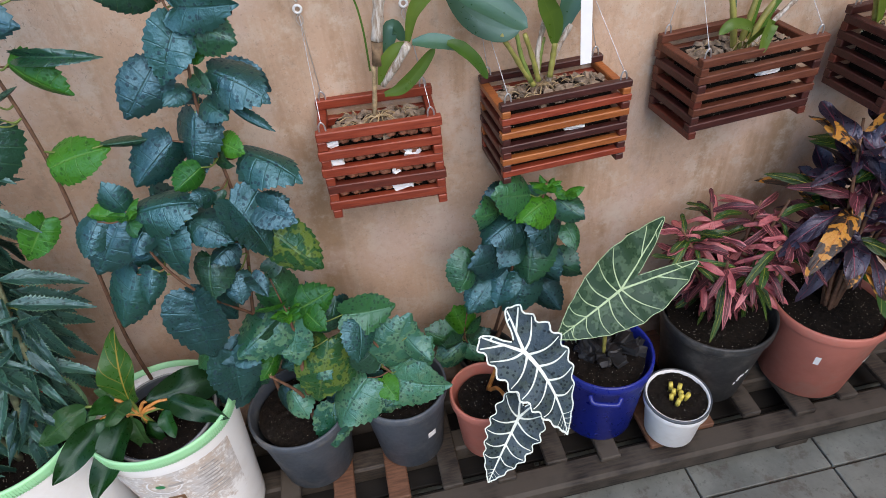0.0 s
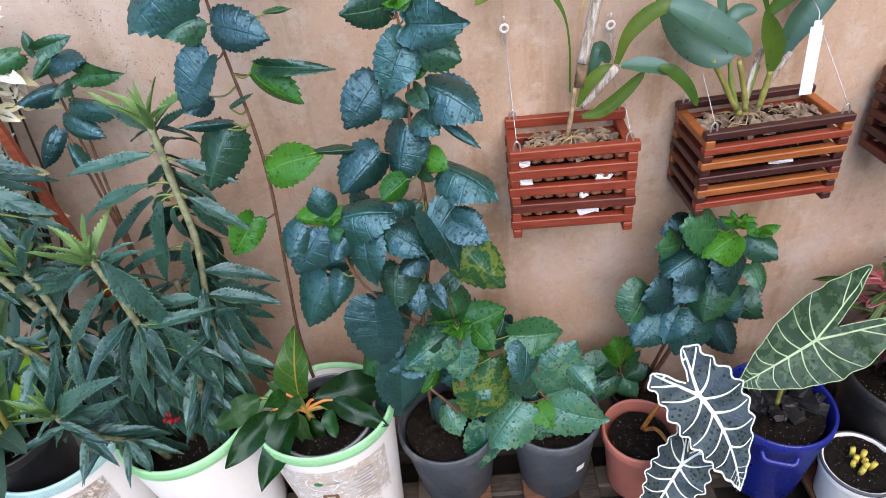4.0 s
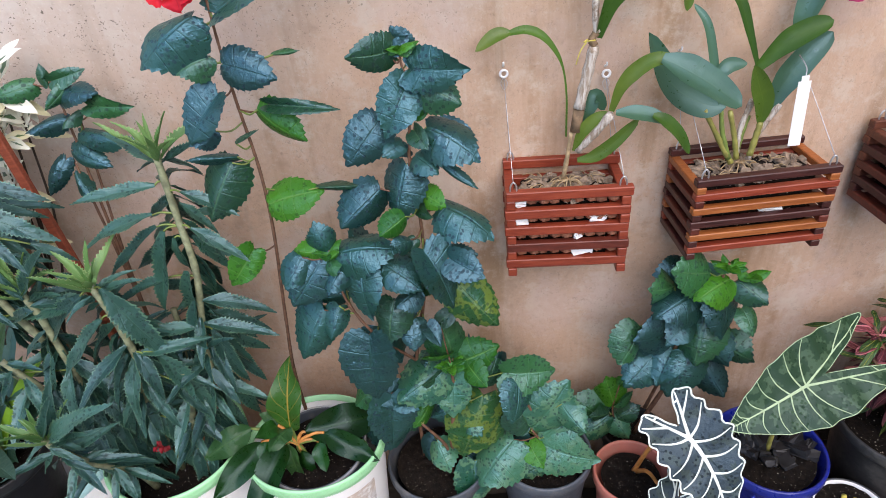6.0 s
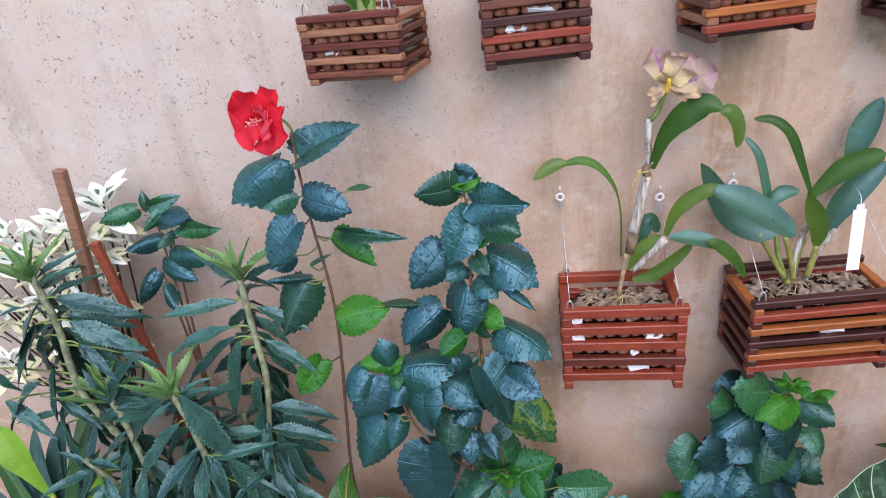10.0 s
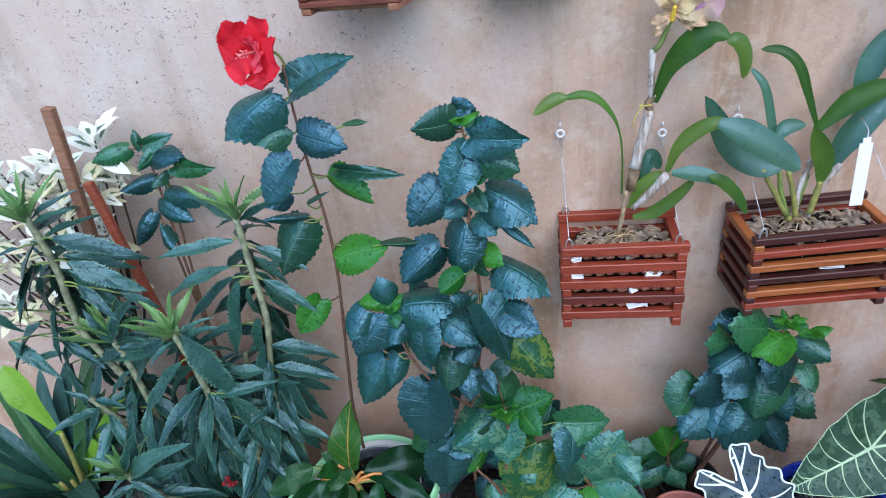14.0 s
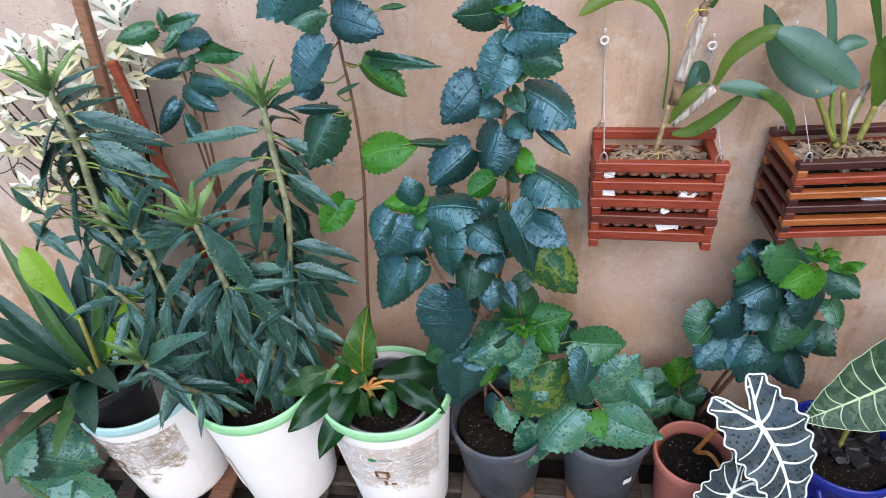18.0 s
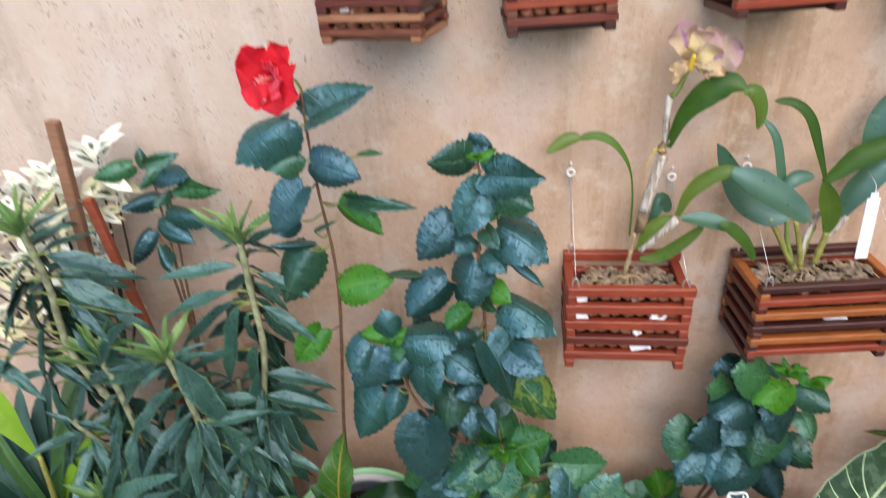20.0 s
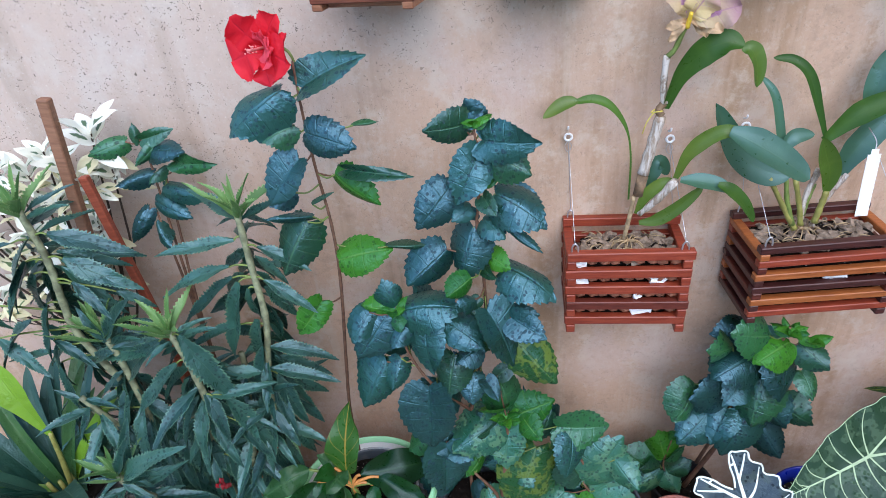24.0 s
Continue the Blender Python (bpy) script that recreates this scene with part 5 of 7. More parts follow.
def red_flower(at, size, facing, seed=0):
    fl = thing("hibiscus_flower", "open scarlet hibiscus flower with pink stamens", "flower", at)
    nr = Vector(facing).normalized()
    e = nr.cross(Vector((0, 0, 1))).normalized()
    f = nr.cross(e)
    for i in range(5):
        a = 2 * math.pi * i / 5 + 0.35
        r = e * math.cos(a) + f * math.sin(a)
        set_leaf(fl, "petal", PETAL, Vector(at) + r * 0.002, r * 0.9 + nr * (0.45, 0.3, 0.6, 0.35, 0.9)[i], nr - r * 0.4 + e * 0.2 * math.sin(i * 2.3), size * (1.2, 1.1, 1.25, 1.1, 1.15)[i], (1.38, 1.2, 1.35, 1.22, 1.28)[i])
    for k in range(4):
        a = 2.6 + 0.55 * k
        r = e * math.cos(a) + f * math.sin(a)
        set_leaf(fl, "inner_petal", PETAL_PINK, Vector(at) + r * 0.006 + nr * 0.004, r * 0.7 + nr * (0.8 + 0.25 * (k % 2)), nr - r * 0.6, size * (0.72 - 0.06 * k), 1.25, "small rosy inner petal")
    tip = nr * size * 0.75 - e * size * 0.1
    part("pistil", tube([(0, 0, 0), tip * 0.5, tip], 0.0024, 0.0016, 6, 4), MAT["petal_pink"], fl, "pink pistil")
    rg = random.Random(seed)
    an = bmesh.new()
    for _ in range(26):
        q = tip * rg.uniform(0.6, 1.05) + Vector((rg.uniform(-1, 1), rg.uniform(-1, 1), rg.uniform(-1, 1))) * 0.005
        bmesh.ops.create_icosphere(an, subdivisions=1, radius=0.0014, matrix=Matrix.Translation(q))
    tagged(part("anthers", an, MAT["petal_pink"], fl), kind="stuff")
    g = Vector(at) - nr * 0.012
    part("calyx", tube([-nr * 0.026, -nr * 0.014, -nr * 0.003], 0.004, 0.008, 8, 3), MAT["stem_green"], fl, "green calyx")
    part("stalk", tube([Vector((0.040, 0.01, -0.045)), Vector((0.030, 0.012, -0.012)), -nr * 0.02], 0.0022, 0.0026, 6, 4), MAT["stem_green"], fl)


red_flower((-0.047, -0.190, 1.438), 0.050, (-0.38, -0.88, 0.15), 3)

# serrated plants in the middle bucket
KM = [leaf_mesh(lance_low, w, 42, 3, tooth=0.12, fold=fo, droop=d, wave=0.14, sway=s, seed=20 + i, quilt=0.006) for i, (w, fo, d, s) in
      enumerate([(0.102, 0.40, 0.12, 0.05), (0.108, 0.25, 0.26, -0.06), (0.094, 0.55, 0.05, 0.03), (0.105, 0.35, 0.34, 0.06), (0.092, 0.60, 0.18, -0.09)])]
KAL_LEAF = [coloured(m, MAT["kal"]) for m in KM]
KAL_TOP = [coloured(leaf_mesh(lance_low, w, 32, 2, tooth=0.17, fold=0.7, droop=d, wave=0.2, sway=s, seed=30 + i), MAT["kal_top"]) for i, (w, d, s) in enumerate(((0.085, 0.1, 0.06), (0.10, 0.3, -0.08), (0.075, -0.15, 0.10), (0.09, 0.25, 0.0)))]


# leaves that show clearly, stem by stem: base x, z and tip x, z
KAL_RIGHT = [(-0.181, 1.122, -0.313, 1.122), (-0.205, 1.068, -0.341, 1.055), (-0.205, 1.045, -0.327, 0.953), (-0.197, 1.035, -0.253, 0.862), (-0.182, 1.021, -0.194, 0.927), (-0.181, 0.952, -0.23, 0.766), (-0.188, 0.886, -0.224, 0.754), (-0.144, 1.106, -0.054, 1.068), (-0.149, 1.037, -0.06, 0.976), (-0.22, 0.941, -0.338, 0.917), (-0.173, 0.885, -0.046, 0.875), (-0.188, 0.832, -0.055, 0.799), (-0.197, 0.825, -0.313, 0.841), (-0.175, 0.816, -0.143, 0.679), (-0.212, 0.752, -0.26, 0.503), (-0.202, 0.743, -0.205, 0.565)]
KAL_MIDDLE = [(-0.3, 0.976, -0.225, 0.796), (-0.342, 0.963, -0.521, 0.836), (-0.325, 0.911, -0.447, 0.795), (-0.313, 0.872, -0.377, 0.804), (-0.311, 0.825, -0.387, 0.716), (-0.323, 0.781, -0.378, 0.584), (-0.31, 0.777, -0.405, 0.694), (-0.284, 0.824, -0.271, 0.673), (-0.259, 0.822, -0.196, 0.654), (-0.253, 0.747, -0.203, 0.664), (-0.293, 0.824, -0.167, 0.833), (-0.331, 0.646, -0.332, 0.505), (-0.309, 0.635, -0.272, 0.519), (-0.323, 0.961, -0.371, 0.944)]
KAL_INNER = [(-0.458, 0.951, -0.479, 1.03), (-0.456, 0.957, -0.364, 1.072), (-0.451, 0.927, -0.539, 0.902), (-0.453, 0.936, -0.371, 0.948), (-0.45, 0.871, -0.508, 0.752), (-0.439, 0.83, -0.458, 0.749), (-0.452, 0.879, -0.523, 0.821), (-0.53, 0.725, -0.583, 0.547), (-0.582, 0.719, -0.627, 0.549), (-0.591, 0.777, -0.649, 0.591), (-0.449, 0.764, -0.45, 0.643)]
KAL_LEFT = [(-0.474, 1.18, -0.342, 1.15), (-0.468, 1.131, -0.353, 1.07), (-0.474, 1.081, -0.408, 1.025), (-0.401, 1.056, -0.341, 1.016), (-0.537, 1.128, -0.616, 1.012), (-0.535, 1.102, -0.607, 0.939), (-0.542, 1.036, -0.586, 0.906), (-0.546, 1.166, -0.587, 1.166), (-0.508, 1.174, -0.645, 1.052), (-0.52, 1.126, -0.649, 1.043), (-0.675, 1.039, -0.663, 0.955), (-0.591, 0.999, -0.713, 0.916), (-0.583, 0.921, -0.679, 0.914), (-0.565, 0.942, -0.604, 0.831), (-0.581, 0.893, -0.583, 0.775), (-0.57, 0.95, -0.491, 0.902), (-0.68, 0.959, -0.591, 0.886)]
KAL_FRONT = [(-0.455, 0.737, -0.511, 0.75), (-0.446, 0.747, -0.395, 0.848), (-0.437, 0.74, -0.328, 0.864), (-0.448, 0.719, -0.394, 0.704), (-0.445, 0.705, -0.486, 0.672), (-0.443, 0.687, -0.38, 0.667)]


def kalanchoe(path, seed, reach=0.115, bare=0.10, crown=True, rows=()):
    """One upright serrated-leaf plant; path runs from its top to the soil."""
    rg = random.Random(seed)
    base = Vector(path[-1])
    p = thing("kalanchoe", "tall succulent with drooping serrated blue-green leaves", "plant", base, "serrated succulents")
    pts = smooth_path(path, 10)
    part("stem", tube([Vector(q) - base for q in path][::-1], 0.0075, 0.0060, 8, 6, None, 0.09), MAT["stem_kal"], p, "pale scarred stem")
    for x0, z0, x1, z1 in rows:
        near = min(pts, key=lambda q: (q.x - x0) ** 2 + (q.z - z0) ** 2)
        a = Vector((x0, near.y - 0.006, z0))
        if (a - near).length > 0.014:
            part("twig", tube([near - base, near.lerp(a, 0.6) - base + Vector((0, 0, 0.004)), a - base], 0.0022, 0.0016, 6, 3), MAT["stem_green"], p)
        way = Vector((x1 - x0, rg.uniform(-0.035, 0.01), z1 - z0))
        side = 1 if x1 > x0 else -1
        set_leaf(p, "leaf", rg.choice(KAL_LEAF), a, way, Vector((side * rg.uniform(0.0, 0.35), -0.6, rg.uniform(0.7, 1.5))), way.length * 1.06, rg.uniform(0.95, 1.2))
        for shift in (0.022, 0.045):
            low_base = near.lerp(a, 0.4) + Vector((rg.uniform(-0.008, 0.008), shift * 0.5, -shift - rg.uniform(0.0, 0.02)))
            swing = way.copy()
            swing.rotate(Euler((rg.uniform(-0.3, 0.3), rg.uniform(-0.6, 0.6), 0)))
            swing.z -= 0.02
            swing.y = rg.uniform(0.0, 0.05)
            set_leaf(p, "leaf", rg.choice(KAL_LEAF), low_base, swing, Vector((side * rg.uniform(0.0, 0.4), -0.6, rg.uniform(0.5, 1.3))), swing.length * rg.uniform(0.7, 1.0), rg.uniform(0.95, 1.2))
    total = sum((b - a).length for a, b in zip(pts, pts[1:]))
    run, k, nxt = 0.0, 0, 0.012
    for a, b in zip(pts, pts[1:]):
        run += (b - a).length
        if run < nxt or run > total - bare:
            continue
        upper = rows and a.z > 0.86
        nxt = run + rg.uniform(0.012, 0.018) * (1.1 if upper else 0.9)
        low = min(1.0, run / 0.35)
        turn = k * 1.9 + rg.uniform(-0.3, 0.3)
        k += 1
        for s in (0, math.pi):
            if rg.random() < 0.08:
                continue
            t = turn + s
            out = Vector((math.cos(t), math.sin(t) * 0.8 - 0.12, 0))
            if upper:
                out = Vector((math.cos(t) * 0.6, abs(math.sin(t)) + 0.2, 0))
            way = out + Vector((0, 0, 0.40 - 2.0 * low ** 0.7 + rg.uniform(-0.8, 0.5)))
            nr = Vector((0, -0.25, 1)) + out * 0.5
            L = reach * rg.uniform(0.75, 1.15) * (0.65 + 0.4 * min(1, run / 0.08)) * (0.9 if upper else 1.0)
            set_leaf(p, "leaf", rg.choice(KAL_LEAF), a + out * 0.004, way, nr, L, rg.uniform(0.95, 1.2))
    if crown:
        top = Vector(path[0])
        for i in range(11):
            t = i * 2.4 + rg.uniform(-0.5, 0.5)
            up = (0.45, 0.6, 0.7, 0.9, 1.1, 1.3, 1.7, 2.1, 2.6, 3.2, 4.0)[i] + rg.uniform(-0.15, 0.2)
            kind = KAL_LEAF if i < 2 else KAL_TOP
            set_leaf(p, "young_leaf", kind[i % 4], top - Vector((0, 0, 0.018 * (1 - i / 11))), Vector((math.cos(t), math.sin(t) * 0.8 - 0.1, up)), Vector((-math.cos(t), -math.sin(t) - 0.3, 0.9)), 0.110 * (1.1 - 0.5 * i / 11) * rg.uniform(0.75, 1.15), rg.uniform(0.9, 1.15))
    return p


SOIL_B = 0.452
kalanchoe([(-0.164, -0.195, 1.172), (-0.167, -0.198, 1.075), (-0.168, -0.205, 0.958), (-0.180, -0.210, 0.886), (-0.215, -0.215, 0.744), (-0.26, -0.22, 0.60), (-0.290, -0.22, SOIL_B)], 31, 0.13, rows=KAL_RIGHT)
kalanchoe([(-0.321, -0.270, 0.978), (-0.311, -0.274, 0.940), (-0.304, -0.275, 0.872), (-0.307, -0.273, 0.793), (-0.341, -0.265, 0.655), (-0.345, -0.255, SOIL_B)], 32, 0.12, rows=KAL_MIDDLE)
kalanchoe([(-0.508, -0.238, 1.222), (-0.502, -0.240, 1.147), (-0.506, -0.240, 1.097), (-0.517, -0.240, 1.031), (-0.520, -0.240, 0.950), (-0.470, -0.238, 0.78), (-0.420, -0.235, 0.62), (-0.400, -0.23, SOIL_B)], 33, 0.13, rows=KAL_LEFT)
kalanchoe([(-0.449, -0.392, 0.740), (-0.445, -0.388, 0.705), (-0.422, -0.37, 0.640), (-0.395, -0.32, 0.54), (-0.385, -0.30, SOIL_B)], 34, 0.10, 0.06, rows=KAL_FRONT)
kalanchoe([(-0.462, -0.252, 0.960), (-0.452, -0.255, 0.920), (-0.450, -0.256, 0.863), (-0.449, -0.258, 0.764), (-0.455, -0.262, 0.657), (-0.400, -0.265, SOIL_B)], 35, 0.12, rows=KAL_INNER)
kalanchoe([(-0.235, -0.27, 0.76), (-0.25, -0.26, 0.68), (-0.28, -0.25, 0.58), (-0.305, -0.25, SOIL_B)], 38, 0.10, 0.04, crown=False)
kalanchoe([(-0.560, -0.270, 0.82), (-0.530, -0.27, 0.76), (-0.470, -0.265, 0.63), (-0.420, -0.26, SOIL_B)], 39, 0.11, 0.05, crown=False)
kalanchoe([(-0.620, -0.230, 0.78), (-0.580, -0.23, 0.72), (-0.510, -0.235, 0.60), (-0.435, -0.245, SOIL_B)], 42, 0.11, 0.05, crown=False)
kalanchoe([(-0.250, -0.190, 0.85), (-0.255, -0.19, 0.78), (-0.27, -0.19, 0.64), (-0.300, -0.19, SOIL_B)], 36, 0.11, 0.05, crown=False)
kalanchoe([(-0.190, -0.240, 0.80), (-0.20, -0.24, 0.72), (-0.24, -0.24, 0.60), (-0.280, -0.24, SOIL_B)], 41, 0.11, 0.03, crown=False)
kalanchoe([(-0.345, -0.215, 0.86), (-0.350, -0.215, 0.78), (-0.360, -0.218, 0.64), (-0.370, -0.22, SOIL_B)], 43, 0.11, 0.05, crown=False)


def stake(label, a, b, w, d, material):
    a, b = Vector(a), Vector(b)
    s = thing("garden_stake", label, "stake", b, "wooden stakes")
    v = a - b
    bm = block(w, d, v.length, 0.002, at=(0, 0, v.length / 2), rot=None)
    o = part("shaft", bm, material, s, smooth=False)
    o.rotation_mode = "QUATERNION"
    o.rotation_quaternion = Vector((0, 0, 1)).rotation_difference(v)


stake("reddish square wooden stake leaning on the wall", (-0.452, -0.140, 1.375), (-0.585, -0.150, 0.46), 0.020, 0.017, MAT["stake"])
stake("broken red-brown stake beside the variegated shrub", (-0.450, -0.135, 1.230), (-0.395, -0.15, 0.46), 0.017, 0.014, MAT["stake_red"])
stake("thin red-brown stake among serrated leaves", (-0.270, -0.200, 0.80), (-0.28, -0.26, 0.45), 0.015, 0.012, MAT["stake"])
stake("thin reddish stake among serrated leaves", (-0.372, -0.215, 0.86), (-0.36, -0.23, 0.45), 0.014, 0.012, MAT["stake_red"])

# glossy plant in the right-hand bucket
PH = [leaf_mesh(lance, w, 22, 3, fold=f, droop=d, wave=0.20, quilt=0.008, sway=s, seed=40 + i) for i, (w, f, d, s) in enumerate([(0.21, 0.40, 0.22, 0.05), (0.24, -0.35, 0.35, -0.06), (0.20, 0.5, 0.12, 0.03)])]


PHILO = [
    (-0.072, 0.562, -0.062, -0.255, 0.734, "philo_gold"),
    (-0.042, 0.564, 0.124, -0.255, 0.581, "philo"),
    (-0.004, 0.557, 0.105, -0.320, 0.528, "philo"),
    (-0.021, 0.530, -0.007, -0.320, 0.497, "philo"),
    (-0.064, 0.506, -0.053, -0.320, 0.444, "philo"),
    (-0.092, 0.530, -0.142, -0.415, 0.490, "philo"),
    (-0.140, 0.540, -0.205, -0.385, 0.520, "philo"),
    (-0.150, 0.585, -0.254, -0.320, 0.563, "strap"),
    (-0.094, 0.589, -0.114, -0.320, 0.617, "philo"),
    (-0.086, 0.528, -0.070, -0.320, 0.451, "strap"),
    (-0.068, 0.573, -0.130, -0.255, 0.613, "strap"),
    (-0.128, 0.544, -0.135, -0.320, 0.521, "philo"),
    (0.062, 0.526, 0.089, -0.320, 0.514, "strap"),
    (-0.069, 0.580, -0.098, -0.320, 0.605, "strap"),
]


def philodendron():
    rg = random.Random(4)
    base = Vector((-0.060, -0.255, 0.440))
    p = thing("philodendron", "glossy dark green foliage plant with orange petioles", "plant", base)
    heart = Vector((-0.066, -0.272, 0.535))
    for i, (bx, bz, tx, ty, tz, kind) in enumerate(PHILO):
        a = Vector((bx, -0.27, bz))
        d = Vector((tx, ty, tz)) - a
        steep = 0.9 if tz > bz + 0.05 else 0.55
        nr = Vector((rg.uniform(-0.35, 0.35), -steep, 0.65))
        set_leaf(p, "leaf", coloured(PH[i % 3], MAT[kind]), a, d, nr, d.length * 1.06, 0.95 if d.length > 0.07 else 1.35)
        green = kind == "strap"
        part("petiole", tube([(0, 0, 0.0), (heart - base) * 0.9, (heart - base).lerp(a - base, 0.6) + Vector((0, 0, 0.008)), a - base], 0.005, 0.003, 6, 4), MAT["stem_green" if green else "stem_orange"], p, "" if green else "orange petiole")


philodendron()

STRAP_MESH = [leaf_mesh(strap_shape, w, 18, 3, fold=0.4, droop=d, sway=s, wave=0.08, seed=60 + i) for i, (w, d, s) in enumerate([(0.060, 0.45, 0.06), (0.068, 0.70, -0.12), (0.052, 0.35, 0.10)])]
STRAPS, STRAPS_LITE, STRAPS_DARK = [[coloured(m, MAT[k]) for m in STRAP_MESH] for k in ("strap", "strap_lite", "strap_dark")]


STRAP_ROWS = [(-0.697, 0.618, -0.732, 0.779), (-0.705, 0.602, -0.82, 0.674), (-0.724, 0.579, -0.868, 0.686), (-0.727, 0.558, -0.899, 0.562), (-0.743, 0.555, -0.873, 0.607), (-0.68, 0.597, -0.554, 0.859), (-0.671, 0.597, -0.557, 0.776), (-0.677, 0.617, -0.62, 0.911), (-0.692, 0.667, -0.784, 0.826), (-0.691, 0.695, -0.729, 0.896), (-0.656, 0.616, -0.606, 0.822), (-0.674, 0.636, -0.609, 0.863), (-0.681, 0.676, -0.802, 0.861), (-0.714, 0.639, -0.877, 0.762), (-0.717, 0.578, -0.901, 0.608)]


def spatula(v):
    return (0.18 + 0.82 * min(1.0, v / 0.62) ** 1.4) * max(0.0, 1 - max(0.0, (v - 0.62) / 0.38) ** 2.6) ** 0.5 if v < 1 else 0.0


def strap_plant():
    rg = random.Random(6)
    base = Vector((-0.700, -0.285, 0.540))
    p = thing("strap_leaved_plant", "clump of arching green strap leaves with pale bases", "plant", base)
    for k, (x0, z0, x1, z1) in enumerate(STRAP_ROWS):
        q = base + Vector(((x0 - base.x) * 0.7, rg.uniform(-0.02, 0.02), 0))
        way = Vector((x1 - q.x, rg.uniform(-0.05, 0.03), z1 - q.z))
        kind = STRAPS_LITE if k in (1, 5) else STRAPS if k % 2 else STRAPS_DARK
        set_leaf(p, "leaf", kind[k % 3], q, way, Vector((0.2, -0.45, 1.0)), way.length * 1.05, 0.055 / way.length * rg.uniform(3.6, 5.2))
    for i in range(48):
        t = rg.uniform(1.6, 5.4)
        q = base + Vector((math.cos(t) * 0.03, math.sin(t) * 0.03, 0))
        way = Vector((math.cos(t) * 0.9, math.sin(t) * 0.6, rg.uniform(0.3, 1.4) if i % 3 else rg.uniform(1.2, 2.6)))
        set_leaf(p, "leaf", rg.choice((STRAPS if i % 3 else STRAPS_DARK)), q, way, Vector((-math.cos(t), -math.sin(t) - 0.3, 1.0)), rg.uniform(0.15, 0.25) if i % 3 else rg.uniform(0.24, 0.31), rg.uniform(1.2, 1.6))
    stalk = [base + Vector((0.02, -0.01, 0.01)), Vector((-0.650, -0.300, 0.680)), Vector((-0.632, -0.305, 0.760))]
    part("leaf_stalk", tube([v - base for v in stalk], 0.006, 0.0045, 6, 4), MAT["stem_yellow"], p, "pale green leaf stalk")
    wide = coloured(leaf_mesh(spatula, 0.155, 18, 3, fold=0.3, droop=0.2, wave=0.05, seed=66), MAT["strap_lite"])
    set_leaf(p, "leaf", wide, stalk[2] - Vector((0, 0, 0.004)), (-0.043, -0.01, 0.170), (0.15, -0.8, 0.5), 0.185, 1.0, "broad bright green leaf")
    for i in range(7):
        t = i * 0.9
        q = Vector((0.02 * math.cos(t), 0.02 * math.sin(t), 0.0))
        part("leaf_base", tube([q, q * 1.4 + Vector((0, 0, 0.07))], 0.0060, 0.0040, 6), MAT["stem_yellow"], p, "pale yellow-green leaf base")


strap_plant()

VM = [leaf_mesh(lance, w, 16, 3, fold=f, droop=d, wave=0.14, sway=s, seed=70 + i) for i, (w, f, d, s) in enumerate([(0.19, 0.4, 0.15, 0.05), (0.22, 0.25, 0.35, -0.08), (0.17, 0.55, -0.05, 0.08), (0.20, 0.3, 0.5, 0.1)])]
VARIEG, VARIEG_OLD = [coloured(m, MAT["varieg"]) for m in VM], [coloured(m, MAT["varieg_old"]) for m in VM]
# rosette centres: x, z
ROSETTES = [(-0.63, 1.264), (-0.55, 1.270), (-0.44, 1.300), (-0.57, 1.167), (-0.735, 1.100), (-0.717, 1.036), (-0.73, 1.160), (-0.60, 1.236), (-0.515, 1.250), (-0.435, 1.225), (-0.47, 1.215),
            (-0.61, 0.985), (-0.72, 0.992), (-0.66, 1.176), (-0.65, 1.086), (-0.78, 0.966), (-0.58, 1.07), (-0.50, 1.125), (-0.69, 1.235), (-0.76, 1.21), (-0.79, 1.10), (-0.54, 1.200), (-0.66, 1.03), (-0.62, 1.13), (-0.52, 1.02)]


def variegated_shrub():
    rg = random.Random(8)
    base = Vector((-0.60, -0.085, 0.1215))
    p = thing("variegated_shrub", "shrub with cream-white leaves marked green", "plant", base)
    fork = Vector((-0.58, -0.085, 0.72))
    part("trunk", tube([Vector((0, 0, 0)), Vector((-0.015, 0.005, 0.35)), fork - base], 0.008, 0.006, 7, 5), MAT["twig"], p, "dark woody trunk")
    for cx, cz in ROSETTES:
        tip = Vector((cx, rg.uniform(-0.125, -0.07), cz - 0.012))
        mid = fork.lerp(tip, 0.55) + Vector((rg.uniform(-0.03, 0.03), 0.01, -0.02))
        part("branch", tube([fork - base, mid - base, tip - base], 0.0035, 0.0018, 6, 5), MAT["twig"], p)
        for k in range(9):
            t = k * 2.4 + rg.uniform(-0.4, 0.4)
            inner = k < 5
            up = rg.uniform(0.7, 1.6) if inner else rg.uniform(-0.5, 0.5)
            way = Vector((math.cos(t), math.sin(t) * 0.8 - 0.25, up))
            old = cz < 1.05 and not inner or k > 6
            set_leaf(p, "leaf", rg.choice(VARIEG_OLD if old else VARIEG), tip - Vector((0, 0, 0.005 * k)), way, Vector((-math.cos(t) * 0.5, -0.6, 0.8)), rg.uniform(0.040, 0.066) * (1.35 if cx == -0.44 else 1.0), rg.uniform(0.9, 1.1))


variegated_shrub()


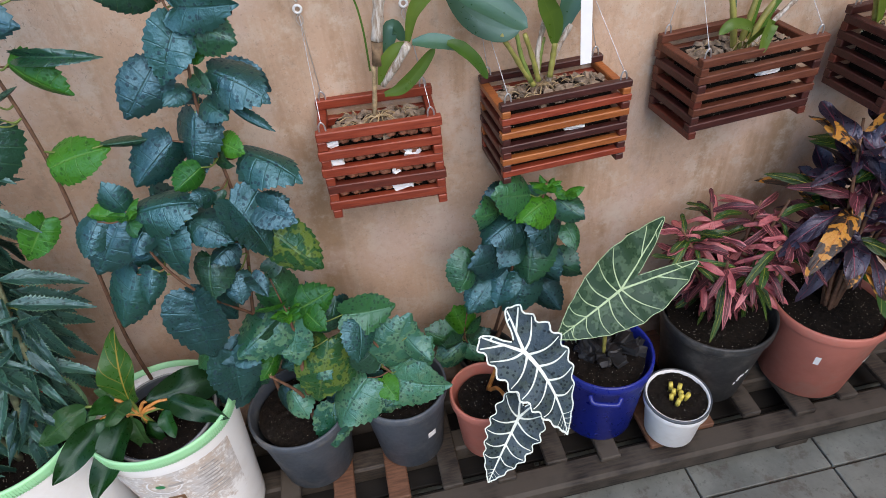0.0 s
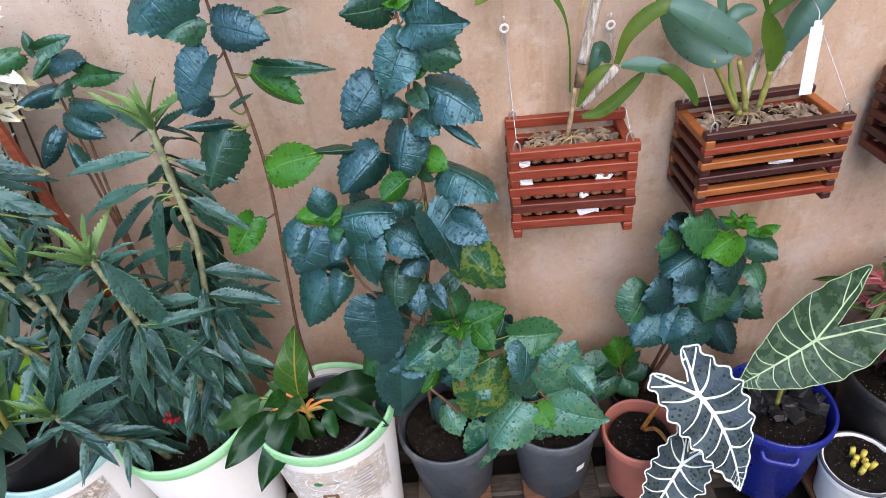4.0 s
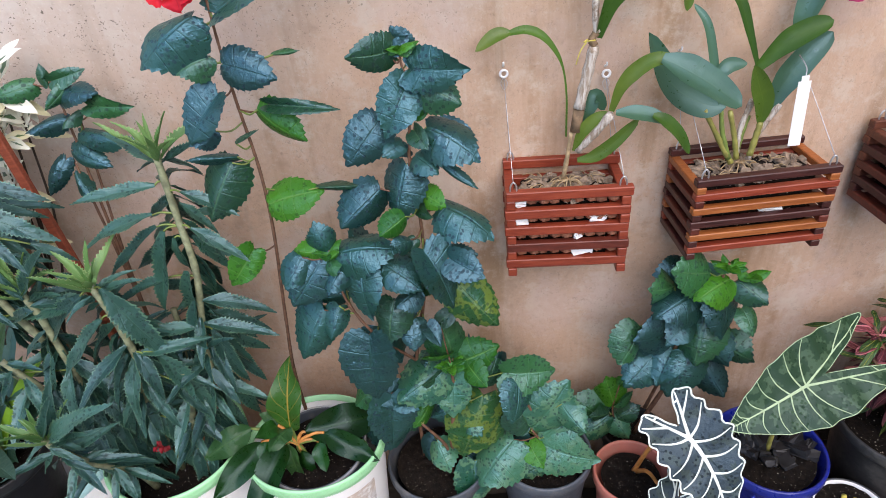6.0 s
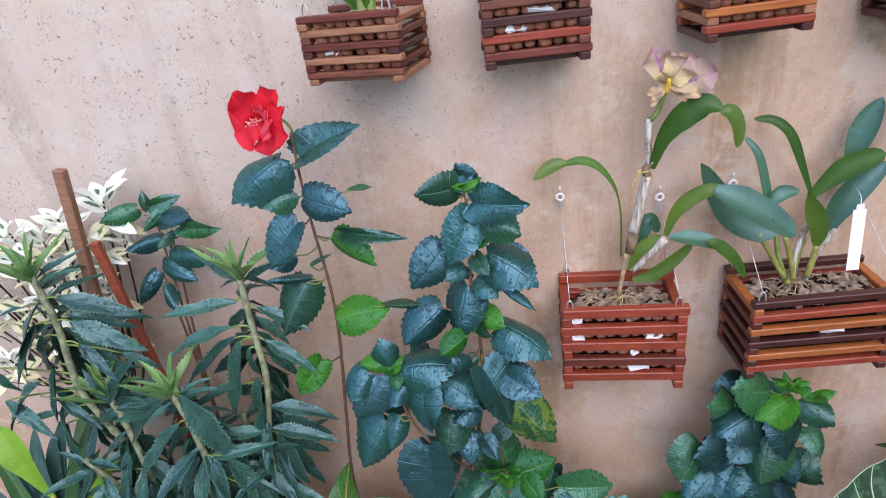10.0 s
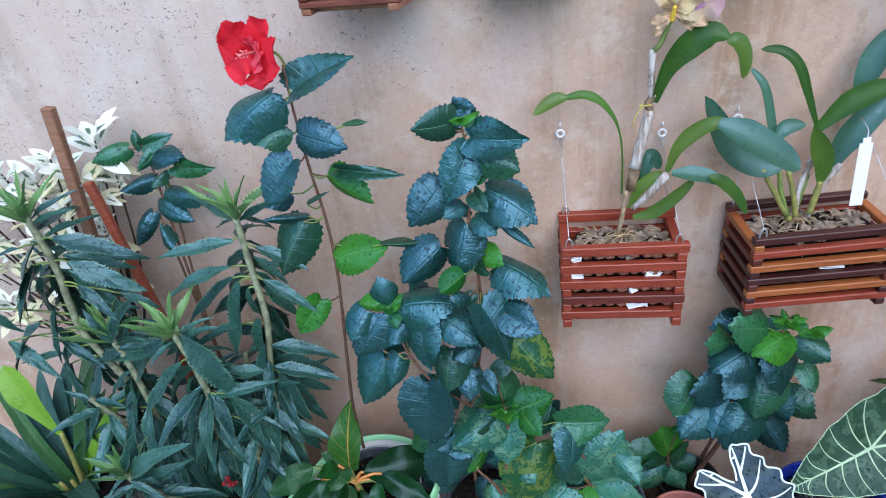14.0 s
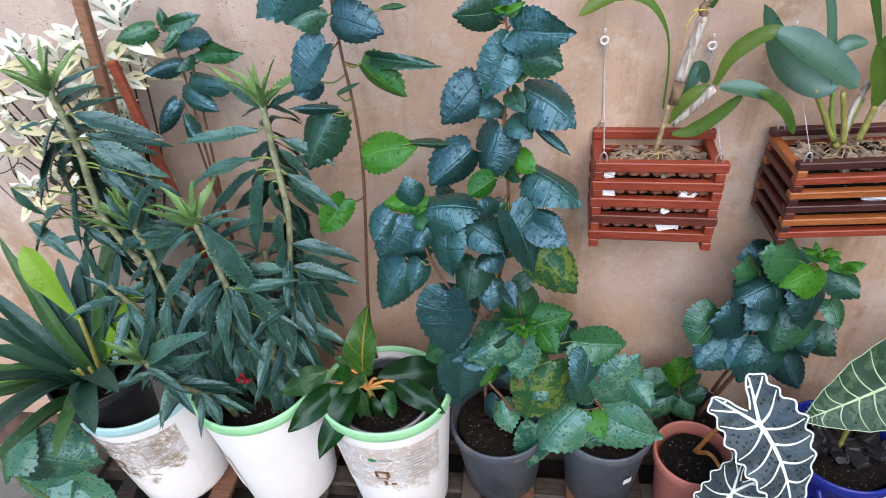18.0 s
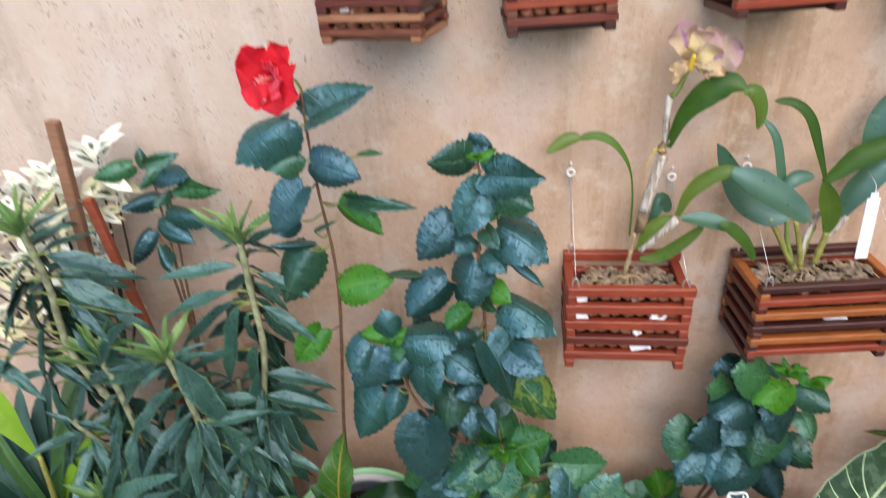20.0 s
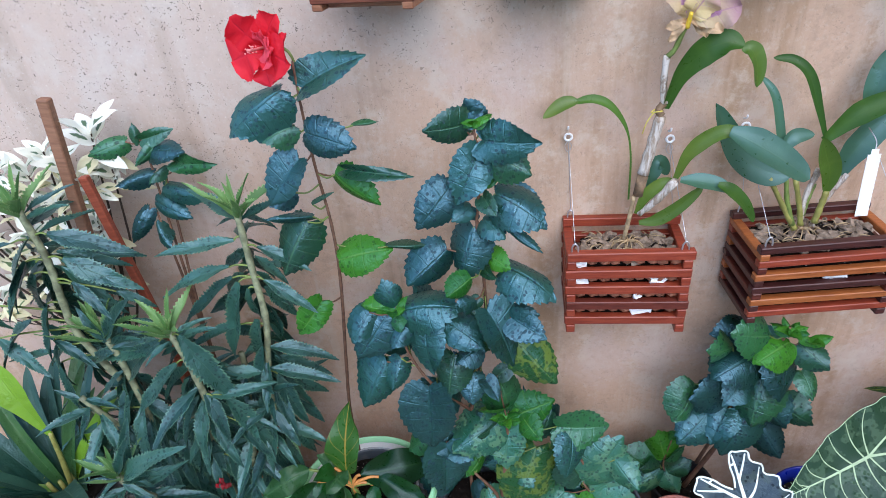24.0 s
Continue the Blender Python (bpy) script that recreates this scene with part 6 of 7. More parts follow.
SHRUB = [
    (-0.348, 1.208, -0.425, -0.120, 1.199, "hib"),
    (-0.347, 1.250, -0.253, -0.120, 1.264, "hib"),
    (-0.347, 1.273, -0.282, -0.081, 1.287, "hib_mid"),
    (-0.300, 1.228, -0.205, -0.120, 1.220, "hib_mid"),
    (-0.384, 1.133, -0.431, -0.120, 1.068, "hib"),
    (-0.355, 1.265, -0.362, -0.081, 1.306, "hib_mid"),
    (-0.378, 1.271, -0.446, -0.120, 1.254, "hib_mid"),
    (-0.338, 1.180, -0.246, -0.120, 1.161, "hib"),
    (-0.365, 1.149, -0.284, -0.120, 1.121, "hib"),
    (-0.323, 1.264, -0.363, -0.120, 1.229, "hib_mid"),
    (-0.382, 1.102, -0.352, -0.120, 1.050, "hib"),
    (-0.324, 1.220, -0.352, -0.120, 1.194, "hib_mid"),
]


def dark_shrub():
    base = Vector((-0.40, -0.07, 0.10))
    p = thing("dark_shrub", "woody shrub with glossy dark green leaves", "plant", base)
    along = []
    for tip in ((-0.347, -0.085, 1.275), (-0.33, -0.085, 1.20), (-0.375, -0.085, 1.13)):
        path = [base + Vector((0, 0, 0.02)), Vector((-0.385, -0.075, 0.75)), Vector(tip)]
        part("branch", tube([q - base for q in path], 0.006, 0.002, 6, 6), MAT["stem_red"], p, "thin brown branch")
        along += smooth_path(path, 8)
    leafy(p, SHRUB, along, -0.09, 14, 0.56, 0.98)


dark_shrub()


def rusty_wire():
    rg = random.Random(33)
    w = thing("rusty_wire", "tangle of thin rusty wire hanging beside the shrub", "wire", (-0.86, -0.06, 0.90))
    for k in range(5):
        x, z = rg.uniform(-0.06, 0.06), rg.uniform(-0.05, 0.14)
        pts = [(x + 0.05 * math.cos(i * 1.1 + k) + 0.02 * i, rg.uniform(-0.02, 0.0), z + 0.05 * math.sin(i * 1.1 + k) - 0.02 * i) for i in range(5)]
        part("strand", tube(pts, 0.0013, 0.0011, 5, 6), MAT["twig"], w)


rusty_wire()


def low_plant():
    rg = random.Random(15)
    base = Vector((-0.93, -0.40, 0.10))
    p = thing("low_leafy_plant", "low plant with broad blue-green leaves beside the bucket", "plant", base)
    for x, z, L, a, kind in ((-0.84, 0.50, 0.13, 120, "hib_mid"), (-0.76, 0.43, 0.16, -30, "hib_pale"), (-0.83, 0.36, 0.17, -70, "hib_pale"), (-0.75, 0.29, 0.16, -50, "hib_pale"), (-0.88, 0.43, 0.15, 200, "hib_mid"), (-0.86, 0.28, 0.15, 230, "hib_mid")):
        e, f, nr = face_basis(radians(45) + rg.uniform(-0.2, 0.2), rg.uniform(-0.2, 0.2))
        way = e * math.cos(radians(a)) + f * math.sin(radians(a))
        b = Vector((x, -0.44, z)) - way * L * 0.5
        set_leaf(p, "leaf", rg.choice(LEAF[kind]), b, way, nr, L, 0.9)
        part("stem", tube([Vector((0.08, -0.02, 0.02)), (b - base) * 0.6 + Vector((0.03, 0, -0.02)), b - base], 0.003, 0.0018, 6, 4), MAT["stem_green"], p)


low_plant()


# ---- alocasias ----
def alocasia_blade(outer, i_tip, i_mid, width, veins, scallop, sway=0.0, thick=1.0, edge=0.009):
    """Arrow-shaped blade of length 1 from the petiole to the tip, with raised veins and margin; outer runs from the notch round one lobe to the tip."""
    per = 5
    tip_l = Vector(outer[i_tip])
    o3 = [Vector((max(0.0, q.x), q.y)) for q in smooth_path([(x, y, 0) for x, y in outer], per)]
    n = len(o3)
    it, im = i_tip * per, i_mid * per
    for i, q in enumerate(o3):
        if it < i < n - 4:
            o3[i] = Vector((q.x * (1 + scallop * math.cos((i - im) * 2 * math.pi / per)), q.y))

    def z(q):
        return 0.20 * abs(q.x) - 0.12 * max(0, q.y) ** 2 - 0.10 * min(0, q.y) ** 2 + 0.03 * math.sin(q.y * 16) * abs(q.x) / width

    ribs = []
    for i, q in enumerate(o3):
        if i <= it:
            ribs.append(tip_l * 0.92 * (i / it))
        elif i <= im:
            ribs.append(tip_l * 0.92 * (1 - (i - it) / (im - it)))
        else:
            ribs.append(Vector((0, (i - im) / (n - 1 - im))))
    bm = bmesh.new()
    lay = bm.loops.layers.uv.new("uv")
    M = 4
    for sgn in (-1, 1):
        grid = []
        for a, b in zip(ribs, o3):
            grid.append([bm.verts.new((sgn * q.x + sway * q.y * max(0.0, q.y), q.y, z(q))) for q in (a.lerp(b, j / M) for j in range(M + 1))])
        for g, h in zip(grid, grid[1:]):
            for j in range(M):
                f4 = (g[j], g[j + 1], h[j + 1], h[j])
                try:
                    f = bm.faces.new(f4 if sgn > 0 else f4[::-1])
                except ValueError:
                    continue
                for l in f.loops:
                    l[lay].uv = (0.5 + 0.5 * l.vert.co.x / width, 0.5 + 0.4 * l.vert.co.y)
    bmesh.ops.remove_doubles(bm, verts=bm.verts, dist=0.0005)
    bmesh.ops.recalc_face_normals(bm, faces=bm.faces)
    vb = bmesh.new()

    def strip(a, b, w0, w1, bend=0.0, sgn=1, steps=7):
        pts = []
        for i in range(steps + 1):
            k = i / steps
            q = a.lerp(b, k) + Vector((0, bend * math.sin(math.pi * k)))
            pts.append(q)
        prev = None
        for i, q in enumerate(pts):
            d = (pts[min(i + 1, steps)] - pts[max(i - 1, 0)]).normalized()
            nx = Vector((-d.y, d.x))
            w = (w0 + (w1 - w0) * i / steps) * (thick if steps > 1 else 1.0)
            row = []
            for c, up in ((-1, 0.002), (0, 0.008), (1, 0.002)):
                r = q + nx * w * c
                row.append(vb.verts.new((sgn * r.x + sway * r.y * max(0.0, r.y), r.y, z(Vector((abs(r.x), r.y))) + up)))
            if prev:
                vb.faces.new((prev[0], prev[1], row[1], row[0]))
                vb.faces.new((prev[1], prev[2], row[2], row[1]))
            prev = row
    strip(Vector((0, 0.0)), Vector((0, 0.98)), 0.028, 0.007, steps=14)
    for sgn in (-1, 1):
        strip(Vector((0, 0)), tip_l * 0.95, 0.022, 0.009, 0.0, sgn)
        for k, end in ((0.45, i_tip + 1), (0.78, i_tip - 1)):
            strip(tip_l * k, Vector(outer[end]) * 0.97, 0.014, 0.008, 0.0, sgn)
        for y0, end in veins:
            strip(Vector((0, y0)), Vector(outer[end]) * 0.98, 0.017 - 0.010 * y0, 0.006, 0.045, sgn)
        for k in range(4):
            y0 = 0.78 + 0.045 * k
            strip(Vector((0, y0)), Vector((0.62 * width * (1 - y0) / 0.4, y0 + 0.05)), 0.004, 0.002, 0.01, sgn)
        for a, b in zip(o3[1:], o3[2:]):
            strip(a * 0.99, b * 0.99, edge, edge, 0, sgn, 1)
    return finish(bm), finish(vb)


def alocasia(label, base, leaves, material, vein, stalk):
    p = thing("alocasia", label, "plant", base, "alocasias")
    for i, (at, way, nr, L, broad, shape) in enumerate(leaves):
        blade, veins = shape
        lf = set_leaf(p, "leaf", coloured(blade, MAT[material]), at, way, nr, L, broad)
        v = new("venation", coloured(veins, MAT[vein]))
        v.parent = lf
        v["label"] = "raised pale veins and margin"
        q = Vector(at) - Vector(base)
        back = -Vector(nr).normalized() * 0.02
        part("petiole", tube([(0.004 * i, 0, -0.01), q * 0.5 + Vector((0.0, 0.02, 0.02)), q + back * 0.3], 0.0055, 0.0032, 8, 6), MAT[stalk], p, "fleshy leaf stalk")


OUT_A = [(0, -0.15), (0.065, -0.25), (0.115, -0.37), (0.205, -0.46), (0.310, -0.39), (0.330, -0.21), (0.375, -0.03), (0.38, 0.15), (0.355, 0.33), (0.305, 0.49), (0.235, 0.65), (0.145, 0.80), (0.065, 0.91), (0.0, 1.0)]
OUT_B = [(0, -0.27), (0.07, -0.46), (0.20, -0.78), (0.35, -1.02), (0.43, -0.75), (0.47, -0.48), (0.485, -0.22), (0.46, 0.06), (0.40, 0.28), (0.33, 0.47), (0.24, 0.65), (0.14, 0.82), (0.06, 0.93), (0.0, 1.0)]
POLLY = alocasia_blade(OUT_A, 3, 6, 0.385, [(0.0, 5), (0.05, 7), (0.22, 8), (0.40, 9), (0.58, 10)], 0.085, 0.34, 0.85)
POLLY2 = alocasia_blade(OUT_A, 3, 6, 0.385, [(0.0, 5), (0.05, 7), (0.22, 8), (0.40, 9), (0.58, 10)], 0.085, -0.06, 0.85)
BROAD = alocasia_blade(OUT_B, 3, 7, 0.485, [(0.0, 6), (0.05, 7), (0.20, 8), (0.36, 9), (0.54, 10), (0.72, 11)], 0.012, 0.0, 0.62, 0.0045)
def turned(way, nr, degrees):
    """way turned about nr, towards its right as seen from the front."""
    w, n = Vector(way).normalized(), Vector(nr).normalized()
    return w * math.cos(radians(degrees)) - w.cross(n).normalized() * math.sin(radians(degrees))


alocasia("alocasia with dark arrow leaves and bold white veins", (0.665, -0.225, 0.300),
         [((0.722, -0.335, 0.549), turned((0.084, -0.122, -0.122), (-0.08, -0.72, 0.70), 10), Vector((-0.08, -0.72, 0.70)), 0.190, 1.02, POLLY),
          ((0.700, -0.370, 0.371), Vector((-0.100, -0.083, -0.099)), Vector((0.0, -0.77, 0.64)), 0.163, 0.95, POLLY2)], "alo", "vein_white", "stem_orange")
alocasia("alocasia with one large green arrow leaf, pale veined", (0.955, -0.235, 0.352),
         [((0.939, -0.300, 0.636), Vector((-0.150, -0.053, -0.053)), Vector((0.05, -0.71, 0.70)), 0.168, 1.0, BROAD)], "alo_green", "vein_lime", "stem_yellow")


# ---- crotons ----
def even_strap(v):
    return min(1.0, 0.3 + 2.5 * v) * (1 - v ** 9) ** 0.5 if v < 1 else 0.12


CR = [leaf_mesh(even_strap, w, 14, 2, fold=f, droop=d, wave=0.35, sway=s, seed=80 + i) for i, (w, f, d, s) in enumerate([(0.095, 0.4, 0.5, 0.15), (0.080, 0.3, 0.9, -0.25), (0.105, 0.5, 0.3, 0.05), (0.085, 0.4, 1.2, 0.2)])]
CD = [leaf_mesh(ellip, w, 16, 3, fold=f, droop=d, wave=0.35, sway=s, curl=c, seed=90 + i) for i, (w, f, d, s, c) in enumerate([(0.16, 0.4, 0.35, 0.08, 0.0), (0.12, 0.3, 0.7, -0.15, 0.3), (0.19, 0.5, 0.2, 0.08, -0.2), (0.14, 0.2, 0.9, 0.15, 0.4)])]


def croton(label, base, centre, radii, count, meshes, kinds, lo, hi, seed, stems, droop):
    rg = random.Random(seed)
    p = thing("croton", label, "plant", base, "crotons")
    sets = {k: [coloured(m, MAT[k]) for m in meshes] for k in set(kinds)}
    shoots = []
    for i in range(stems):
        t = i * 2.4
        tip = Vector(centre) + Vector((math.cos(t) * radii[0] * 0.55, math.sin(t) * radii[1] * 0.5, radii[2] * rg.uniform(0.2, 0.75)))
        path = [Vector((0.01 * math.cos(t), 0.01 * math.sin(t), -0.01)), (Vector(base).lerp(tip, 0.5) - Vector(base)) + Vector((0, 0, 0.02)), tip - Vector(base)]
        part("stem", tube(path, 0.006, 0.003, 7, 5), MAT["stem_red"], p)
        shoots.append([q + Vector(base) for q in smooth_path(path, 6)])
    for i in range(count):
        sh = rg.choice(shoots)
        k = rg.uniform(0.35, 1.0)
        q = sh[int(k * (len(sh) - 1))]
        t = rg.uniform(0, 6.28)
        out = Vector((math.cos(t), math.sin(t), 0))
        way = out * 0.8 + Vector((0, 0, droop + (k - 0.55) * 1.6 + rg.uniform(-0.35, 0.35)))
        set_leaf(p, "leaf", rg.choice(sets[rg.choice(kinds)]), q, way, Vector((0, -0.3, 1)) + out * 0.35, rg.uniform(lo, hi), rg.uniform(0.9, 1.15))


croton("croton with narrow pink and dark leaves, some yellow-veined", (1.272, -0.196, 0.350), (1.27, -0.19, 0.525), (0.25, 0.15, 0.19), 360, CR, ["crot_pink", "crot_pink", "crot_rose", "crot_rose", "crot_maroon", "crot_maroon", "crot_maroon", "crot_green", "crot_green"], 0.055, 0.100, 51, 11, -0.12)
croton("croton with dark purple leaves blotched orange and red", (1.540, -0.250, 0.355), (1.56, -0.20, 0.640), (0.17, 0.13, 0.27), 110, CD, ["crot_dark", "crot_dark", "crot_dark", "crot_maroon", "crot_maroon", "crot_orange", "crot_green"], 0.11, 0.17, 52, 8, 0.30)


# ---- orchids ----
def ribbon(pts, width, shape, nrm=(0, -0.6, 0.8), fold=0.3, nu=3, per=7, twist=0.0):
    """A leathery leaf along a path; width is its half-width."""
    path = smooth_path(pts, per)
    n = len(path)
    bm = bmesh.new()
    lay = bm.loops.layers.uv.new("uv")
    rows = []
    for i, q in enumerate(path):
        v = i / (n - 1)
        d = (path[min(i + 1, n - 1)] - path[max(i - 1, 0)]).normalized()
        x = d.cross(Vector(nrm)).normalized()
        z = x.cross(d)
        x.rotate(Matrix.Rotation(twist * v, 3, d))
        z.rotate(Matrix.Rotation(twist * v, 3, d))
        w = max(0.0006, width * shape(v))
        rows.append([(bm.verts.new(q + x * w * j / nu + z * fold * w * (j / nu) ** 2), (0.5 + 0.5 * j / nu, v)) for j in range(-nu, nu + 1)])
    for a, b in zip(rows, rows[1:]):
        for j in range(2 * nu):
            c4 = (a[j], a[j + 1], b[j + 1], b[j])
            f = bm.faces.new([c[0] for c in c4])
            for l, c in zip(f.loops, c4):
                l[lay].uv = c[1]
    return bm


def even(v):
    return min(1.0, 0.35 + 1.6 * v) * (1 - v ** 5) ** 0.5 if v < 1 else 0.0


def arch(v):
    return min(1.0, 0.30 + 1.5 * v) * (1 - 0.75 * max(0.0, (v - 0.6) / 0.4) ** 2)


def late(v):
    return (0.22 + 0.78 * min(1.0, max(0.0, (v - 0.35) / 0.35))) * (1 - max(0.0, (v - 0.75) / 0.25) ** 2.2) ** 0.6 if v < 1 else 0.0


def orchid(label, base, leaves, bulbs, seed=0):
    o = thing("orchid", label, "orchid", base, "orchids")
    bv = Vector(base)
    for pts, w, shp, mat, nr in leaves:
        part("leaf", ribbon([Vector(q) - bv for q in pts], w, shp, nr), MAT[mat], o)
    for pts, r0, r1, mat in bulbs:
        part("pseudobulb", tube([Vector(q) - bv for q in pts], r0 * (0.85 if mat == "papery" else 1), r1 * (0.85 if mat == "papery" else 1), 10, 5, None, 0.12), MAT[mat], o, "jointed cane, partly sheathed" if mat == "papery" else "")
    rt = bmesh.new()
    rg = random.Random(seed)
    for i in range(12):
        t = i * 0.55
        r = rg.uniform(0.02, 0.05)
        tube([(0, 0, 0.012), (r * 0.5 * math.cos(t), r * 0.4 * math.sin(t), 0.014), (r * math.cos(t), r * 0.7 * math.sin(t), -0.004)], 0.0014, 0.001, 6, 4, rt)
    tagged(part("root_tangle", rt, MAT["straw"], o, "pale aerial roots"), kind="stuff")
    return o


FR = (0, -0.85, 0.5)
orchid("orchid with a papery cane, arching leaves and a fading bloom", (0.520, -0.080, 0.985), [
    ([(0.561, -0.082, 1.258), (0.578, -0.090, 1.316), (0.607, -0.099, 1.353), (0.636, -0.107, 1.367), (0.658, -0.115, 1.362)], 0.021, arch, "orchid", (0.3, -0.8, 0.5)),
    ([(0.657, -0.114, 1.359), (0.669, -0.119, 1.356), (0.680, -0.123, 1.334), (0.683, -0.128, 1.300)], 0.016, even, "orchid_olive", (0.5, -0.8, 0.3)),
    ([(0.516, -0.070, 1.082), (0.515, -0.067, 1.163), (0.505, -0.064, 1.218), (0.479, -0.061, 1.258), (0.448, -0.058, 1.274), (0.411, -0.055, 1.269)], 0.008, late, "orchid", (0, -0.75, 0.6)),
    ([(0.424, -0.055, 1.272), (0.396, -0.058, 1.269), (0.362, -0.062, 1.248)], 0.012, ellip, "orchid_olive", (0, -0.75, 0.6)),
    ([(0.585, -0.105, 1.139), (0.597, -0.114, 1.185), (0.620, -0.122, 1.215), (0.647, -0.131, 1.231), (0.680, -0.140, 1.227)], 0.013, even, "orchid_olive", (0, -0.8, 0.6)),
    ([(0.651, -0.138, 1.234), (0.680, -0.147, 1.220), (0.727, -0.156, 1.191), (0.777, -0.165, 1.154)], 0.026, even, "orchid_blue", (0, -0.7, 0.7)),
    ([(0.534, -0.090, 1.043), (0.562, -0.100, 1.053), (0.593, -0.110, 1.082), (0.629, -0.120, 1.127)], 0.012, even, "orchid_olive", (0, -0.8, 0.6)),
    ([(0.528, -0.085, 1.060), (0.541, -0.090, 1.098), (0.563, -0.095, 1.123), (0.587, -0.100, 1.131)], 0.011, even, "orchid_olive", (0, -0.8, 0.6)),
    ([(0.592, -0.110, 1.137), (0.615, -0.118, 1.138), (0.646, -0.127, 1.134), (0.669, -0.135, 1.125)], 0.015, even, "orchid_blue", (0, -0.6, 0.8)),
    ([(0.647, -0.135, 1.138), (0.663, -0.140, 1.131), (0.689, -0.145, 1.106), (0.711, -0.150, 1.069)], 0.013, even, "orchid", (0.4, -0.7, 0.5)),
    ([(0.550, -0.070, 1.098), (0.554, -0.067, 1.129), (0.567, -0.063, 1.151), (0.585, -0.060, 1.123)], 0.014, even, "orchid_blue", FR)],
    [([(0.511, -0.080, 1.004), (0.518, -0.081, 1.052), (0.523, -0.082, 1.095)], 0.0045, 0.0040, "straw"),
     ([(0.530, -0.082, 1.097), (0.535, -0.082, 1.138)], 0.0085, 0.0100, "papery_dark"),
     ([(0.535, -0.082, 1.140), (0.546, -0.081, 1.195), (0.556, -0.080, 1.244)], 0.0115, 0.0105, "papery"),
     ([(0.556, -0.080, 1.246), (0.552, -0.080, 1.256), (0.559, -0.080, 1.267)], 0.0065, 0.0060, "papery_dark"),
     ([(0.559, -0.080, 1.267), (0.555, -0.081, 1.303), (0.555, -0.082, 1.347)], 0.0070, 0.0060, "papery"),
     ([(0.557, -0.083, 1.345), (0.566, -0.086, 1.358), (0.579, -0.090, 1.398)], 0.0045, 0.0038, "stem_green"),
     ([(0.534, -0.085, 1.059), (0.555, -0.097, 1.089), (0.585, -0.108, 1.135)], 0.0060, 0.0090, "papery")], 1)
tie = thing("plant_tie", "yellow twine tied round the orchid cane", "twine", (0.546, -0.092, 1.256))
part("loop", tube([(-0.008, 0, 0), (0, -0.004, 0.003), (0.009, 0.002, 0.001), (0.002, 0.014, 0.0), (-0.008, 0.006, -0.001), (-0.008, 0, 0)], 0.0012, 0.0012, 5, 4), MAT["cut_yellow"], tie)
part("end", tube([(-0.006, -0.002, 0), (-0.016, -0.006, -0.012), (-0.022, -0.004, -0.034)], 0.0012, 0.001, 5, 4), MAT["cut_yellow"], tie)


def orchid_bloom(at, kinds, size, label, seed):
    rg = random.Random(seed)
    fl = thing("orchid_flower", label, "flower", at)
    for i, (mat, a, up, k, w) in enumerate(kinds):
        me = coloured(PETAL, MAT[mat])
        way = Vector((math.cos(radians(a)), -0.25, math.sin(radians(a)))) + Vector((0, up, 0))
        set_leaf(fl, "petal", me, at, way, Vector((0.1 * rg.uniform(-1, 1), -1, 0.3)), size * k, w)
    part("column", tube([(0, 0.0, -0.012), (0, -0.006, 0), (0, -0.012, 0.012)], 0.004, 0.003, 7, 4), MAT["petal_yellow"], fl)


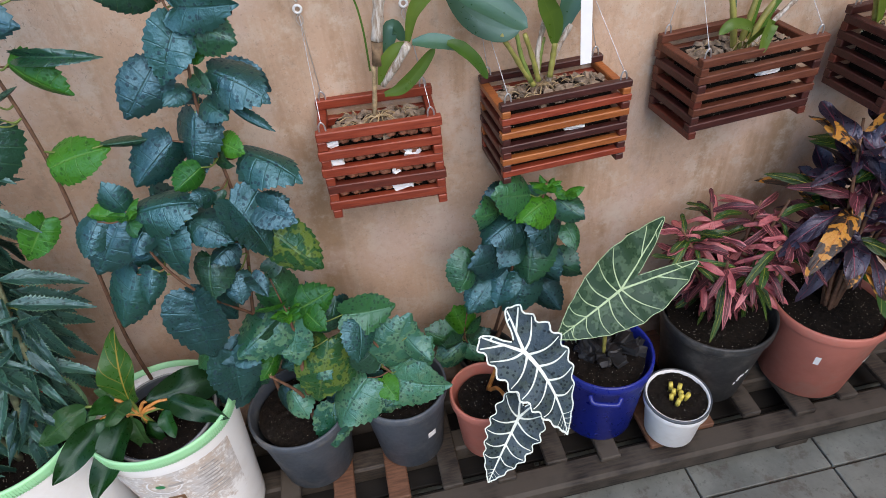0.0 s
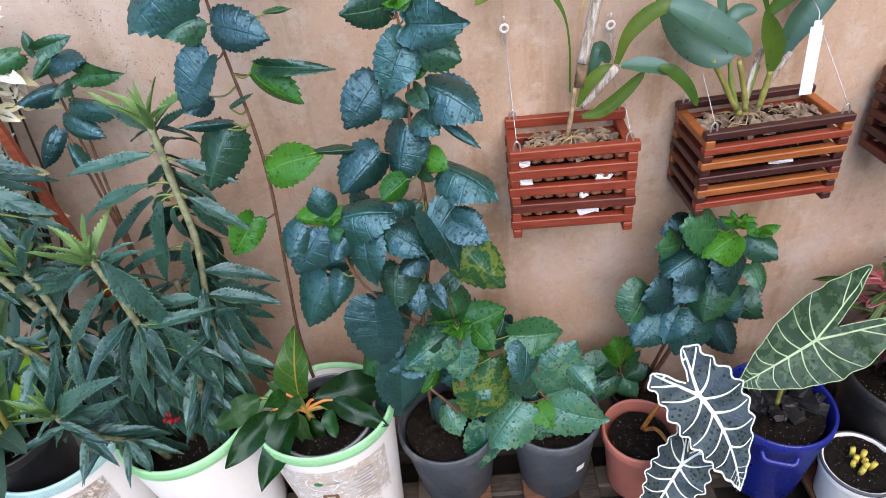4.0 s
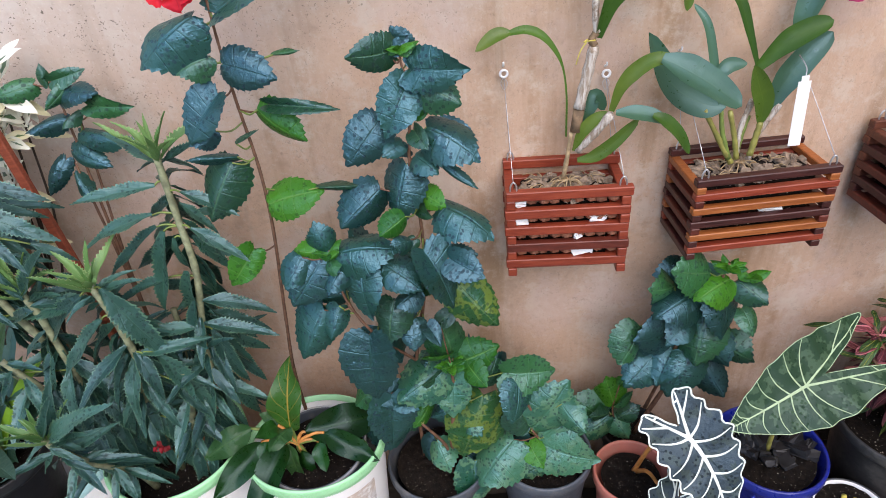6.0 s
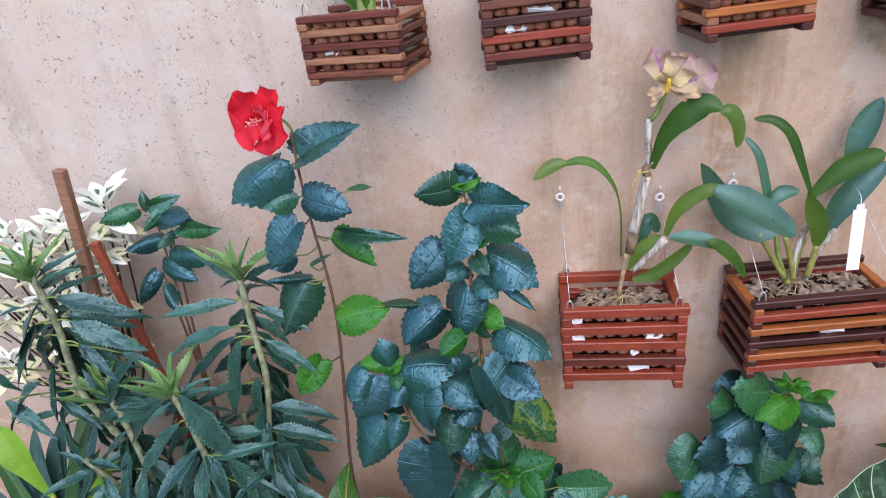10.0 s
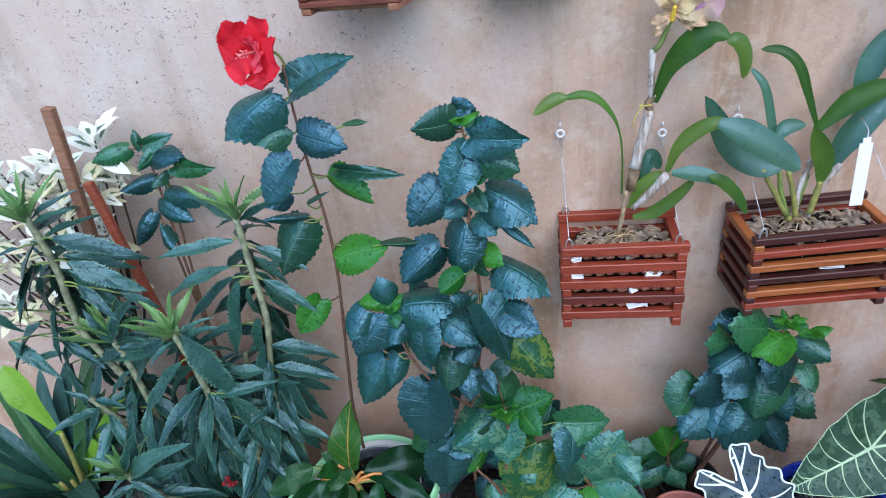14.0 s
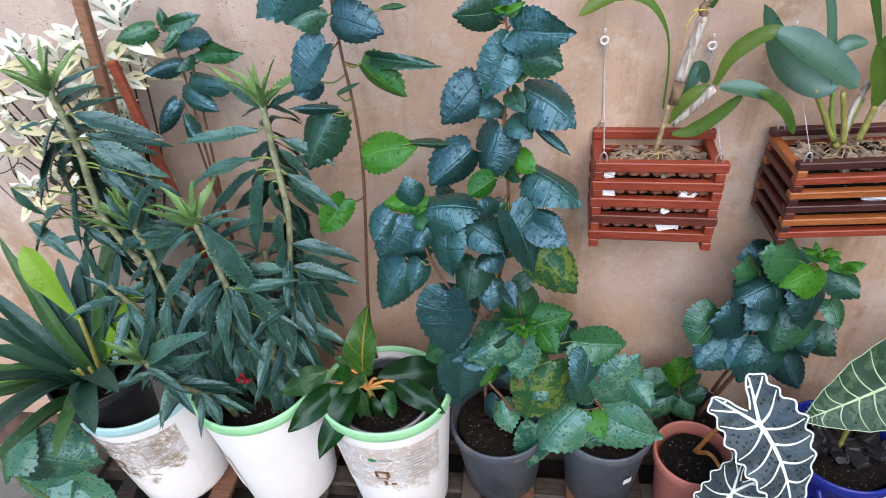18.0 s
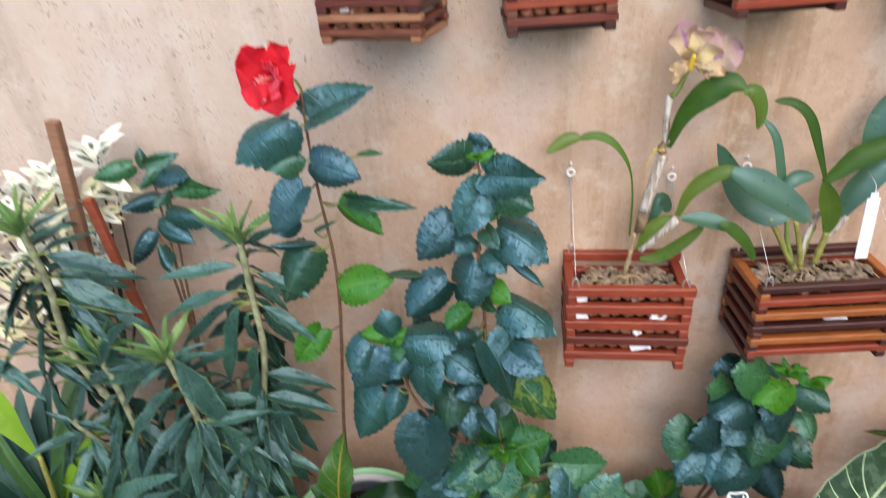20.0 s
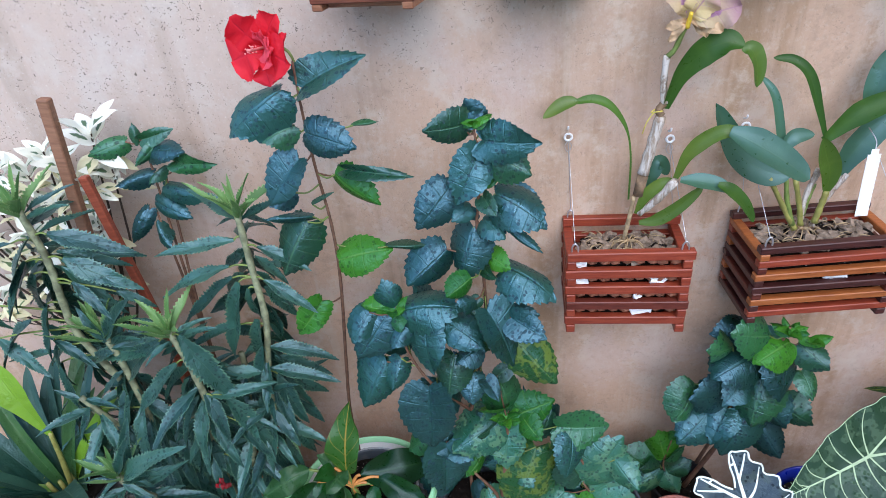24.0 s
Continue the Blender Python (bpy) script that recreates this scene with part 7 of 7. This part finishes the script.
orchid_bloom((0.578, -0.093, 1.402), [("petal_mauve", 112, 0, 1.20, 0.75), ("petal_mauve", 16, -0.1, 1.38, 0.80), ("petal_lip", 62, -0.3, 0.95, 1.2), ("petal_lip", 38, 0.2, 1.15, 0.9), ("petal_lip", 88, 0.1, 0.9, 0.9), ("petal_dry", 195, 0, 0.62, 0.5), ("petal_dry", -16, -0.3, 1.0, 0.4), ("petal_dry", -38, -0.2, 0.75, 0.3), ("petal_dry", 228, 0, 0.75, 0.35)], 0.056, "fading yellow and mauve orchid bloom", 3)
orchid("orchid with broad leathery blue-green leaves", (0.835, -0.075, 0.990), [
    ([(0.790, -0.082, 1.118), (0.746, -0.075, 1.127), (0.693, -0.067, 1.166), (0.650, -0.060, 1.252)], 0.030, ellip, "orchid_blue", (0.3, -0.85, 0.4)),
    ([(0.783, -0.080, 1.114), (0.766, -0.068, 1.180), (0.747, -0.057, 1.253), (0.724, -0.045, 1.287)], 0.008, even, "orchid_blue", FR),
    ([(0.836, -0.075, 1.178), (0.815, -0.068, 1.234), (0.792, -0.060, 1.289), (0.766, -0.052, 1.313), (0.736, -0.045, 1.317)], 0.009, even, "orchid", FR),
    ([(0.854, -0.085, 1.079), (0.848, -0.092, 1.124), (0.831, -0.098, 1.161), (0.814, -0.105, 1.196)], 0.018, ellip, "orchid_olive", (0, -1, 0.2)),
    ([(0.833, -0.075, 1.178), (0.866, -0.082, 1.219), (0.899, -0.088, 1.242), (0.930, -0.095, 1.255)], 0.019, even, "orchid", (0, -0.8, 0.6)),
    ([(0.867, -0.072, 1.091), (0.888, -0.068, 1.146), (0.919, -0.064, 1.190), (0.955, -0.060, 1.225)], 0.023, even, "orchid_blue", (0, -0.8, 0.5)),
    ([(0.895, -0.060, 1.221), (0.905, -0.057, 1.266), (0.917, -0.053, 1.301), (0.933, -0.050, 1.335)], 0.020, ellip, "orchid_blue", (-0.5, -0.8, 0.2)),
    ([(0.766, -0.080, 1.167), (0.784, -0.075, 1.188), (0.818, -0.070, 1.188)], 0.013, ellip, "orchid_blue", (0, -0.8, 0.6))],
    [([(0.816, -0.085, 1.009), (0.793, -0.084, 1.047), (0.754, -0.082, 1.115)], 0.0055, 0.0042, "stem_yellow"),
     ([(0.810, -0.085, 1.018), (0.792, -0.083, 1.069), (0.783, -0.080, 1.114)], 0.0050, 0.0036, "stem_green"),
     ([(0.825, -0.085, 1.017), (0.814, -0.085, 1.059), (0.797, -0.085, 1.111)], 0.0050, 0.0042, "stem_yellow"),
     ([(0.825, -0.082, 1.026), (0.824, -0.079, 1.070), (0.837, -0.076, 1.125)], 0.0050, 0.0062, "papery"),
     ([(0.826, -0.080, 1.035), (0.830, -0.077, 1.064), (0.836, -0.075, 1.095)], 0.0048, 0.0040, "stem_green"),
     ([(0.845, -0.085, 1.013), (0.859, -0.079, 1.063), (0.888, -0.072, 1.110)], 0.0052, 0.0066, "papery"),
     ([(0.846, -0.088, 1.023), (0.851, -0.087, 1.060), (0.854, -0.086, 1.085)], 0.0058, 0.0050, "stem_yellow")], 2)
orchid_bloom((0.975, -0.10, 1.325), [("petal_magenta", 90, 0, 1, 0.9), ("petal_magenta", 170, 0, 1, 0.9), ("petal_magenta", 20, 0, 1, 0.9), ("petal_magenta", 230, 0, 1, 0.7), ("petal_magenta", -50, 0, 1, 0.7), ("petal_yellow", -85, -0.4, 0.5, 0.9)], 0.052, "magenta orchid bloom with a yellow lip", 4)
orchid("orchid with yellow-green canes in a dark basket", (1.235, -0.085, 1.015), [
    ([(1.235, -0.10, 1.02), (1.215, -0.13, 1.07), (1.17, -0.14, 1.09), (1.145, -0.14, 1.075)], 0.011, even, "orchid_olive", (0, -0.7, 0.7)),
    ([(1.24, -0.09, 1.02), (1.245, -0.14, 1.08), (1.235, -0.15, 1.06), (1.23, -0.155, 1.03)], 0.012, even, "orchid_olive", (0, -0.9, 0.4)),
    ([(1.26, -0.085, 1.02), (1.30, -0.09, 1.11), (1.37, -0.10, 1.13), (1.44, -0.11, 1.14)], 0.020, late, "orchid", (0, -0.6, 0.8)),
    ([(1.25, -0.08, 1.02), (1.27, -0.07, 1.14), (1.32, -0.06, 1.22)], 0.020, late, "orchid", FR),
    ([(1.22, -0.08, 1.02), (1.20, -0.07, 1.14), (1.16, -0.06, 1.22)], 0.020, late, "orchid_blue", FR)],
    [([(1.225, -0.085, 1.0), (1.205, -0.085, 1.08), (1.195, -0.08, 1.12)], 0.007, 0.005, "stem_yellow"), ([(1.24, -0.085, 1.0), (1.27, -0.085, 1.07), (1.30, -0.08, 1.11)], 0.007, 0.005, "stem_yellow"),
     ([(1.245, -0.085, 1.0), (1.29, -0.09, 1.06), (1.33, -0.09, 1.10)], 0.006, 0.005, "papery"), ([(1.23, -0.085, 1.0), (1.24, -0.085, 1.07), (1.25, -0.08, 1.12)], 0.006, 0.005, "stem_yellow")], 3)
orchid("small orchid in the dark end basket", (1.54, -0.085, 1.01), [
    ([(1.53, -0.09, 1.01), (1.50, -0.10, 1.08), (1.45, -0.11, 1.10)], 0.014, even, "orchid_olive", FR), ([(1.55, -0.09, 1.01), (1.57, -0.08, 1.10), (1.60, -0.07, 1.18)], 0.016, late, "orchid", FR)],
    [([(1.53, -0.085, 1.0), (1.51, -0.085, 1.06), (1.50, -0.08, 1.09)], 0.006, 0.004, "stem_yellow")], 4)
for i, (ox, oy, oz) in enumerate([(0.115, -0.09, 1.553), (0.375, -0.066, 1.568), (0.700, -0.066, 1.574), (0.965, -0.068, 1.574)]):
    q = Vector((ox, oy, oz))
    orchid("young orchid with short fleshy leaves in an upper basket", q, [
        ([q, q + Vector((-0.02, -0.01, 0.08)), q + Vector((-0.05, -0.02, 0.14))], 0.014, even, "orchid", FR), ([q, q + Vector((0.015, -0.01, 0.09)), q + Vector((0.03, -0.01, 0.17))], 0.015, even, "orchid", FR),
        ([q, q + Vector((-0.03, 0.0, 0.05)), q + Vector((-0.09, -0.01, 0.10))], 0.012, even, "orchid", FR)],
        [([q + Vector((0, 0, -0.01)), q + Vector((-0.005, 0, 0.03)), q + Vector((-0.01, 0, 0.06))], 0.008, 0.005, "stem_green"), ([q + Vector((0.012, 0, -0.01)), q + Vector((0.015, 0, 0.03)), q + Vector((0.02, 0, 0.06))], 0.008, 0.005, "stem_green")], 10 + i)

# fallen red petals caught in the leaves
for i, (px, py, pz) in enumerate([(-0.19, -0.235, 0.70), (-0.225, -0.245, 0.655), (-0.33, -0.30, 0.60)]):
    wilt = coloured(PETAL, MAT["petal_wilt"])
    fp = thing("fallen_flower", "withered red hibiscus flower caught in foliage", "flower", (px, py, pz), "fallen flowers")
    for k in range(3):
        set_leaf(fp, "petal", wilt, (px, py, pz), Vector((math.cos(k * 1.2) * 0.5, -0.2, -1)), Vector((math.sin(k), -1, 0.2)), 0.036, 0.4)
